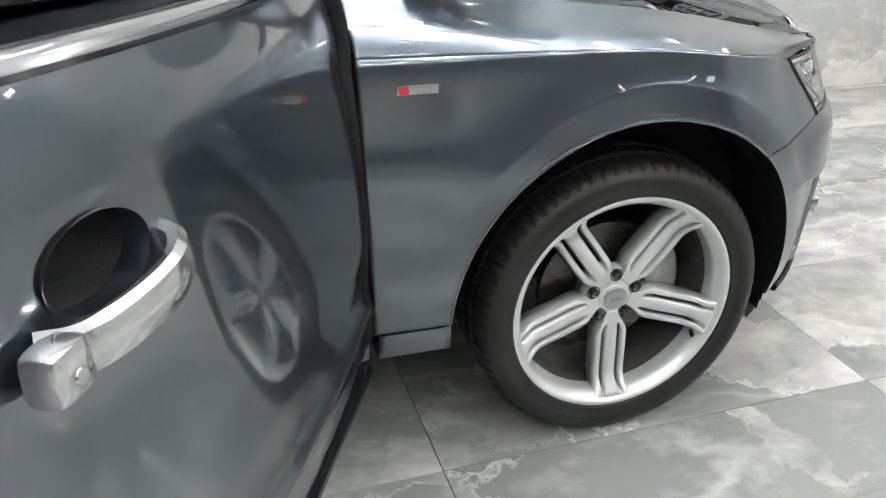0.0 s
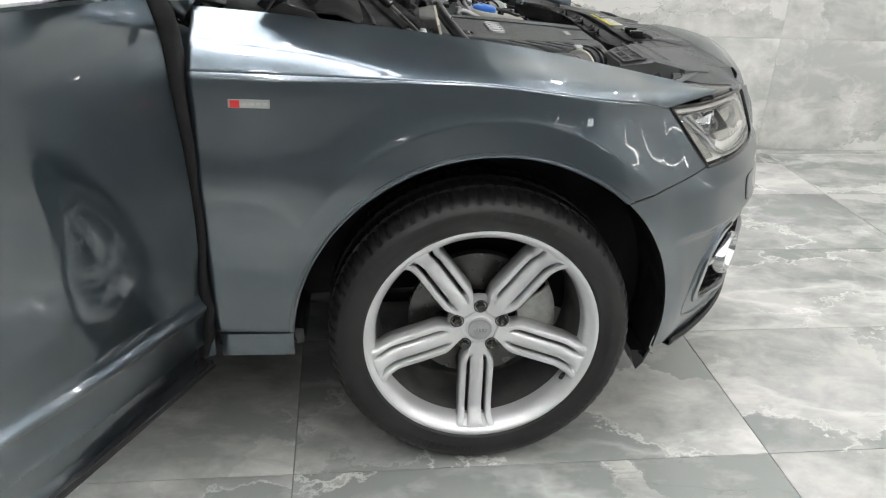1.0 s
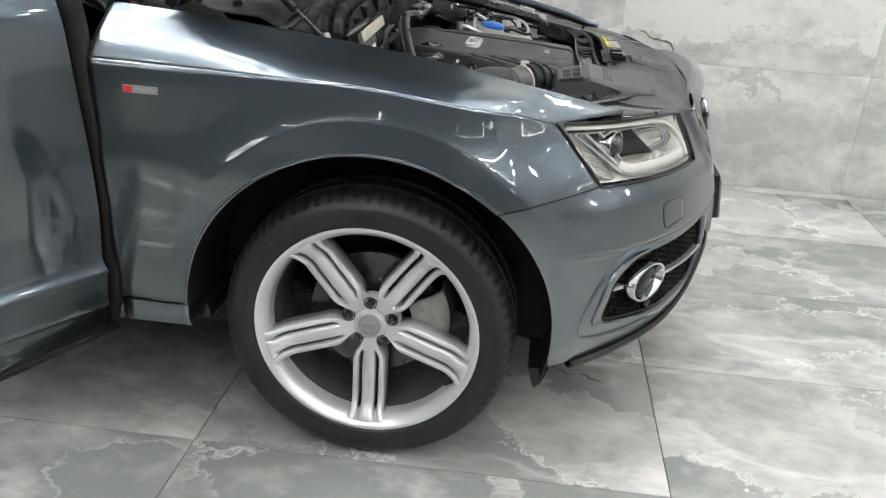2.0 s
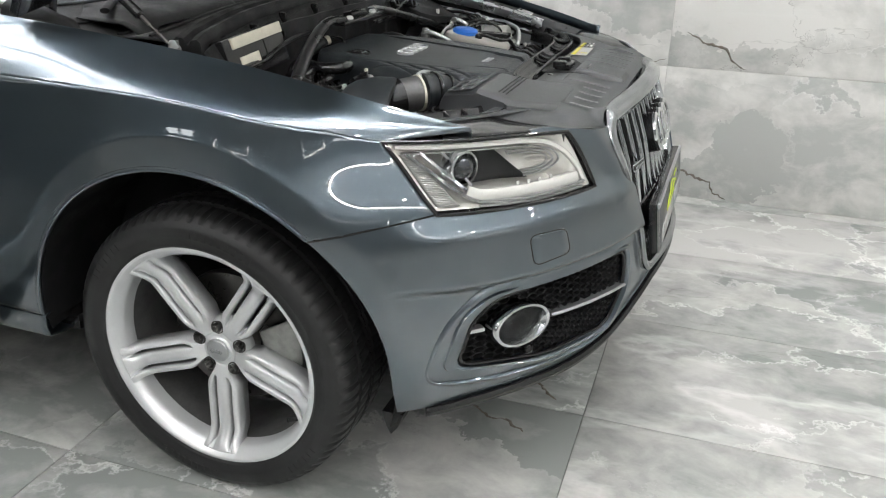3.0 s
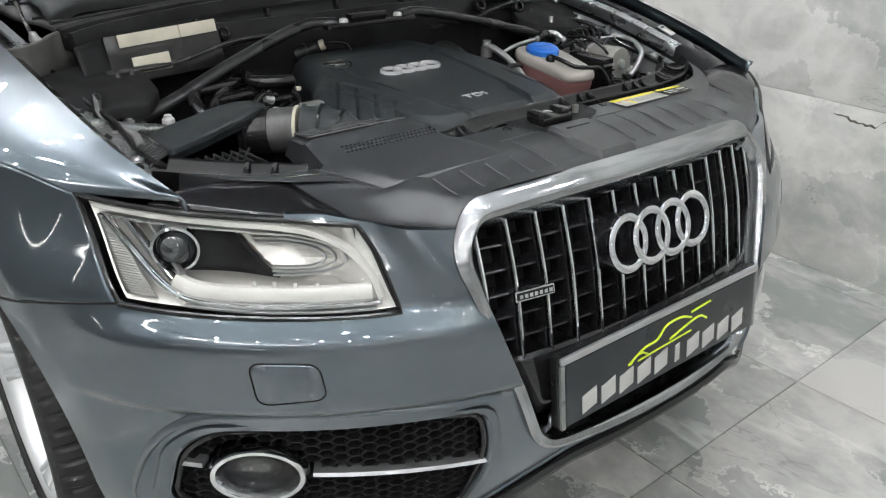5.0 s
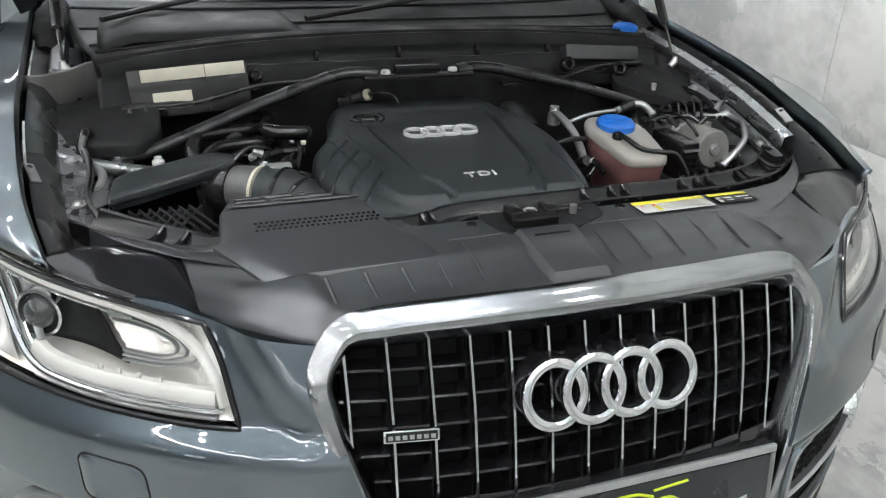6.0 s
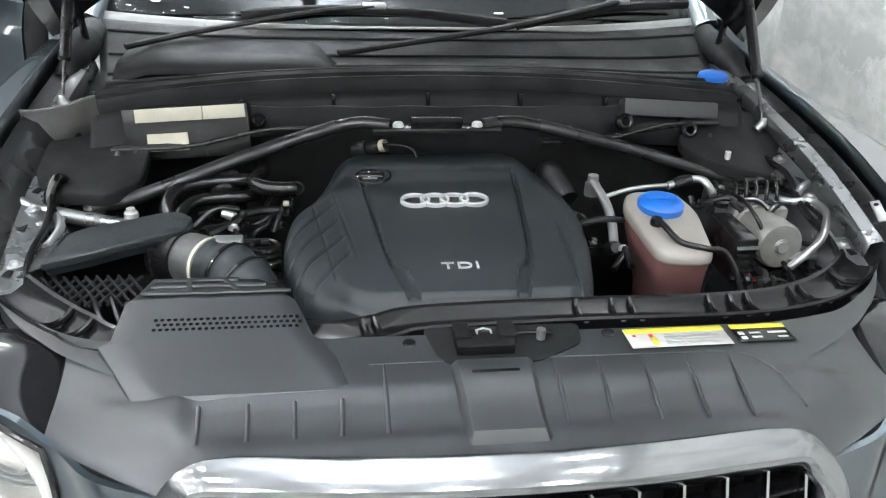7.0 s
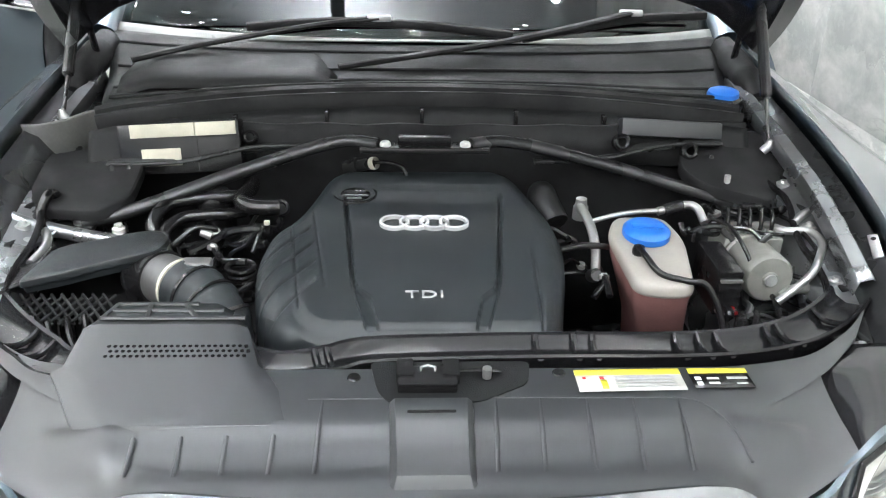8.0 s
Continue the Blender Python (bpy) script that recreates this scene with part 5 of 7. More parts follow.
# ---- cabin and rear body ----
def cabin():
    # windscreen
    def ws(u, v):
        y = lerp(-1, 1, u) * lerp(0.745, 0.60, v)
        x = lerp(-0.475, -1.22, v) - 0.145 * abs(lerp(-1, 1, u)) ** 2.2
        return (x, y, lerp(1.068, 1.575, v) + 0.05 * math.sin(v * math.pi) - 0.004 * abs(lerp(-1, 1, u)))
    part("windscreen", Geo().grid([[ws(i / 30, j / 16) for i in range(31)] for j in range(17)]), SCREEN, car, "tinted windscreen", thick=0.005)
    part("screen_border", Geo().grid([[tuple(Vector(ws(i / 30, v)) + Vector((-0.006, 0, -0.004))) for i in range(31)] for v in (0.0, 0.05)]), GLOSS, car, thick=0.002)
    # pale band laid over the glass's lower edge, wider towards both ends
    part("screen_edge", Geo().grid([[tuple(Vector(ws(lerp(0.01, 0.99, i / 60), lerp(-0.002 - 0.044 * abs(i / 30 - 1) ** 2.5, 0.004 + 0.010 * abs(i / 30 - 1) ** 2, v))) + Vector((0.004, 0, 0.004))) for i in range(61)] for v in (0, 0.3, 0.7, 1)]), STRIP_GREY, car, "pale grey band over the lower windscreen edge", thick=0.003)
    part("dashboard", Geo().grid([[(x, y, z) for y in (lerp(-0.70, 0.70, i / 16) for i in range(17))] for x, z in ((-0.60, 0.99), (-0.72, 1.035), (-0.95, 1.04), (-1.08, 1.0), (-1.10, 0.75))]), BLACK, car, thick=0.01)
    for s in (-1, 1):
        part("a_pillar", Geo().tube([(-0.60, s * 0.765, 1.05), (-0.95, s * 0.715, 1.31), (-1.36, s * 0.635, 1.575)], 0.038, 10, smooth=6), PAINT, car)
        part("roof_rail", Geo().tube([(-1.35, s * 0.60, 1.60), (-1.8, s * 0.60, 1.665), (-2.9, s * 0.585, 1.655), (-3.3, s * 0.57, 1.60)], 0.016, 8, smooth=6), SATIN, car)
    roof = curve([-3.75, -3.45, -2.9, -2.2, -1.6, -1.22], [1.40, 1.52, 1.605, 1.625, 1.61, 1.57])
    rows = [[(x, y, roof(x) - 0.045 * abs(y / 0.60) ** 2.4) for y in (lerp(-0.62, 0.62, i / 20) for i in range(21))] for x in (lerp(-1.22, -3.62, j / 24) for j in range(25))]
    part("roof", Geo().grid(rows), PAINT, car, thick=0.02)
    flank = curve([0.30, 0.36, 0.45, 0.62, 0.80, 0.95, 1.0, 1.08], [0.88, 0.90, 0.915, 0.93, 0.93, 0.915, 0.895, 0.845])

    def tail(x):
        return 1 - 0.16 * step(-3.2, -3.85, x) if x < -3.2 else 1.0

    def panel(s, xa, xb, name):
        g = Geo()
        zs = [lerp(0.30, 1.08, j / 30) for j in range(31)]
        xs = [lerp(xa, xb, i / 40) for i in range(41)]
        rows = []
        for z in zs:
            rows.append([(x, s * flank(z) * tail(x), z) for x in xs])
        a, b = Geo().grid(rows), [[(x, y - s * 0.05, z) for x, y, z in r] for r in rows]
        a.grid(b)
        for p, q in ((rows[0], b[0]), (rows[-1], b[-1])):
            a.grid([p, q])
        for k in (0, -1):
            a.grid([[r[k] for r in rows], [r[k] for r in b]])
        hole = Geo().revolve([(0, -1.2), (0.415, -1.2), (0.415, 1.2), (0, 1.2)], 64, pose(-2.80, 0, 0.372, 90))
        part_of_mesh(name, cut(a, [hole, Geo().box((-2.80, 0, 0.2), (0.83, 2.4, 0.36))]), PAINT, car)
    panel(1, -0.59, -3.70, "left_flank")
    panel(-1, -1.74, -3.70, "right_flank")
    part("door_sill", Geo().box((-1.17, -0.84, 0.355), (1.16, 0.14, 0.07), bevel=0.015), PAINT, car)
    part("b_pillar", Geo().tube([(-1.77, -0.86, 0.36), (-1.78, -0.86, 1.06), (-1.90, -0.66, 1.56)], 0.045, 10), PAINT, car)
    for s in (-1, 1):
        xs = [lerp(-1.0 if s > 0 else -1.80, -3.35, i / 24) for i in range(25)]
        rows = [[(x - 0.0, s * lerp(0.845, 0.625, v), lerp(1.08, min(roof(x) - 0.045, 1.10 + max(0.0, (-0.62 - x)) * 0.66), v)) for x in xs] for v in (0, 0.25, 0.5, 0.75, 1)]
        part("side_window", Geo().grid(rows), DARKGLASS, car, thick=0.004)
        part("rear_pillar", Geo().tube([(-3.42, s * 0.80, 1.05), (-3.48, s * 0.70, 1.35), (-3.45, s * 0.58, 1.52)], 0.06, 10), PAINT, car)
        wheel(-2.80, s)
    rows = [[(-3.70 - 0.06 * (1 - (y / 0.79) ** 2) + dx, y, z) for y in (lerp(-0.79, 0.79, i / 16) for i in range(17))] for dx, z in ((0.10, 0.33), (0, 0.45), (-0.04, 0.6), (-0.03, 0.85), (0.0, 1.06))]
    part("tailgate", Geo().grid(rows), PAINT, car, thick=0.03)
    rows = [[(-3.70 - 0.05 * (1 - (y / 0.75) ** 2) + dx, y * k, z) for y in (lerp(-0.75, 0.75, i / 16) for i in range(17))] for dx, k, z in ((0.0, 1, 1.06), (0.10, 0.9, 1.32), (0.2, 0.82, 1.48))]
    part("rear_window", Geo().grid(rows), DARKGLASS, car, thick=0.004)
    part("seat_row", Geo().box((-1.55, 0, 0.72), (0.55, 1.3, 0.5), bevel=0.08), BLACK, car, "dark seats")


door()
bonnet()
gas_strut(-1, (-0.142, -0.700, 0.990), (-0.372, -0.716, 1.200))
gas_strut(1, (-0.105, 0.695, 0.950), (-0.345, 0.716, 1.220))
cabin()


# ---- engine bay ----
def bay():
    g = Geo()
    # tub: floor, sides and bulkhead
    g.box((0.20, 0, 0.50), (0.86, 1.24, 0.02))
    part("bay_floor", g, SOOT, car)
    rows = [[(-0.13 - 0.03 * step(0.3, 0.6, abs(y)) + 0.006 * math.sin(y * 40), y, z) for y in (lerp(-0.62, 0.66, i / 40) for i in range(41))] for z in (0.5, 0.75, 0.85, 0.93, 0.985)]
    part("bulkhead", Geo().grid(rows), FELT, car, "black bulkhead", thick=0.01)
    for s in (-1, 1):
        rows = []
        for t in range(25):
            x = lerp(-0.50, 0.52, t / 24)
            ty, tz = top_y(x) - 0.012, top_z(x) - 0.028
            rows.append([(x, s * ty, tz), (x, s * (ty - 0.025), tz - 0.012), (x, s * (ty - 0.045), tz - 0.05), (x, s * (ty - 0.085), tz - 0.062 + 0.004 * math.sin(t * 2)), (x, s * (ty - 0.095), tz - 0.12), (x, s * 0.62, tz - 0.16), (x, s * 0.60, 0.52)])
        part("wing_channel", Geo().grid([r[:3] for r in rows]), SOOT, car, "dark channel under the wing edge", sharp=50)
        # a bare plate with a hole, standing on the channel's edge
        o = Matrix.Translation((0.262, s * 0.728, 0.915)) @ pose(0, 0, 0, s * 20, 12, s * -16)
        part("edge_plate", Geo().box((0, 0, 0), (0.060, 0.016, 0.003), o, bevel=0.0012), STEEL, car, "bare metal plate with a hole")
        part("plate_hole", Geo().revolve([(0.0, 0.0022), (0.0042, 0.0022), (0.0046, 0.0)], 14, o @ pose(-0.018, 0, 0)), FELT, car)
        part("inner_wing", Geo().grid([r[2:] for r in rows[:21]]), BAYPAINT, car, "grey painted inner wing panel", sharp=50)
        xs = [lerp(-0.44, -0.13 if s < 0 else 0.34, i / 20) for i in range(21)]
        part("wing_flange", Geo().grid([[(x, s * (top_y(x) - a), top_z(x) - b) for x in xs] for a, b in ((0.044, 0.034), (0.048, 0.031), (0.068, 0.036), (0.074, 0.060))]), BAYPAINT, car, "grey painted flange of the inner wing", thick=0.002)
        part("lamp_pocket", Geo().grid([r[2:] for r in rows[20:]]), FELT, car, "black pocket behind the headlight", sharp=50)
        for t in range(7):
            x = lerp(-0.26, 0.40, t / 6)
            part("wing_slot", Geo().box((x, s * (top_y(x) - 0.070), top_z(x) - 0.0835), (0.030, 0.012, 0.005), bevel=0.002), FELT, car)
        hose("wing_cable", [(x, s * (top_y(x) - 0.098 + 0.006 * math.sin(x * 31)), top_z(x) - 0.084 + 0.005 * math.sin(x * 23)) for x in (lerp(-0.15, 0.42, i / 12) for i in range(13))], 0.006, BLACK, n=8)
        # clips and bolts along the gap under the wing edge
        for t in range(6):
            x = lerp(-0.30, 0.42, t / 5)
            part("wing_bolt", Geo().revolve([(0.0, 0.008), (0.006, 0.008), (0.008, 0.003), (0.013, 0.002), (0.013, -0.006)], 12, Matrix.Translation((x, s * (top_y(x) - 0.075), top_z(x) - 0.084))), STEEL, car)
        # dark filler over the headlight
        rows = []
        for j in range(9):
            v, row = j / 8, []
            for i in range(19):
                k = i / 18
                a = Vector(lamp_at(lerp(0.34, 1.0, k), 1.0, s, -0.006)) + Vector((0, 0, 0.003))
                b = slam_at(lerp(0.30, 0.97, k), s * 0.995) - Vector((0, 0, 0.005))
                row.append(lerp(a, b, v) + Vector((0, 0, 0.007 * math.sin(math.pi * v) * (1 - k * k))))
            rows.append(row)
        part("lamp_filler", Geo().grid(rows), GLOSS, car, "gloss black filler panel over the headlight", thick=0.004)


back_x = curve([0.0, 0.55, 0.75, 0.9, 1.0], [0.535, 0.532, 0.510, 0.445, 0.375])
side_y = curve([0.0, 0.35, 0.5, 0.75, 1.0], [0.665, 0.585, 0.522, 0.512, 0.505])
panel_z = curve([0.0, 0.2, 0.45, 0.62, 0.78, 0.92, 1.0], [0.868, 0.869, 0.867, 0.859, 0.855, 0.861, 0.864])


def slam_at(u, v, off=0.0):
    """A place on the cover over the radiator: u from back to front, v from right to left."""
    y = v * side_y(u)
    a, e = abs(y), abs(v) * 0.505
    k = step(0.325, 0.375, e)                                # beside the grille it bends down to the bumper's edge
    x = lerp(back_x(abs(v)), lerp(0.750, nose(e, nose_top(e)) - 0.001, k), u)
    z = panel_z(u) + 0.006 * (1 - v * v)
    z += 0.007 * step(0.345, 0.375, a) * (1 - step(0.430, 0.470, a)) * step(0.625, 0.650, x) * (1 - step(0.690, 0.715, x))      # low pads by the lamps
    z = lerp(z, lerp(0.858, nose_top(e) + 0.001, k), step(0.62, 1.0, u) ** 1.5)
    return Vector((x, y, z + off))


def slam_xy(x, y, off=0.0):
    u = min(1, max(0, (x - 0.535) / 0.255))
    return Vector((x, y, panel_z(u) + 0.006 * (1 - (y / 0.5) ** 2) + off))


def slam_panel():
    p = group_part("radiator_cover", car, None, "matt grey plastic cover over the radiator with moulded ribs")
    rows = [[slam_at(i / 44, lerp(-1, 1, j / 120)) for j in range(121)] for i in range(45)]
    edge = [[q - Vector((0, 0, 0.012)) for q in r] for r in (rows[0], rows[-1])]
    g = Geo().grid(rows).grid([rows[0], edge[0]]).grid([rows[-1], edge[1]])
    g.grid([[r[0] for r in rows], [r[0] - Vector((0, 0, 0.03)) for r in rows]]).grid([[r[-1] for r in rows], [r[-1] - Vector((0, 0, 0.03)) for r in rows]])
    part("panel", g, GREY, p)
    # moulded ribs, and the long line that they start from
    for y in (-0.343, -0.289, -0.237, -0.183, -0.132, 0.080, 0.135, 0.193, 0.251, 0.308):
        x0, x1 = (0.658 if y < -0.15 else 0.598), 0.712
        lean = -0.19 * y - 0.05 if y > 0 else -0.18 * y * (y < -0.2)
        rows = []
        for x in (lerp(x0, x1, i / 7) for i in range(8)):      # a small step across the panel
            c = y + (x - x0) * lean
            rows.append([slam_xy(x, c - 0.0026, -0.0012), slam_xy(x, c - 0.0008, 0.0005), slam_xy(x, c + 0.0008, 0.0005), slam_xy(x, c + 0.0026, -0.0012)])
        part("rib", Geo().grid(rows), GREY, p, sharp=60)
    for a, b in ((-0.150, -0.057), (0.058, 0.311)):
        part("rib", Geo().tube([slam_xy(0.596, lerp(a, b, i / 6), -0.0008) for i in range(7)], 0.0022, 6), GREY, p)
    part("rib", Geo().tube([slam_xy(x, y, -0.0008) for x, y in ((0.596, 0.311), (0.604, 0.335), (0.628, 0.352), (0.66, 0.362), (0.70, 0.366))], 0.0022, 6, smooth=4), GREY, p)
    for x, y in ((0.524, -0.511), (0.524, 0.513), (0.554, -0.097), (0.546, 0.167)):
        part("screw", Geo().revolve([(0.0, 0.0015), (0.004, 0.002), (0.0075, 0.002), (0.0090, 0.0)], 18, Matrix.Translation(slam_xy(x, y, 0.001))), BLACK, p)
    # raised air duct with rows of small holes
    sec = [(0.378, 0.868, -0.445, -0.295), (0.388, 0.886, -0.445, -0.290), (0.462, 0.899, -0.461, -0.246), (0.470, 0.903, -0.461, -0.244), (0.478, 0.901, -0.461, -0.240), (0.536, 0.888, -0.466, -0.220), (0.546, 0.886, -0.478, -0.208), (0.590, 0.879, -0.450, -0.182), (0.640, 0.871, -0.420, -0.150), (0.652, 0.861, -0.415, -0.146)]
    rows = []
    for x, z, a, b in sec:
        rows.append([(x, a - 0.006, 0.85)] + [(x, lerp(a, b, i / 14), z - (0.006 if i in (0, 14) else 0.0)) for i in range(15)] + [(x, b + 0.012, 0.85)])
    d = part("air_duct", Geo().grid(rows), GREY, p, "raised grey air duct with a perforated strip", sharp=28)
    g = Geo()
    for r in range(3):
        for i in range(23):
            y = -0.415 + 0.0080 * i + (0.004 if r % 2 else 0)
            x = 0.509 + 0.0085 * r
            g.prism([(0.0024 * math.cos(q), 0.0026 * math.sin(q)) for q in (2 * math.pi * j / 10 for j in range(10))], -0.002, 0.0006, Matrix.Translation((x, y, 0.9012 - 0.2241 * (x - 0.478))))
    tagged(part("vent_hole", g, GLOSS, d), kind="stuff")
    wz = lambda x: 0.8905 + (x - 0.394) * 0.172
    for x, y0, y1 in ((0.398, -0.437, -0.325), (0.422, -0.440, -0.285), (0.450, -0.443, -0.250)):
        part("window_bar", Geo().tube([(x, y0, wz(x)), (x, y1, wz(x))], 0.0042, 8, flat=0.6), GREY, d)
    for y0, y1 in ((-0.437, -0.443), (-0.392, -0.382), (-0.345, -0.315)):
        part("window_bar", Geo().tube([(0.396, y0, wz(0.396)), (0.452, y1, wz(0.452))], 0.0040, 8, flat=0.6), GREY, d)
    part("duct_grid", Geo().grid([[(x, lerp(-0.436, -0.30 if x < 0.4 else -0.27, i / 6), 0.8885 + (x - 0.394) * 0.172) for i in range(7)] for x in (0.394, 0.424, 0.452)]), COVER, d, thick=0.001)
    # latch in its recess, and the cover in front of it
    l = group_part("bonnet_latch", car, None, "black bonnet latch with a bare steel catch")
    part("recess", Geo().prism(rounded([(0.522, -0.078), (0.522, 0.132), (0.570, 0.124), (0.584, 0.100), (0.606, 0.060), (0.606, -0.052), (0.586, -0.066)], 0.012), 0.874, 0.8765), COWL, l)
    part("latch_body", Geo().box((0.570, -0.004, 0.884), (0.040, 0.075, 0.016), bevel=0.004), BLACK, l)
    for y in (-0.032, 0.026):
        part("latch_block", Geo().box((0.562, y, 0.890), (0.034, 0.022, 0.018), bevel=0.003), BLACK, l)
    part("catch", Geo().tube([(0.585, -0.012, 0.887), (0.556, -0.012, 0.892), (0.552, -0.003, 0.892), (0.556, 0.006, 0.892), (0.585, 0.006, 0.887)], 0.0017, 8), STEEL, l)
    part("striker_pin", Geo().tube([(0.560, 0.072, 0.879), (0.560, 0.072, 0.893)], 0.006, 10), STEEL, l)
    part("latch_wire", Geo().tube([(0.556, 0.03, 0.886), (0.552, 0.06, 0.884), (0.552, 0.09, 0.882)], 0.0025, 6), BLACK, l)
    rows = []
    for x, z, w in ((0.606, 0.868, 0.050), (0.608, 0.884, 0.050), (0.618, 0.886, 0.050), (0.650, 0.882, 0.048), (0.656, 0.879, 0.048), (0.700, 0.873, 0.046), (0.726, 0.870, 0.046), (0.733, 0.864, 0.048), (0.742, 0.850, 0.052)):
        rows.append([(x, -w - 0.006, 0.85), (x, -w, z - 0.006), (x, -w + 0.006, z)] + [(x, lerp(-w + 0.006, w - 0.006, i / 6), z) for i in range(1, 6)] + [(x, w - 0.006, z), (x, w, z - 0.006), (x, w + 0.006, 0.85)])
    part("latch_cover", Geo().grid(rows), GREY, l, "grey hood over the latch", sharp=30)
    part("cover_slot", Geo().box((0.634, 0, 0.8840), (0.004, 0.058, 0.003), bevel=0.001), BLACK, l)
    # trough-shaped rubber seal behind the cover, clipped at intervals
    pts = [(0.335, -0.655), (0.395, -0.600), (0.455, -0.535), (0.500, -0.465), (0.480, -0.30), (0.505, -0.20), (0.490, -0.13), (0.470, -0.07), (0.462, 0.15), (0.462, 0.35), (0.450, 0.46), (0.420, 0.545), (0.370, 0.615), (0.320, 0.665)]
    line = path([(x + 0.014, y, 0.866) for x, y in pts], 8)
    s_ = part("bay_seal", Geo().sweep(line, [(-0.028, -0.035), (-0.029, 0.004), (-0.026, 0.007), (-0.022, 0.003), (-0.015, -0.012), (0.004, -0.016), (0.022, -0.008), (0.028, 0.003), (0.033, 0.005), (0.037, -0.035)]), SEAL, car, "shiny black rubber trough seal round the bay")
    for i in (13, 17, 46, 48, 64, 66, 67, 72, 74, 76, 83, 85, 94):
        if i < len(line) - 1:
            a, b = line[i], line[i + 1]
            ang = math.degrees(math.atan2((b - a).y, (b - a).x))
            part("seal_clip", Geo().tube([Matrix.Translation(a) @ pose(0, 0, 0, 0, 0, ang) @ Vector(q) for q in ((0, -0.028, 0.003), (0, -0.018, -0.004), (0, 0.0, -0.009), (0, 0.018, -0.004), (0, 0.028, 0.003))], 0.0048, 8, smooth=3), SEAL, s_)


def sticker(name, x0, x1, y0, y1, base, bars, label):
    k = group_part(name, car, None, label)
    rows = [[slam_xy(lerp(x0, x1, i / 3) + 0.035 * (y0 - lerp(y0, y1, j / 6)) * 1.0, lerp(y0, y1, j / 6), 0.0035) for j in range(7)] for i in range(4)]
    part("sheet", Geo().grid(rows), base, k, thick=0.0006)
    for n_, m_, a, b, c, d in bars:
        rows = [[slam_xy(lerp(x0, x1, lerp(a, b, i / 2)) + 0.035 * (y0 - lerp(y0, y1, lerp(c, d, j / 4))), lerp(y0, y1, lerp(c, d, j / 4)), 0.0045) for j in range(5)] for i in range(3)]
        part(n_, Geo().grid(rows), m_, k, thick=0.0004)


def engine_cover():
    e = group_part("engine_cover", car, None, "dark grey plastic engine cover with four chrome rings")
    lo = curve([-0.115, -0.098, -0.072, -0.02, 0.04, 0.10, 0.16, 0.23, 0.35, 0.40, 0.438, 0.462], [-0.06, -0.150, -0.190, -0.203, -0.218, -0.238, -0.268, -0.274, -0.258, -0.240, -0.205, -0.10])
    hi = curve([-0.115, -0.098, -0.072, -0.02, 0.05, 0.10, 0.17, 0.25, 0.31, 0.39, 0.43, 0.45, 0.462], [0.06, 0.145, 0.186, 0.203, 0.222, 0.233, 0.238, 0.230, 0.218, 0.198, 0.180, 0.14, 0.06])
    groove = curve([-0.05, 0.072, 0.195, 0.317, 0.427, 0.44], [0.150, 0.140, 0.126, 0.112, 0.087, 0.084])
    slot_in = curve([0.0, 0.30, 0.330, 0.362, 0.431], [-0.0045, -0.0045, -0.006, -0.020, -0.0165])      # the slot's inner edge, from the groove
    X0, X1 = -0.115, 0.462

    def height(x, y, a, b):
        z = 0.897 - 0.048 * (x - 0.02)
        d = min(y - a, b - y, (x - X0) * 1.2, (X1 - x) * 1.0)
        r = 0.045
        if d < r:
            z -= 0.042 * (1 - math.sqrt(max(0, 1 - (1 - d / r) ** 2)))
        g = groove(x)
        e = abs(y)
        z -= 0.0025 * step(-0.004, 0.004, g - e) * step(-0.03, 0.0, x) * (1 - step(0.430, 0.436, x))
        # a cut line down either side of the middle panel, opening into a slot at its lower end
        z -= 0.008 * step(-0.0022, 0.0012, g + 0.002 - e) * step(-0.0012, 0.0022, e - g - slot_in(x)) * step(0.0, 0.05, x) * (1 - step(0.429, 0.434, x))
        # thin outer line on the left
        z -= 0.004 * math.exp(-((y - 0.183 + 0.05 * (x - 0.1)) / 0.0026) ** 2) * step(0.2, 0.3, x) * (1 - step(0.42, 0.44, x))
        # the upper deck's edge: a soft drop round its front and its front right-hand corner
        cx, cy = max(0, x - 0.372), max(0, -y - 0.128)
        sd = math.hypot(cx, cy) - 0.055
        z -= 0.010 * step(-0.006, 0.016, sd) * step(0.33, 0.40, x)
        # right-hand shoulder: one long line, crossed by four slanting cuts
        w = -(y + 0.227 - 0.167 * (x - 0.146))
        z -= 0.0030 * math.exp(-(w / 0.0020) ** 2) * step(0.10, 0.14, x) * (1 - step(0.375, 0.39, x))
        z -= 0.0022 * math.exp(-((w + 0.042) / 0.0020) ** 2) * step(0.06, 0.12, x) * (1 - step(0.325, 0.34, x))
        if w > -0.04:
            u = (x - 1.25 * w - 0.182) / 0.055
            k = round(u)
            if 0 <= k <= 3:
                q = (u - k) * 0.055 * 0.62
                z -= 0.0055 * (math.exp(-(q / 0.0026) ** 2) + 0.35 * step(-0.022, 0.0, q) * (q < 0)) * step(-0.036, -0.028, w)
        return z
    rows = []
    nx, ny = 300, 250
    for i in range(nx + 1):
        x = lerp(X0, X1, i / nx)
        a, b = lo(x), hi(x)
        row = [(x, a - 0.004, 0.76)]
        for j in range(ny + 1):
            t = 0.5 - 0.5 * math.cos(math.pi * j / ny)
            t = lerp(j / ny, t, 0.35)
            y = lerp(a, b, t)
            row.append((x, y, height(x, y, a, b)))
        row.append((x, b + 0.004, 0.76))
        rows.append(row)
    g = Geo().grid(rows)
    g.grid([rows[0], [(x - 0.004, y, 0.76) for x, y, z in rows[0]]]).grid([rows[-1], [(x + 0.006, y, 0.76) for x, y, z in rows[-1]]])
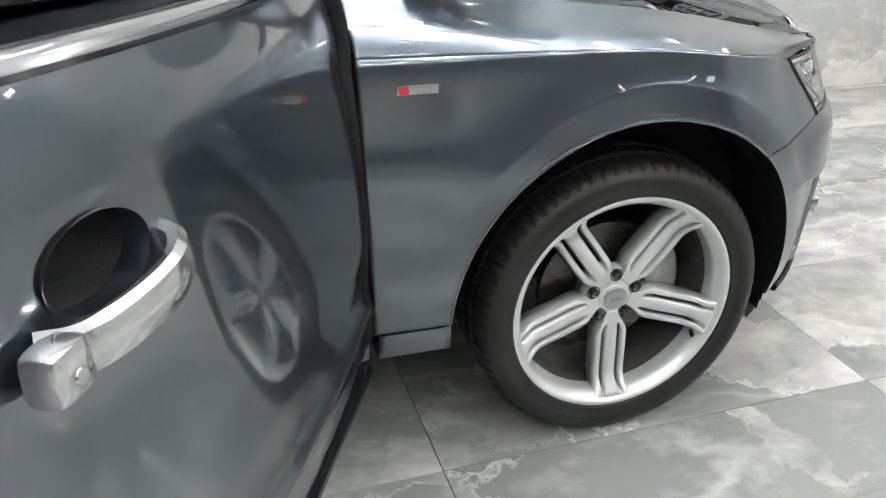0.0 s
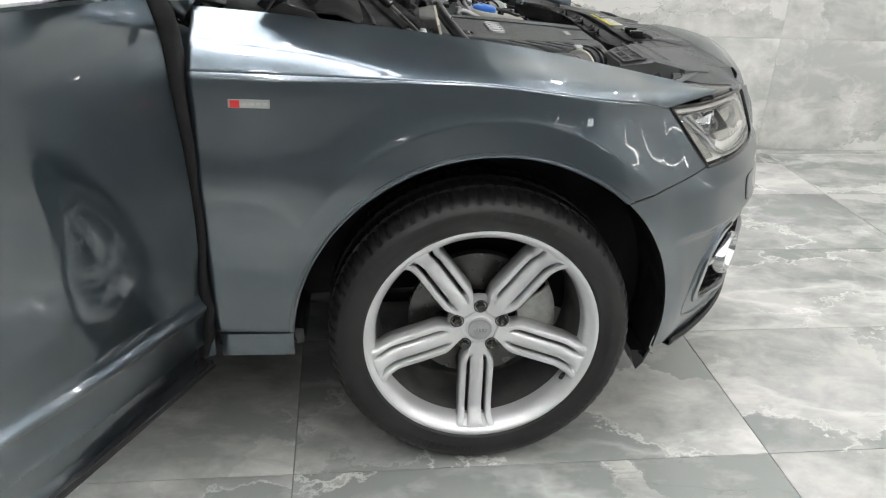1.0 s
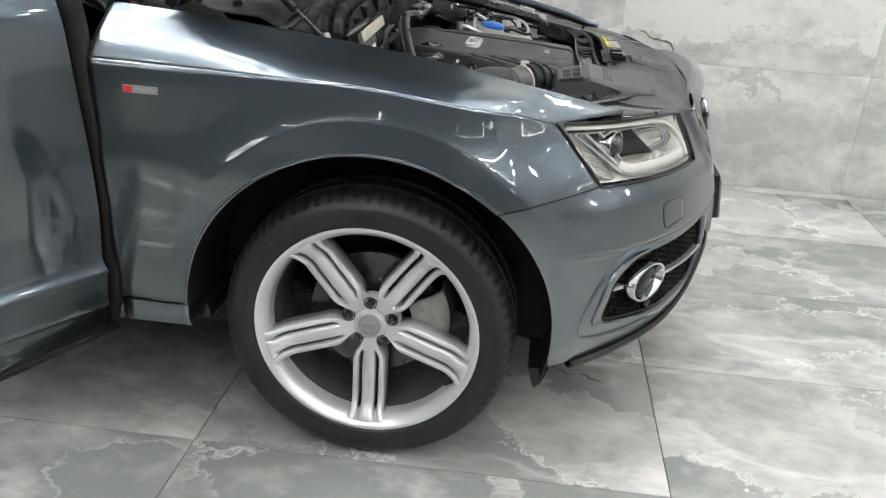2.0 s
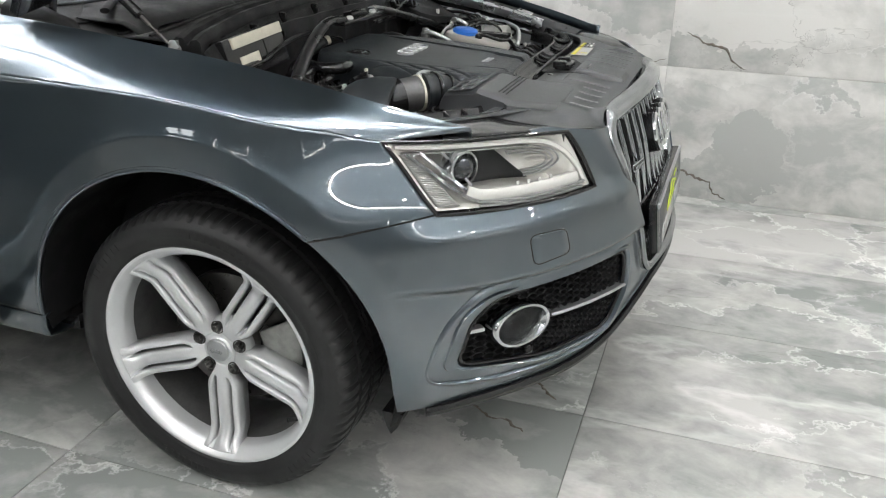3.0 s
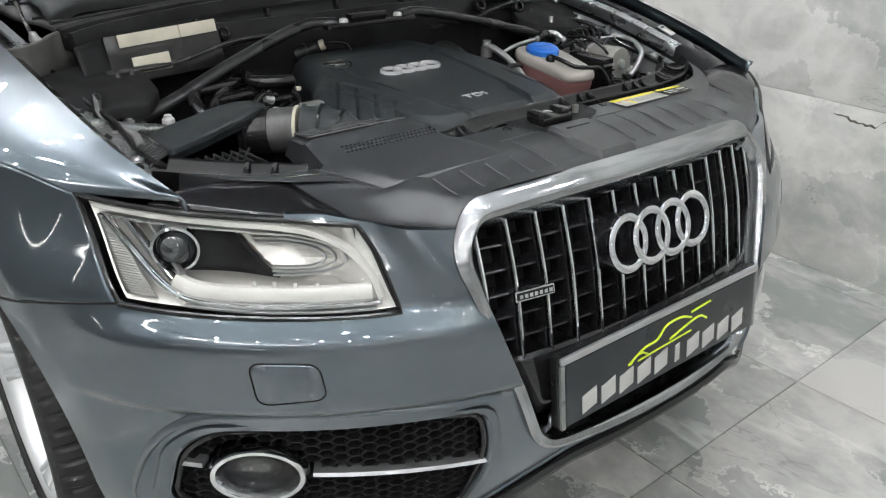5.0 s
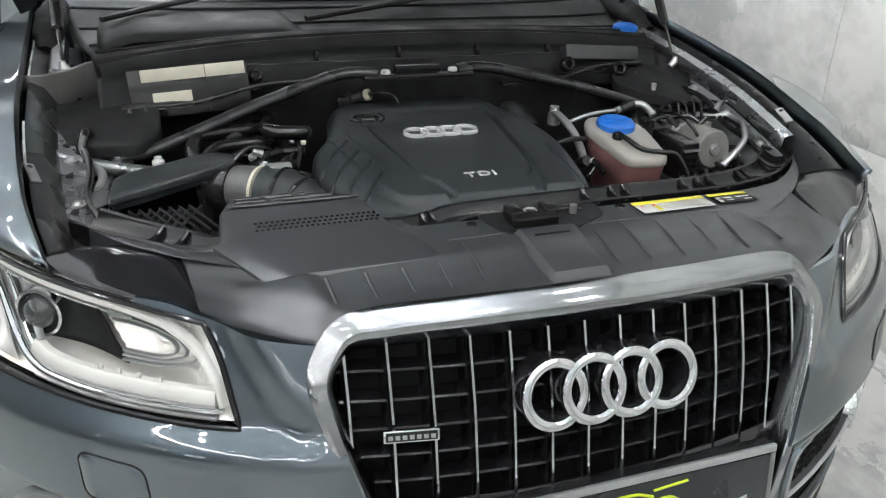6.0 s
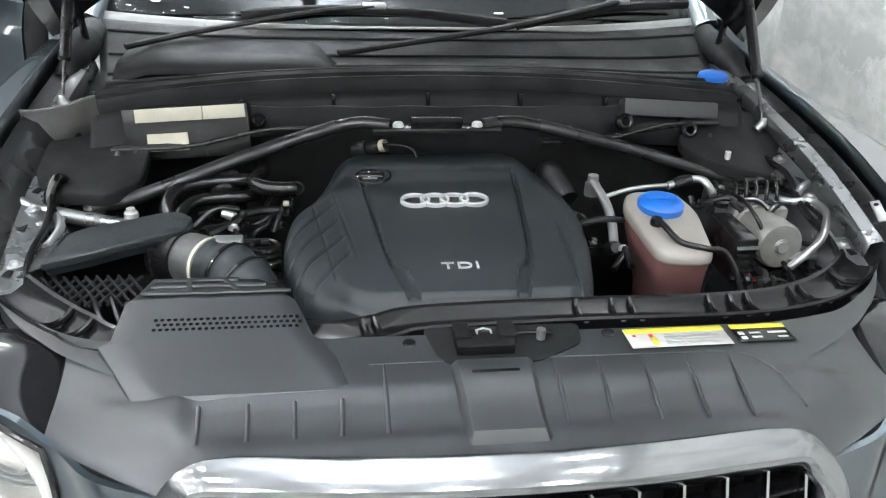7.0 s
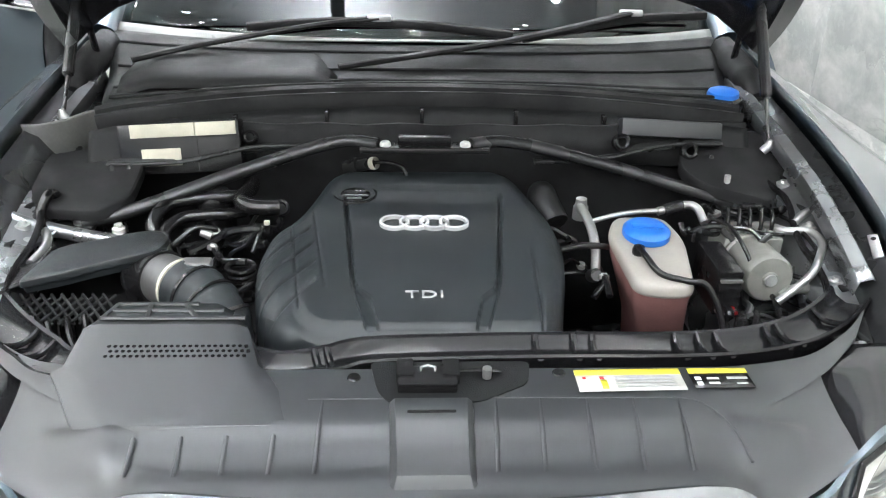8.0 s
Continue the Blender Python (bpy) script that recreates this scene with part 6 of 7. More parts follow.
    part("cover_shell", g, COVER, e, sharp=60)
    # lower front apron of the cover
    rows = [[(x + dx, y, z) for x, y in ((0.427, -0.235), (0.460, -0.18), (0.470, -0.06), (0.467, 0.06), (0.455, 0.14), (0.415, 0.19))] for dx, z in ((-0.04, 0.860), (-0.018, 0.842), (-0.012, 0.82), (-0.012, 0.76))]
    part("apron", Geo().grid(rows), COVER, e, thick=0.004)
    z_at = lambda x, y: height(x, y, lo(x), hi(x))
    # oil filler cap
    m = Matrix.Translation((0.010, -0.127, z_at(0.010, -0.127) - 0.002))
    o = part("oil_cap", Geo().revolve([(0.0, 0.006), (0.022, 0.006), (0.028, 0.004), (0.030, -0.002), (0.036, -0.003), (0.038, 0.004), (0.041, 0.004), (0.043, -0.004)], 32, m), GLOSS, e, "black oil filler cap")
    part("cap_grip", Geo().box((0, 0, 0.007), (0.010, 0.040, 0.006), m, bevel=0.003), GLOSS, o)
    part("cap_mark", Geo().box((0.026, 0.0, 0.006), (0.003, 0.026, 0.002), m), STEEL, o)
    # four rings and the engine's letters
    for k in range(4):
        y = -0.052 + 0.0345 * k
        line = [Vector((0.128 + 0.0215 * math.sin(q), y + 0.0235 * math.cos(q), 0)) for q in (2 * math.pi * j / 36 for j in range(36))]
        line = [Vector((p.x, p.y, z_at(0.128, 0) - 0.048 * (p.x - 0.128) + 0.003)) for p in line]
        part("ring", Geo().sweep(line, [(-0.0029, -0.004), (-0.0029, 0.003), (-0.0016, 0.0042), (0.0016, 0.0042), (0.0029, 0.003), (0.0029, -0.004)], closed=True), EMBLEM, e)
    mt = Matrix(((0, -1, 0, 0.355), (1, 0, 0, -0.003), (0, 0.048, 1, z_at(0.352, 0) + 0.002), (0, 0, 0, 1)))
    me = lettering("TDI", 0.026, 0.0012, mt @ Matrix.Diagonal((1.35, 1, 1, 1)))
    part_of_mesh("letters", me, EMBLEM, e, "raised silver letters TDI")


def hose(name, pts, r, material, label="", smooth=8, parent=None, flat=1.0, n=12):
    return part(name, Geo().tube(pts, r, n, smooth=smooth, flat=flat), material, parent or car, label)


def air_filter():
    a = group_part("air_filter_box", car, None, "black air filter box with a smooth lid")
    lid = rounded([(0.310, -0.622), (0.184, -0.618), (0.170, -0.590), (0.166, -0.530), (0.158, -0.478), (0.168, -0.440), (0.210, -0.414), (0.262, -0.420), (0.276, -0.470), (0.288, -0.520), (0.302, -0.560)], 0.012, 5)
    c = Vector((0.205, -0.53))
    lid_z = lambda x, y: 0.869 + 0.08 * (x - 0.183) + 0.17 * (y + 0.612)      # rising towards the hose
    rows = []
    for f, z in ((0.0, 0.003), (0.4, 0.003), (0.8, 0.002), (0.965, 0.0), (0.99, -0.002), (1.0, -0.006), (1.0, -0.012), (0.97, -0.014), (0.95, -0.024)):
        rows.append([(c.x + (x - c.x) * f, c.y + (y - c.y) * f, z + lid_z(c.x + (x - c.x) * f, c.y + (y - c.y) * f)) for x, y in lid])
    part("lid", Geo().grid(rows, wrap_u=True), COVER, a, "smooth grey lid")
    part("box", Geo().grid([[(c.x + (x - c.x) * f, c.y + (y - c.y) * f, z) for x, y in lid] for f, z in ((0.93, 0.835), (0.97, 0.80), (0.95, 0.795), (0.95, 0.66))], wrap_u=True), FELT, a)
    # slotted edge strip beside the lid
    for i in range(12):
        x = lerp(0.176, 0.292, i / 11)
        part("slot_bar", Geo().tube([(x, -0.621, 0.866), (x + 0.004, -0.645, 0.858), (x + 0.012, -0.672, 0.842)], 0.0030, 6), SOOT, a)
    for k in (0.0, 0.5, 1.0):
        part("slot_rail", Geo().tube([(0.172 + 0.010 * k, -0.621 - 0.051 * k, 0.867 - 0.024 * k), (0.296 + 0.012 * k, -0.621 - 0.051 * k, 0.867 - 0.024 * k)], 0.0036, 6), SOOT, a)
    # lattice below its front edge
    for i in range(9):
        y = lerp(-0.625, -0.50, i / 8)
        part("lattice_bar", Geo().tube([(0.300, y, 0.850), (0.345, y + 0.045, 0.822)], 0.0026, 6), FELT, a)
        part("lattice_bar", Geo().tube([(0.300, y + 0.02, 0.848), (0.345, y - 0.025, 0.824)], 0.0026, 6), FELT, a)
    for i in range(7):
        part("grid_bar", Geo().tube([(0.29, -0.63 + 0.024 * i, 0.815), (0.35, -0.60 + 0.022 * i, 0.79)], 0.003, 6), BLACK, a)
    part("clip", Geo().box((0.268, -0.468, 0.845), (0.012, 0.018, 0.07), pose(0, 0, 0), bevel=0.003), GLOSS, a)
    # collar, clamp and the ribbed hose to the engine
    h = group_part("intake_hose", car, None, "ribbed black intake hose with a pale clamp")
    core = path([(0.210, -0.478, 0.848), (0.262, -0.420, 0.858), (0.304, -0.372, 0.864), (0.338, -0.332, 0.858), (0.366, -0.306, 0.83), (0.380, -0.298, 0.74)], 10)
    part("collar", Geo().tube(core[4:12], 0.045, 24), BLACK, h)
    part("sensor_body", Geo().tube(core[8:19], 0.041, 24), BARREL, h, "dusty grey air flow sensor body")
    part("clamp", Geo().tube(core[18:20], 0.0435, 28), CREAM, h, "pale worm-drive clamp")
    rr = [0.043 + (0.0035 if (i // 2) % 3 == 0 else 0) for i in range(len(core) - 20)]
    part("ribbed_pipe", Geo().tube(core[20:], rr, 24), COVER, h, sharp=60)
    for i in (25, 31, 37, 43):
        part("hoop", Geo().tube(core[i:i + 2], 0.0485, 24), GLOSS, h)
    part("sensor_plug", Geo().box((0.300, -0.350, 0.903), (0.022, 0.045, 0.014), pose(0, 0, 0), bevel=0.004), STEEL, h)


def strut_brace():
    k = group_part("strut_brace", car, None, "black strut brace across the bay with two bright bolts")
    part("centre_plate", Geo().box((-0.042, 0.003, 0.968), (0.040, 0.245, 0.012), bevel=0.004), BLACK, k)
    part("centre_bar", Geo().box((-0.052, 0.003, 0.981), (0.028, 0.10, 0.016), bevel=0.005), SEAL, k)
    for pts in (((-0.045, -0.085, 0.974), (-0.060, -0.165, 0.972), (-0.02, -0.34, 0.928), (0.045, -0.53, 0.876), (0.074, -0.61, 0.866)),
                ((-0.045, 0.090, 0.974), (-0.066, 0.170, 0.972), (-0.055, 0.34, 0.935), (-0.03, 0.52, 0.888), (-0.012, 0.60, 0.868))):
        part("brace_bar", Geo().tube(pts, 0.0165, 14, smooth=8, flat=0.75), SOOT, k, sharp=60)
        a = pts[-1]
        part("brace_foot", Geo().box((a[0] + 0.004, a[1] - 0.01 * math.copysign(1, -a[1]), a[2] - 0.006), (0.035, 0.07, 0.010), bevel=0.004), SOOT, k)
        part("foot_bolt", Geo().revolve([(0.0, 0.010), (0.007, 0.010), (0.008, 0.003), (0.013, 0.002), (0.013, -0.002)], 12, Matrix.Translation((a[0] + 0.002, a[1], a[2] + 0.002))), STEEL, k)
    for y in (-0.071, 0.079):
        part("bolt", Geo().revolve([(0.0, 0.007), (0.0075, 0.007), (0.010, 0.004), (0.0105, -0.001)], 20, Matrix.Translation((-0.033, y, 0.9765))), WHITE, k, "bright bolt head")


def coolant_tank():
    k = group_part("coolant_tank", car, Matrix.Translation((-0.012, -0.001, 0.005)), "milky plastic coolant tank with a blue cap, coolant showing pink")
    def slab(f, z, inset=0.0):
        """The tank's tapering outline, shrunk by f about its middle, its top sloping down ahead."""
        q = [(0.108, 0.340), (0.155, 0.322), (0.300, 0.338), (0.312, 0.385), (0.308, 0.434), (0.180, 0.452), (0.108, 0.432)]
        o = [(0.205 + (a - 0.205) * f, 0.387 + (b - 0.387) * f) for a, b in rounded(q, 0.024, 6)]
        return [(a, b, z - 0.17 * (a - 0.12)) for a, b in o]
    up = [slab(0.0, 0.886), slab(0.5, 0.8865), slab(0.90, 0.886), slab(0.95, 0.884), slab(0.985, 0.880), slab(0.998, 0.876), slab(1.005, 0.871), slab(1.0, 0.866), slab(0.975, 0.864)]
    part("tank", Geo().grid(up, wrap_u=True), TANK, k, "milky white plastic upper tank", sharp=60)
    low = [slab(0.975, 0.8645), slab(0.94, 0.845), [(a - 0.014, b + 0.012, z) for a, b, z in slab(0.86, 0.80)], [(a - 0.036, b + 0.032, z) for a, b, z in slab(0.75, 0.72)], [(a - 0.048, b + 0.042, z) for a, b, z in slab(0.72, 0.62)]]
    part("lower_tank", Geo().grid(low, wrap_u=True), PINK, k, "pinkish lower tank full of coolant", sharp=60)
    m = Matrix.Translation((0.166, 0.386, 0.880)) @ pose(0, 0, 0, 0, 5, 0) @ Matrix.Diagonal((0.92, 0.92, 0.9, 1))
    c = part("cap", Geo().revolve([(0.0, 0.0165), (0.030, 0.0165), (0.0345, 0.0155), (0.040, 0.013), (0.0445, 0.008), (0.045, -0.004), (0.0, -0.004)], 40, m), BLUE, k, "round blue filler cap")
    part("cap_grip", Geo().box((0, 0, 0.0165), (0.014, 0.060, 0.004), m, bevel=0.0018), BLUE, c)
    part("nipple", Geo().revolve([(0.0, 0.012), (0.009, 0.012), (0.011, 0.006), (0.011, -0.006)], 16, Matrix.Translation((0.220, 0.360, 0.870))), BLACK, k)
    hose("overflow_hose", [(0.220, 0.360, 0.880), (0.248, 0.366, 0.876), (0.282, 0.382, 0.864), (0.296, 0.42, 0.858), (0.300, 0.455, 0.850), (0.325, 0.478, 0.80), (0.36, 0.482, 0.74)], 0.0055, BLACK, parent=k)


def brake_unit():
    k = group_part("brake_unit", car, None, "cast aluminium brake hydraulic unit with a pump motor and pipes")
    part("valve_block", Geo().box((0.120, 0.578, 0.838), (0.075, 0.105, 0.075), bevel=0.004), CAST, k)
    m = Matrix.Translation((0.156, 0.570, 0.838)) @ pose(0, 0, 0, 0, 85, 2)
    part("pump_motor", Geo().revolve([(0.0, 0.098), (0.012, 0.098), (0.014, 0.095), (0.038, 0.094), (0.042, 0.088), (0.043, 0.01), (0.047, 0.008), (0.047, 0.0), (0.0, 0.0)], 36, m), MOTOR, k, "round grey pump motor")
    part("motor_nub", Geo().revolve([(0.0, 0.101), (0.010, 0.101), (0.011, 0.097)], 20, m), STEEL, k)
    part("control_box", Geo().box((0.215, 0.497, 0.832), (0.115, 0.042, 0.082), pose(0, 0, 0), bevel=0.005), BLACK, k)
    for i in range(5):
        part("box_fin", Geo().box((0.277, 0.497, 0.802 + 0.014 * i), (0.006, 0.036, 0.004)), STEEL if i in (0, 4) else GLOSS, k)
    part("red_tab", Geo().box((0.279, 0.503, 0.806), (0.005, 0.012, 0.010)), RED, k)
    for i in range(5):
        y = 0.535 + 0.020 * i
        pts = [(0.135, y, 0.872), (0.134, y, 0.896), (0.118, y + 0.004, 0.908 + 0.004 * (i % 2)), (0.095, y + 0.012, 0.905), (0.070, y + 0.03, 0.895), (0.045, 0.63 + 0.012 * i, 0.880)]
        hose("brake_pipe", pts, 0.0036, BLACK, parent=k)
        part("pipe_nut", Geo().revolve([(0.006, 0.012), (0.007, 0.0)], 6, Matrix.Translation((0.135, y, 0.872))), STEEL, k)
    hose("brake_pipe", [(0.215, 0.61, 0.84), (0.25, 0.64, 0.85), (0.22, 0.665, 0.875), (0.12, 0.665, 0.885), (0.07, 0.66, 0.88)], 0.004, BLACK, parent=k)
    hose("brake_pipe", [(0.235, 0.545, 0.865), (0.215, 0.535, 0.888), (0.17, 0.525, 0.905), (0.12, 0.505, 0.90)], 0.0036, BLACK, parent=k)
    hose("coolant_pipe", [(0.110, 0.615, 0.882), (0.141, 0.639, 0.884), (0.147, 0.676, 0.886), (0.185, 0.684, 0.883), (0.226, 0.662, 0.878), (0.262, 0.636, 0.866), (0.276, 0.604, 0.842), (0.278, 0.580, 0.820)], 0.0068, STEEL, "bent bare aluminium pipe", parent=k)
    hose("coolant_pipe", [(0.235, 0.665, 0.82), (0.25, 0.62, 0.828), (0.265, 0.59, 0.82)], 0.009, CAST, parent=k)
    hose("coolant_pipe", [(0.122, 0.660, 0.890), (0.104, 0.682, 0.898), (0.090, 0.705, 0.898), (0.098, 0.722, 0.890), (0.125, 0.722, 0.870)], 0.0075, STEEL, parent=k)
    part("bracket", Geo().box((0.18, 0.60, 0.78), (0.16, 0.16, 0.02), bevel=0.004), SOOT, k)


def plumbing():
    # beside the engine cover, to its right
    hose("water_hose", [(0.115, -0.470, 0.84), (0.085, -0.480, 0.872), (0.035, -0.465, 0.884), (0.010, -0.425, 0.884), (0.000, -0.365, 0.884), (-0.02, -0.335, 0.88)], 0.0125, BLACK, "black rubber water hose")
    hose("water_hose", [(0.135, -0.445, 0.83), (0.110, -0.455, 0.862), (0.070, -0.435, 0.872), (0.055, -0.395, 0.872), (0.050, -0.355, 0.872), (0.03, -0.33, 0.868)], 0.011, BLACK)
    hose("water_hose", [(-0.065, -0.345, 0.86), (-0.06, -0.33, 0.890), (-0.02, -0.325, 0.893), (0.025, -0.335, 0.892), (0.055, -0.320, 0.892), (0.062, -0.290, 0.890), (0.055, -0.262, 0.888)], 0.0145, BLACK, "black moulded hose")
    part("hose_flange", Geo().revolve([(0.0, -0.004), (0.008, -0.004), (0.010, 0.003), (0.014, 0.003), (0.015, 0.0), (0.015, -0.01), (0.0, -0.01)], 18, Matrix.Translation((0.046, -0.260, 0.884)) @ pose(0, 0, 0, 0, 50, 0)), FELT, car)
    part("fuel_filter", Geo().revolve([(0.0, 0.03), (0.030, 0.028), (0.036, 0.015), (0.038, -0.05)], 24, Matrix.Translation((-0.015, -0.395, 0.862))), BLACK, car)
    for i in range(4):
        part("coil_hose", Geo().tube([(0.215 + 0.022 * math.cos(q), -0.305 + 0.022 * math.sin(q), 0.822 + 0.010 * i + 0.0) for q in (2 * math.pi * j / 18 for j in range(18))], 0.0045, 7, closed=True), BLACK, car)
    hose("wiring", [(0.16, -0.295, 0.85), (0.13, -0.285, 0.872), (0.10, -0.282, 0.875)], 0.004, BLACK)
    part("pale_plug", Geo().box((0.112, -0.275, 0.884), (0.008, 0.010, 0.008), bevel=0.002), CREAM, car)
    part("sensor", Geo().revolve([(0.0, 0.018), (0.006, 0.018), (0.008, 0.0)], 12, Matrix.Translation((0.165, -0.36, 0.885)) @ pose(0, 0, 0, 70)), STEEL, car)
    hose("wiring", [(0.185, -0.42, 0.875), (0.165, -0.385, 0.898), (0.155, -0.35, 0.892)], 0.005, BLACK)
    part("bay_block", Geo().box((0.14, -0.325, 0.74), (0.18, 0.10, 0.10), bevel=0.03), BLACK, car)
    part("bay_block", Geo().box((0.30, -0.28, 0.74), (0.22, 0.10, 0.12), bevel=0.02), SOOT, car)
    part("engine_block", Geo().box((0.19, -0.01, 0.68), (0.56, 0.44, 0.18), bevel=0.03), SOOT, car)
    # radiator hose and pipes towards the coolant tank
    hose("radiator_hose", [(0.40, 0.215, 0.80), (0.425, 0.27, 0.795), (0.40, 0.33, 0.77), (0.34, 0.36, 0.70)], 0.042, BLACK, "thick black radiator hose")
    hose("aluminium_pipe", [(0.050, 0.286, 0.888), (0.072, 0.289, 0.892), (0.112, 0.298, 0.876), (0.150, 0.300, 0.856), (0.193, 0.294, 0.832)], 0.0085, STEEL, "bare aluminium pipe")
    hose("aluminium_pipe", [(0.100, 0.300, 0.882), (0.095, 0.345, 0.893), (0.090, 0.39, 0.897), (0.090, 0.43, 0.899)], 0.0045, STEEL)
    hose("aluminium_pipe", [(0.092, 0.42, 0.898), (0.086, 0.452, 0.905), (0.084, 0.480, 0.908), (0.096, 0.493, 0.904), (0.122, 0.498, 0.890)], 0.0075, STEEL)
    hose("rubber_sleeve", [(0.091, 0.432, 0.900), (0.087, 0.450, 0.905), (0.085, 0.466, 0.907)], 0.011, BLACK)
    part("pipe_valve", Geo().revolve([(0.0, 0.03), (0.010, 0.03), (0.011, 0.015), (0.014, 0.014), (0.014, -0.01)], 14, Matrix.Translation((0.052, 0.290, 0.876))), STEEL, car)
    part("pipe_union", Geo().revolve([(0.0, 0.016), (0.010, 0.016), (0.012, 0.0), (0.012, -0.02)], 14, Matrix.Translation((0.195, 0.293, 0.824)) @ pose(0, 0, 0, 0, 60, 0)), SOOT, car)
    part("turbo_pipe", Geo().tube([(-0.09, 0.24, 0.84), (-0.06, 0.235, 0.865), (-0.02, 0.235, 0.865), (0.02, 0.25, 0.84)], 0.028, 14, smooth=6), SOOT, car)
    hose("wiring", [(0.17, 0.235, 0.86), (0.165, 0.275, 0.866), (0.155, 0.31, 0.86), (0.14, 0.325, 0.85)], 0.006, BLACK)
    part("vacuum_valve", Geo().revolve([(0.0, 0.03), (0.012, 0.03), (0.012, 0.0), (0.018, 0.0), (0.018, -0.03)], 14, Matrix.Translation((-0.110, -0.125, 0.905)) @ pose(0, 0, 0, 0, 70, 60)), SOOT, car)
    part("white_collar", Geo().revolve([(0.012, 0.006), (0.013, 0.0), (0.012, -0.006)], 14, Matrix.Translation((-0.093, -0.096, 0.917)) @ pose(0, 0, 0, 0, 70, 60)), CREAM, car)
    hose("wiring", [(-0.095, -0.10, 0.917), (-0.085, -0.07, 0.922), (-0.078, -0.04, 0.915), (-0.070, -0.03, 0.895)], 0.004, BLACK)
    # odd hoses and cables low down at both ends
    rnd = random.Random(4)
    for i in range(7):
        y = -0.62 + 0.025 * i
        hose("cable", [(0.33 + rnd.uniform(0, 0.05), y, 0.83), (0.40, y + 0.03, 0.825 - 0.01 * (i % 3)), (0.44, y + 0.07, 0.80)], 0.0045, BLACK, n=7)
    for i in range(8):
        y = 0.50 + 0.022 * i
        hose("cable", [(0.26 + rnd.uniform(0, 0.04), y, 0.79), (0.33, y - 0.02, 0.80 + 0.012 * (i % 3)), (0.40, y - 0.06, 0.78)], rnd.choice((0.005, 0.007, 0.011)), BLACK, n=7)
    part("fan_shroud", Geo().box((0.47, 0.0, 0.70), (0.04, 1.0, 0.26), bevel=0.01), BLACK, car)
    part("belt_pulley", Geo().revolve([(0.0, 0.02), (0.03, 0.02), (0.055, 0.012), (0.06, 0.02), (0.063, 0.0)], 28, Matrix.Translation((0.33, 0.53, 0.76)) @ pose(0, 0, 0, 0, 70, 0)), SOOT, car)
    # right inner wing: earthing strap, pipe and pale rail
    hose("water_hose", [(0.045, -0.652, 0.900), (0.060, -0.658, 0.916), (0.078, -0.662, 0.914), (0.098, -0.668, 0.892), (0.130, -0.652, 0.868), (0.165, -0.625, 0.845)], 0.0095, BLACK)
    hose("painted_rail", [(0.100, -0.745, 0.904), (0.113, -0.696, 0.886), (0.106, -0.62, 0.860), (0.098, -0.530, 0.838)], 0.0125, BAYPAINT, "grey painted rail")
    part("white_nut", Geo().revolve([(0.0, 0.009), (0.007, 0.009), (0.008, 0.004), (0.012, 0.001), (0.012, -0.008)], 10, Matrix.Translation((0.086, -0.542, 0.860))), WHITE, car)
    part("pin", Geo().revolve([(0.0, 0.03), (0.006, 0.029), (0.006, 0.01), (0.0085, 0.009), (0.0085, -0.01)], 12, Matrix.Translation((-0.018, 0.585, 0.896))), WHITE, car)


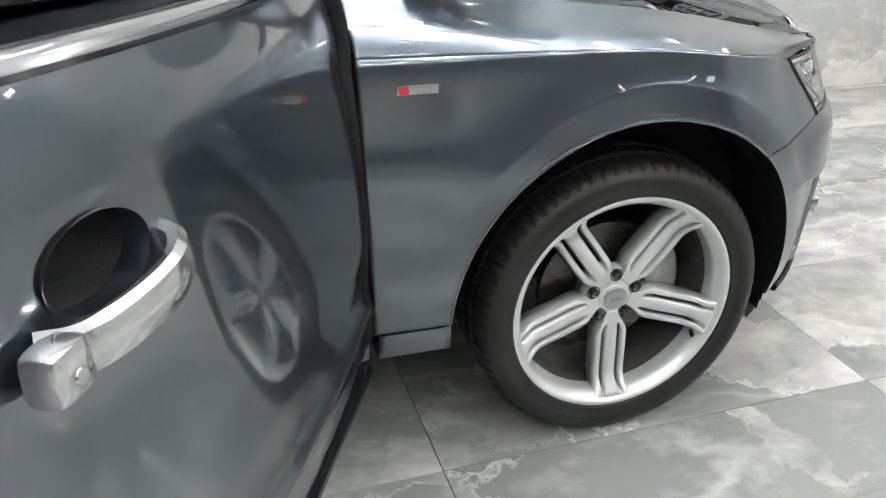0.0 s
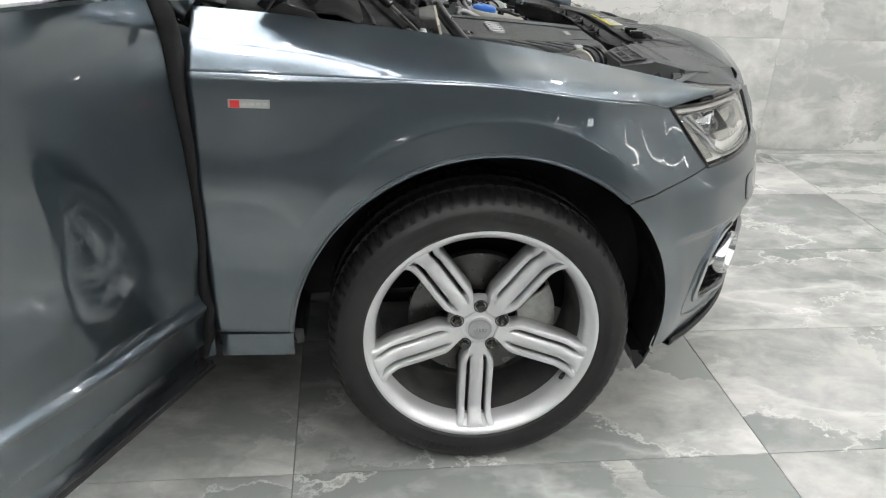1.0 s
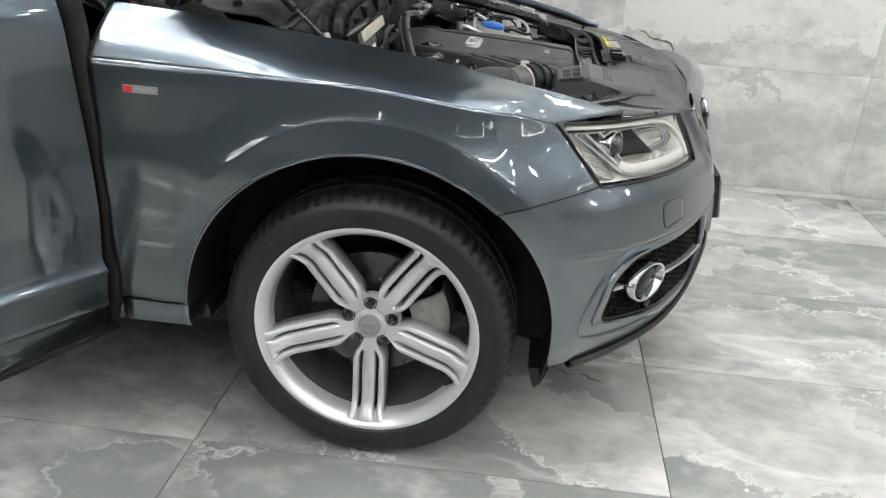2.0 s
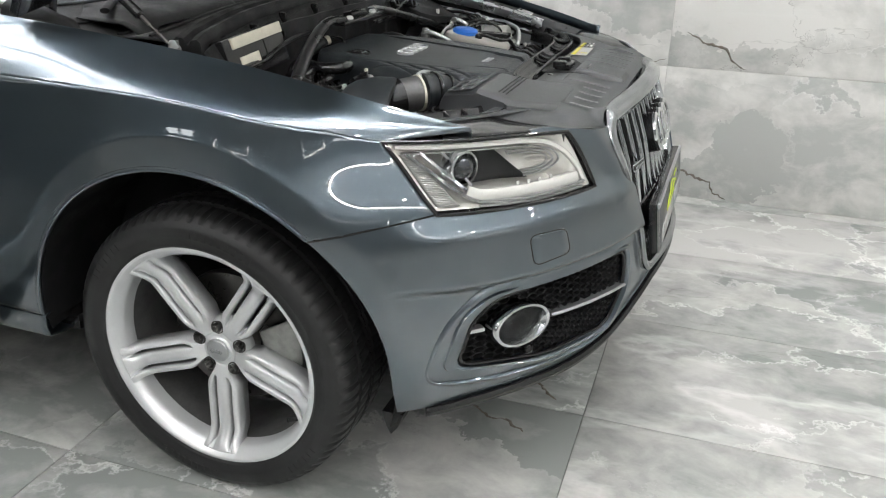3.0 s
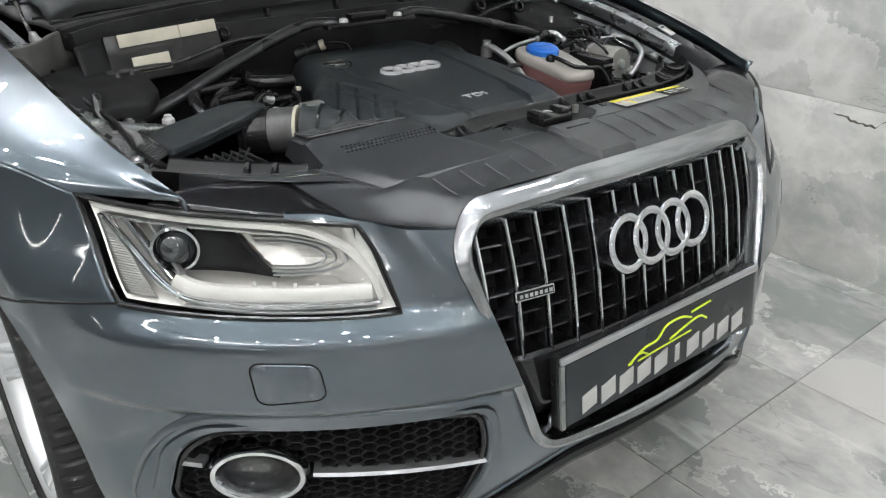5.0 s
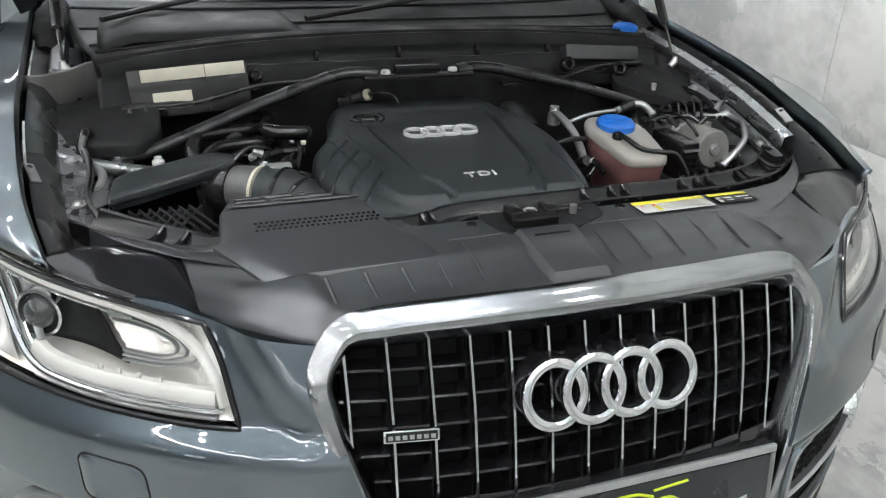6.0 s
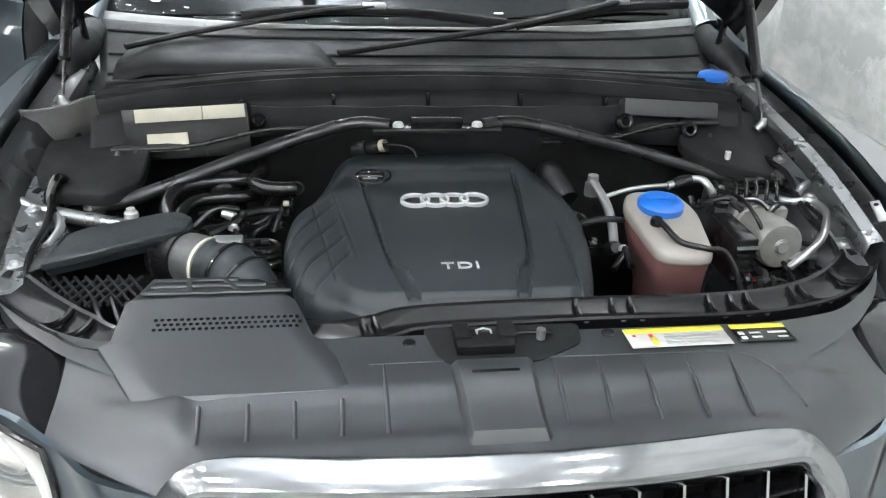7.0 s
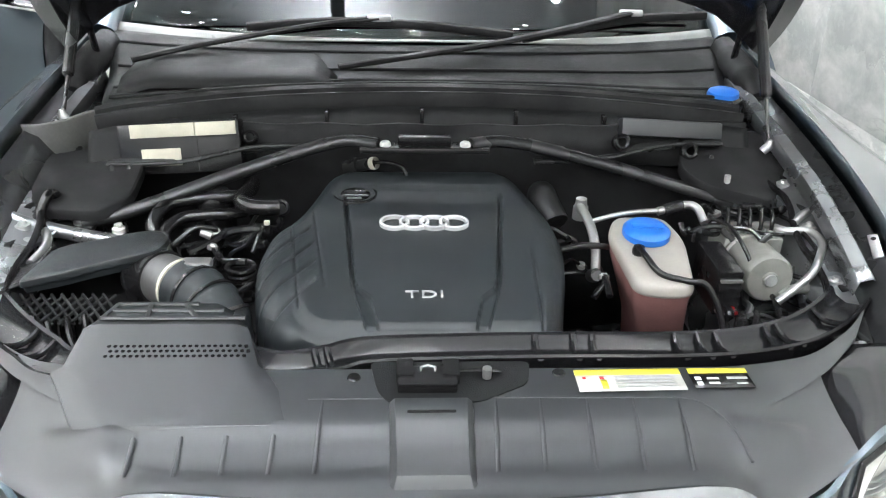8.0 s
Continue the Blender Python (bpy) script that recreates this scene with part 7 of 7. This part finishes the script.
def plenum():
    # black felt-lined caps over the suspension towers
    for s, pts in ((-1, [(-0.105, -0.775), (-0.10, -0.72), (-0.135, -0.64), (-0.10, -0.55), (-0.06, -0.53), (0.035, -0.53), (0.088, -0.575), (0.086, -0.617), (0.082, -0.676), (0.045, -0.715), (-0.01, -0.755)]),
                   (1, [(-0.18, 0.70), (-0.15, 0.54), (-0.07, 0.50), (-0.01, 0.55), (0.02, 0.62), (0.035, 0.70), (-0.05, 0.735)])):
        o = rounded(pts, 0.03, 4)
        cx, cy = sum(p[0] for p in o) / len(o), sum(p[1] for p in o) / len(o)
        rows = [[(cx + (x - cx) * f, cy + (y - cy) * f, z + (0.018 if s < 0 else 0.0) + (-(cx + (x - cx) * f) + 0.03) * (0.21 if s < 0 else 0.38) + 0.006 * math.sin(22 * (x - cx) * f) * math.cos(17 * (y - cy) * f)) for x, y in o] for f, z in ((0.0, 0.893), (0.3, 0.893), (0.6, 0.891), (0.8, 0.889), (0.97, 0.887), (1.0, 0.883), (1.0, 0.865))]
        part("tower_cover", Geo().grid(rows, wrap_u=True), FELT, car, "black moulded cover over the suspension tower")
    # cowl seal: long grooved strip
    line = path([(-0.150, -0.64, 0.990), (-0.175, -0.55, 1.0), (-0.225, -0.30, 1.012), (-0.245, 0.0, 1.016), (-0.235, 0.30, 1.012), (-0.205, 0.55, 1.0), (-0.190, 0.66, 0.992)], 8)
    k = part("cowl_seal", Geo().sweep(line, [(-0.030, -0.030), (-0.030, 0.000), (-0.022, 0.008), (-0.008, 0.006), (-0.004, -0.004), (0.004, -0.004), (0.008, 0.010), (0.022, 0.014), (0.032, 0.006), (0.032, -0.030)]), FELT, car, "long grooved black rubber cowl seal", sharp=50)
    # wall under it with small ribs
    rows = [[(p.x + 0.045 + 0.05 * (1 - t), p.y, lerp(0.905, p.z - 0.016, t)) for p in line] for t in (0, 0.35, 0.36, 0.8, 1.0)]
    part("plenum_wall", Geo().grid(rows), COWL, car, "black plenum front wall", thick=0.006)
    for i in range(9, 40, 5):
        p = line[i]
        part("plenum_rib", Geo().box((p.x + 0.062, p.y, p.z - 0.045), (0.02, 0.008, 0.06), bevel=0.002), BLACK, car)
    # sensor grommets on the wall
    for x, y, z, r in ((-0.10, -0.333, 0.967, 0.014), (-0.098, 0.392, 0.962, 0.017), (-0.095, 0.53, 0.945, 0.017)):
        part("grommet", Geo().revolve([(r * 0.5, 0.010), (r * 0.75, 0.012), (r, 0.008), (r, -0.01)], 20, Matrix.Translation((x, y, z)) @ pose(0, 0, 0, 0, 68, 0)), BLACK, car)
    # box with pale labels
    b = group_part("plenum_box", car, None, "dark plenum box with pale paper labels")
    m = Matrix.Translation((-0.082, -0.466, 0.950)) @ pose(0, 0, 0, 4, -14, -3)
    part("box", Geo().box((-0.02, 0, 0), (0.04, 0.235, 0.098), m, bevel=0.005), BLACK, b)
    part("paper_label", Geo().box((0.002, -0.029, 0.035), (0.006, 0.124, 0.025), m, bevel=0.001), CREAM, b, "long cream label")
    part("paper_label", Geo().box((0.002, 0.073, 0.035), (0.006, 0.078, 0.025), m, bevel=0.001), CREAM, b)
    part("paper_label", Geo().box((0.0, -0.036, -0.016), (0.004, 0.076, 0.033), m, bevel=0.001), CREAM, b)
    part("box_line", Geo().box((0.0, 0.034, -0.008), (0.003, 0.003, 0.075), m), BLACK, b)
    r_ = group_part("plenum_lid", car, None, "dark grey plenum lid")
    m = Matrix.Translation((-0.140, 0.50, 0.975)) @ pose(0, 0, 0, -5, -22, 8)
    part("lid", Geo().box((0, 0, 0), (0.03, 0.215, 0.035), m, bevel=0.005), GREY, r_)
    # pipes along the wall
    for y0, y1, x in ((-0.60, -0.20, -0.06), (0.22, 0.60, -0.085)):
        for j in range(2):
            hose("brake_line", [(x - 0.01 + 0.012 * j, y0, 0.925), (x - 0.02 + 0.012 * j, lerp(y0, y1, 0.35), 0.928), (x - 0.03 + 0.012 * j, lerp(y0, y1, 0.7), 0.945 + 0.01 * j), (x - 0.035 + 0.01 * j, y1, 0.955)], 0.0045, SOOT, n=8)
    for x, y in ((-0.052, -0.585), (-0.060, -0.555), (-0.10, 0.575), (-0.105, 0.545)):
        part("line_clip", Geo().revolve([(0.0, 0.012), (0.003, 0.011), (0.005, 0.003), (0.007, 0.0)], 10, Matrix.Translation((x + 0.012, y, 0.921 if y < 0 else 0.928))), SOOT, car)
    # side piece by the right strut
    rows = [[(x, y, z + dz) for x, y, z in path([(-0.24, -0.800, 0.986), (-0.150, -0.800, 0.984), (-0.112, -0.775, 0.983), (-0.104, -0.735, 0.984), (-0.130, -0.694, 0.986), (-0.165, -0.660, 0.991), (-0.180, -0.620, 0.996)], 6)] for dz in (-0.085, -0.04, -0.008, 0.0, 0.004)]
    part("side_shield", Geo().grid(rows), SHIELD, car, "grey felt side shield", thick=0.008)
    # cowl panel up to the windscreen
    def ck(u, v):
        q = line[min(len(line) - 1, int(u * (len(line) - 1)))]
        yy = lerp(-1, 1, u)
        wx = -0.468 - 0.145 * abs(yy) ** 2.2
        y = lerp(q.y, yy * 0.745, v)
        z = lerp(q.z - 0.004, 1.062, v) + 0.012 * math.sin(v * math.pi * 3) * 0.5 - 0.018 * math.sin(v * math.pi)
        return (lerp(q.x - 0.025, wx, v), y, z)
    n = len(line) - 1
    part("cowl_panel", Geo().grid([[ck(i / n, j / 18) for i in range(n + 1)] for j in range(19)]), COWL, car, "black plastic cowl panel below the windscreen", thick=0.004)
    for v in (0.16, 0.34, 0.62, 0.84):
        q = [Vector(ck(i / n, v)) + Vector((0, 0, 0.003)) for i in range(1, n)]
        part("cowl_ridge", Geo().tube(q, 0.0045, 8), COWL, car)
    # raised scuttle on the right
    rows = []
    for j in range(9):
        v = j / 8
        rows.append([(lerp(-0.285, -0.445, v) - 0.06 * abs(y / 0.7) ** 2.2 * v + 0.02 * abs(y / 0.7) ** 2 * (1 - v), y, 1.012 + 0.026 * step(0.0, 0.22, v) + 0.010 * v - 0.03 * step(-0.24, -0.185, y) - 0.02 * step(-0.56, -0.64, y)) for y in (lerp(-0.64, -0.185, i / 24) for i in range(25))])
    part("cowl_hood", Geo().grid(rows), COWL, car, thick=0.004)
    # washer filler
    m = Matrix.Translation((-0.292, 0.658, 1.006)) @ pose(0, 0, 0, 0, 8, 0)
    w = part("washer_cap", Geo().revolve([(0.0, 0.010), (0.022, 0.010), (0.029, 0.006), (0.031, -0.002), (0.030, -0.02)], 32, m @ Matrix.Diagonal((0.9, 1.15, 1, 1))), BLUE, car, "blue washer filler cap")
    part("washer_neck", Geo().revolve([(0.031, -0.004), (0.040, -0.008), (0.042, -0.03)], 28, m), BLACK, car)
    # wipers
    for pts, arm in (([(-0.490, -0.397, 1.096), (-0.505, -0.20, 1.106), (-0.500, 0.0, 1.102), (-0.476, 0.213, 1.086)], [(-0.505, -0.095, 1.116), (-0.500, -0.22, 1.104), (-0.480, -0.37, 1.082), (-0.430, -0.52, 1.062), (-0.375, -0.63, 1.046)]),
                     ([(-0.455, 0.235, 1.084), (-0.515, 0.40, 1.102), (-0.560, 0.53, 1.112), (-0.590, 0.70, 1.116)], [(-0.555, 0.505, 1.126), (-0.500, 0.38, 1.108), (-0.440, 0.20, 1.082), (-0.390, 0.0, 1.060), (-0.345, -0.179, 1.042)])):
        k = group_part("wiper", car, None, "black windscreen wiper with a flat arm")
        part("blade", Geo().tube(pts, 0.0085, 8, smooth=8, flat=1.3), FELT, k)
        part("arm", Geo().tube(arm, 0.0115, 8, smooth=8, flat=0.6), FELT, k)
        a = Vector(arm[0])
        part("joint", Geo().box((0, 0, 0), (0.020, 0.055, 0.014), Matrix.Translation(a), bevel=0.004), SATIN, k)


def clutter():
    """Loose wiring, small clips and brackets among the larger parts of the bay."""
    rnd = random.Random(21)

    def run(x0, x1, y0, y1, z0, z1, n, reach):
        for i in range(n):
            p = Vector((rnd.uniform(x0, x1), rnd.uniform(y0, y1), rnd.uniform(z0, z1)))
            a = rnd.uniform(0, 2 * math.pi)
            pts = [p]
            for k in range(4):
                a += rnd.uniform(-0.9, 0.9)
                p = p + Vector((math.cos(a), math.sin(a), 0)) * reach * rnd.uniform(0.2, 0.34)
                p.x, p.y = min(x1, max(x0, p.x)), min(y1, max(y0, p.y))
                p.z = min(z1, max(z0, p.z + rnd.uniform(-0.02, 0.02)))
                pts.append(p.copy())
            hose("cable", pts, rnd.choice((0.0035, 0.0045, 0.006, 0.008)), rnd.choice((BLACK, SEAL, SEAL, SOOT)), n=8)
            if i % 3 == 0:
                q = pts[2]
                part("cable_clip", Geo().revolve([(0.0, 0.007), (0.005, 0.007), (0.006, 0.004), (0.009, 0.003), (0.009, -0.004)], 10, Matrix.Translation(q) @ pose(0, 0, 0, rnd.uniform(-40, 40), rnd.uniform(-40, 40))), rnd.choice((STEEL, SATIN, CAST)), car)
    run(-0.02, 0.20, -0.44, -0.27, 0.82, 0.865, 16, 0.14)
    run(0.10, 0.36, -0.40, -0.28, 0.80, 0.84, 8, 0.12)
    run(0.02, 0.26, 0.235, 0.305, 0.78, 0.83, 8, 0.12)
    run(0.20, 0.38, 0.49, 0.64, 0.78, 0.815, 12, 0.14)
    run(0.04, 0.18, 0.46, 0.66, 0.87, 0.895, 9, 0.12)
    run(0.10, 0.34, -0.70, -0.62, 0.82, 0.85, 8, 0.12)
    # bright pressed bracket and rail on the right-hand inner wing
    part("wing_bracket", Geo().prism(rounded([(0.03, -0.745), (0.16, -0.735), (0.20, -0.665), (0.13, -0.632), (0.07, -0.66), (0.035, -0.70)], 0.012), 0.866, 0.871), BAYPAINT, car, "bare metal bracket on the inner wing")
    hose("painted_rail", [(0.055, -0.725, 0.880), (0.115, -0.66, 0.874), (0.165, -0.635, 0.868), (0.22, -0.64, 0.86)], 0.008, STEEL)
    for x, y in ((0.055, -0.712), (0.145, -0.70), (0.165, -0.665)):
        part("bracket_bolt", Geo().revolve([(0.0, 0.007), (0.006, 0.007), (0.007, 0.003), (0.011, 0.002), (0.011, -0.002)], 10, Matrix.Translation((x, y, 0.8725))), STEEL, car)


bay()
slam_panel()
sticker("warning_sticker", 0.545, 0.590, 0.186, 0.325, WHITE, [("yellow_band", YELLOW, 0.0, 0.27, 0.0, 1.0), ("red_mark", RED, 0.34, 0.46, 0.22, 0.26), ("orange_mark", YELLOW, 0.5, 0.92, 0.22, 0.28), ("red_mark", RED, 0.34, 0.44, 0.06, 0.09)] + [("text_bar", SATIN, 0.40 + 0.14 * i, 0.46 + 0.14 * i, 0.36, 0.92) for i in range(4)], "white and yellow warning sticker")
sticker("data_sticker", 0.540, 0.582, 0.336, 0.415, BLACK, [("yellow_band", YELLOW, 0.0, 0.26, 0.0, 1.0), ("text_bar", WHITE, 0.48, 0.58, 0.26, 0.46), ("text_bar", WHITE, 0.72, 0.82, 0.26, 0.44), ("text_bar", WHITE, 0.46, 0.58, 0.60, 0.94), ("symbol", WHITE, 0.44, 0.62, 0.06, 0.16), ("symbol", WHITE, 0.70, 0.88, 0.06, 0.16), ("text_bar", WHITE, 0.76, 0.84, 0.72, 0.90)], "black and yellow data sticker with white marks")
engine_cover()
air_filter()
strut_brace()
coolant_tank()
brake_unit()
plumbing()
clutter()
plenum()


# ---- floor and wall tiles ----
def tile_mesh(name, a, b, d, material):
    g = Geo().box((0, 0, -d / 2), (a - 0.0028, b - 0.0028, d), bevel=0.0008)
    me = mesh_of(name, g)
    me.materials.append(material)
    return me


ft = tile_mesh("floor_tile", 1.2, 0.6, 0.009, FLOOR_TILE)
turn = Matrix.Translation((0.764, -0.905, 0)) @ pose(0, 0, 0, 0, 0, 1.0)
for i in range(-6, 6):
    for j in range(-11, 6):
        c = turn @ Vector((0.6 + 1.2 * i, 0.3 + 0.6 * j, 0.0))
        if ROOM_X0 - 0.3 < c.x < ROOM_X1 + 0.3 and ROOM_Y0 < c.y < WALL_Y + 0.32:
            o = new("floor_tile", ft)
            o.parent = floor
            o.matrix_basis = Matrix.Translation((c.x, c.y, 0.0)) @ pose(0, 0, 0, 0, 0, 1.0 + 180 * ((i * 7 + j * 3) % 2))
wt = tile_mesh("wall_tile", 1.2, 0.6, 0.009, WALL_TILE)
for i in range(-5, 6):
    for j in range(6):
        z = 0.3 + 0.6 * j
        if z < ROOM_H:
            o = new("wall_tile", wt)
            o.parent = wall_left
            o.matrix_basis = pose(0.103 + 1.2 * i, WALL_Y + 0.001, z, 90, 0, 180 * ((i * 5 + j) % 2)) @ (pose(0, 0, 0) if (i * 5 + j) % 2 == 0 else pose(0, 0, 0, 180))


# ---- printed dark veins in the marble ----
def vein(parent, pts, up, side_way, width, seed):
    """A thin jagged line lying on a tile: pts in the tile's plane, up its outward way."""
    rnd = random.Random(seed)
    line = []
    for a, b in zip(pts, pts[1:]):
        a, b = Vector(a), Vector(b)
        n = max(3, int((b - a).length / 0.012))
        d = (b - a).normalized().cross(up)
        for i in range(n):
            line.append(lerp(a, b, i / n) + d * rnd.uniform(-0.006, 0.006))
    line.append(Vector(pts[-1]))
    rows = []
    for i, p in enumerate(line):
        t = i / (len(line) - 1)
        w = width * (0.25 + 0.75 * math.sin(math.pi * t) ** 0.6) * rnd.uniform(0.45, 1.2)
        rows.append([p + side_way * (w / 2) + up * 0.0004, p - side_way * (w / 2) + up * 0.0004])
    return part("dark_vein", Geo().grid(rows), CRACK, parent, thick=0.0003)


OUT, UPW = Vector((0, -1, 0)), Vector((0.4, 0, 0.92))
WY = WALL_Y + 0.001
for k, dz in enumerate((0.0, 0.6)):
    vein(wall_left, [(0.770, WY, 0.148 + dz), (0.855, WY, 0.112 + dz), (0.955, WY, 0.083 + dz), (0.978, WY, 0.035 + dz), (1.036, WY, 0.010 + dz)], OUT, UPW, 0.012, 3 + k)
vein(wall_left, [(0.339, WY, 0.567), (0.40, WY, 0.552), (0.481, WY, 0.548), (0.53, WY, 0.588)], OUT, UPW, 0.009, 6)
vein(wall_left, [(0.536, WY, 0.606), (0.60, WY, 0.604), (0.650, WY, 0.612), (0.70, WY, 0.632)], OUT, UPW, 0.008, 7)
for k, pts in enumerate(([(0.44, -0.347, 0), (0.51, -0.404, 0), (0.56, -0.40, 0), (0.618, -0.435, 0)], [(0.57, -0.165, 0), (0.60, -0.20, 0), (0.667, -0.259, 0)], [(1.02, -1.02, 0), (1.07, -1.05, 0), (1.10, -1.02, 0)])):
    vein(floor, pts, Vector((0, 0, 1)), Vector((0.6, 0.8, 0)), 0.012, 11 + k)
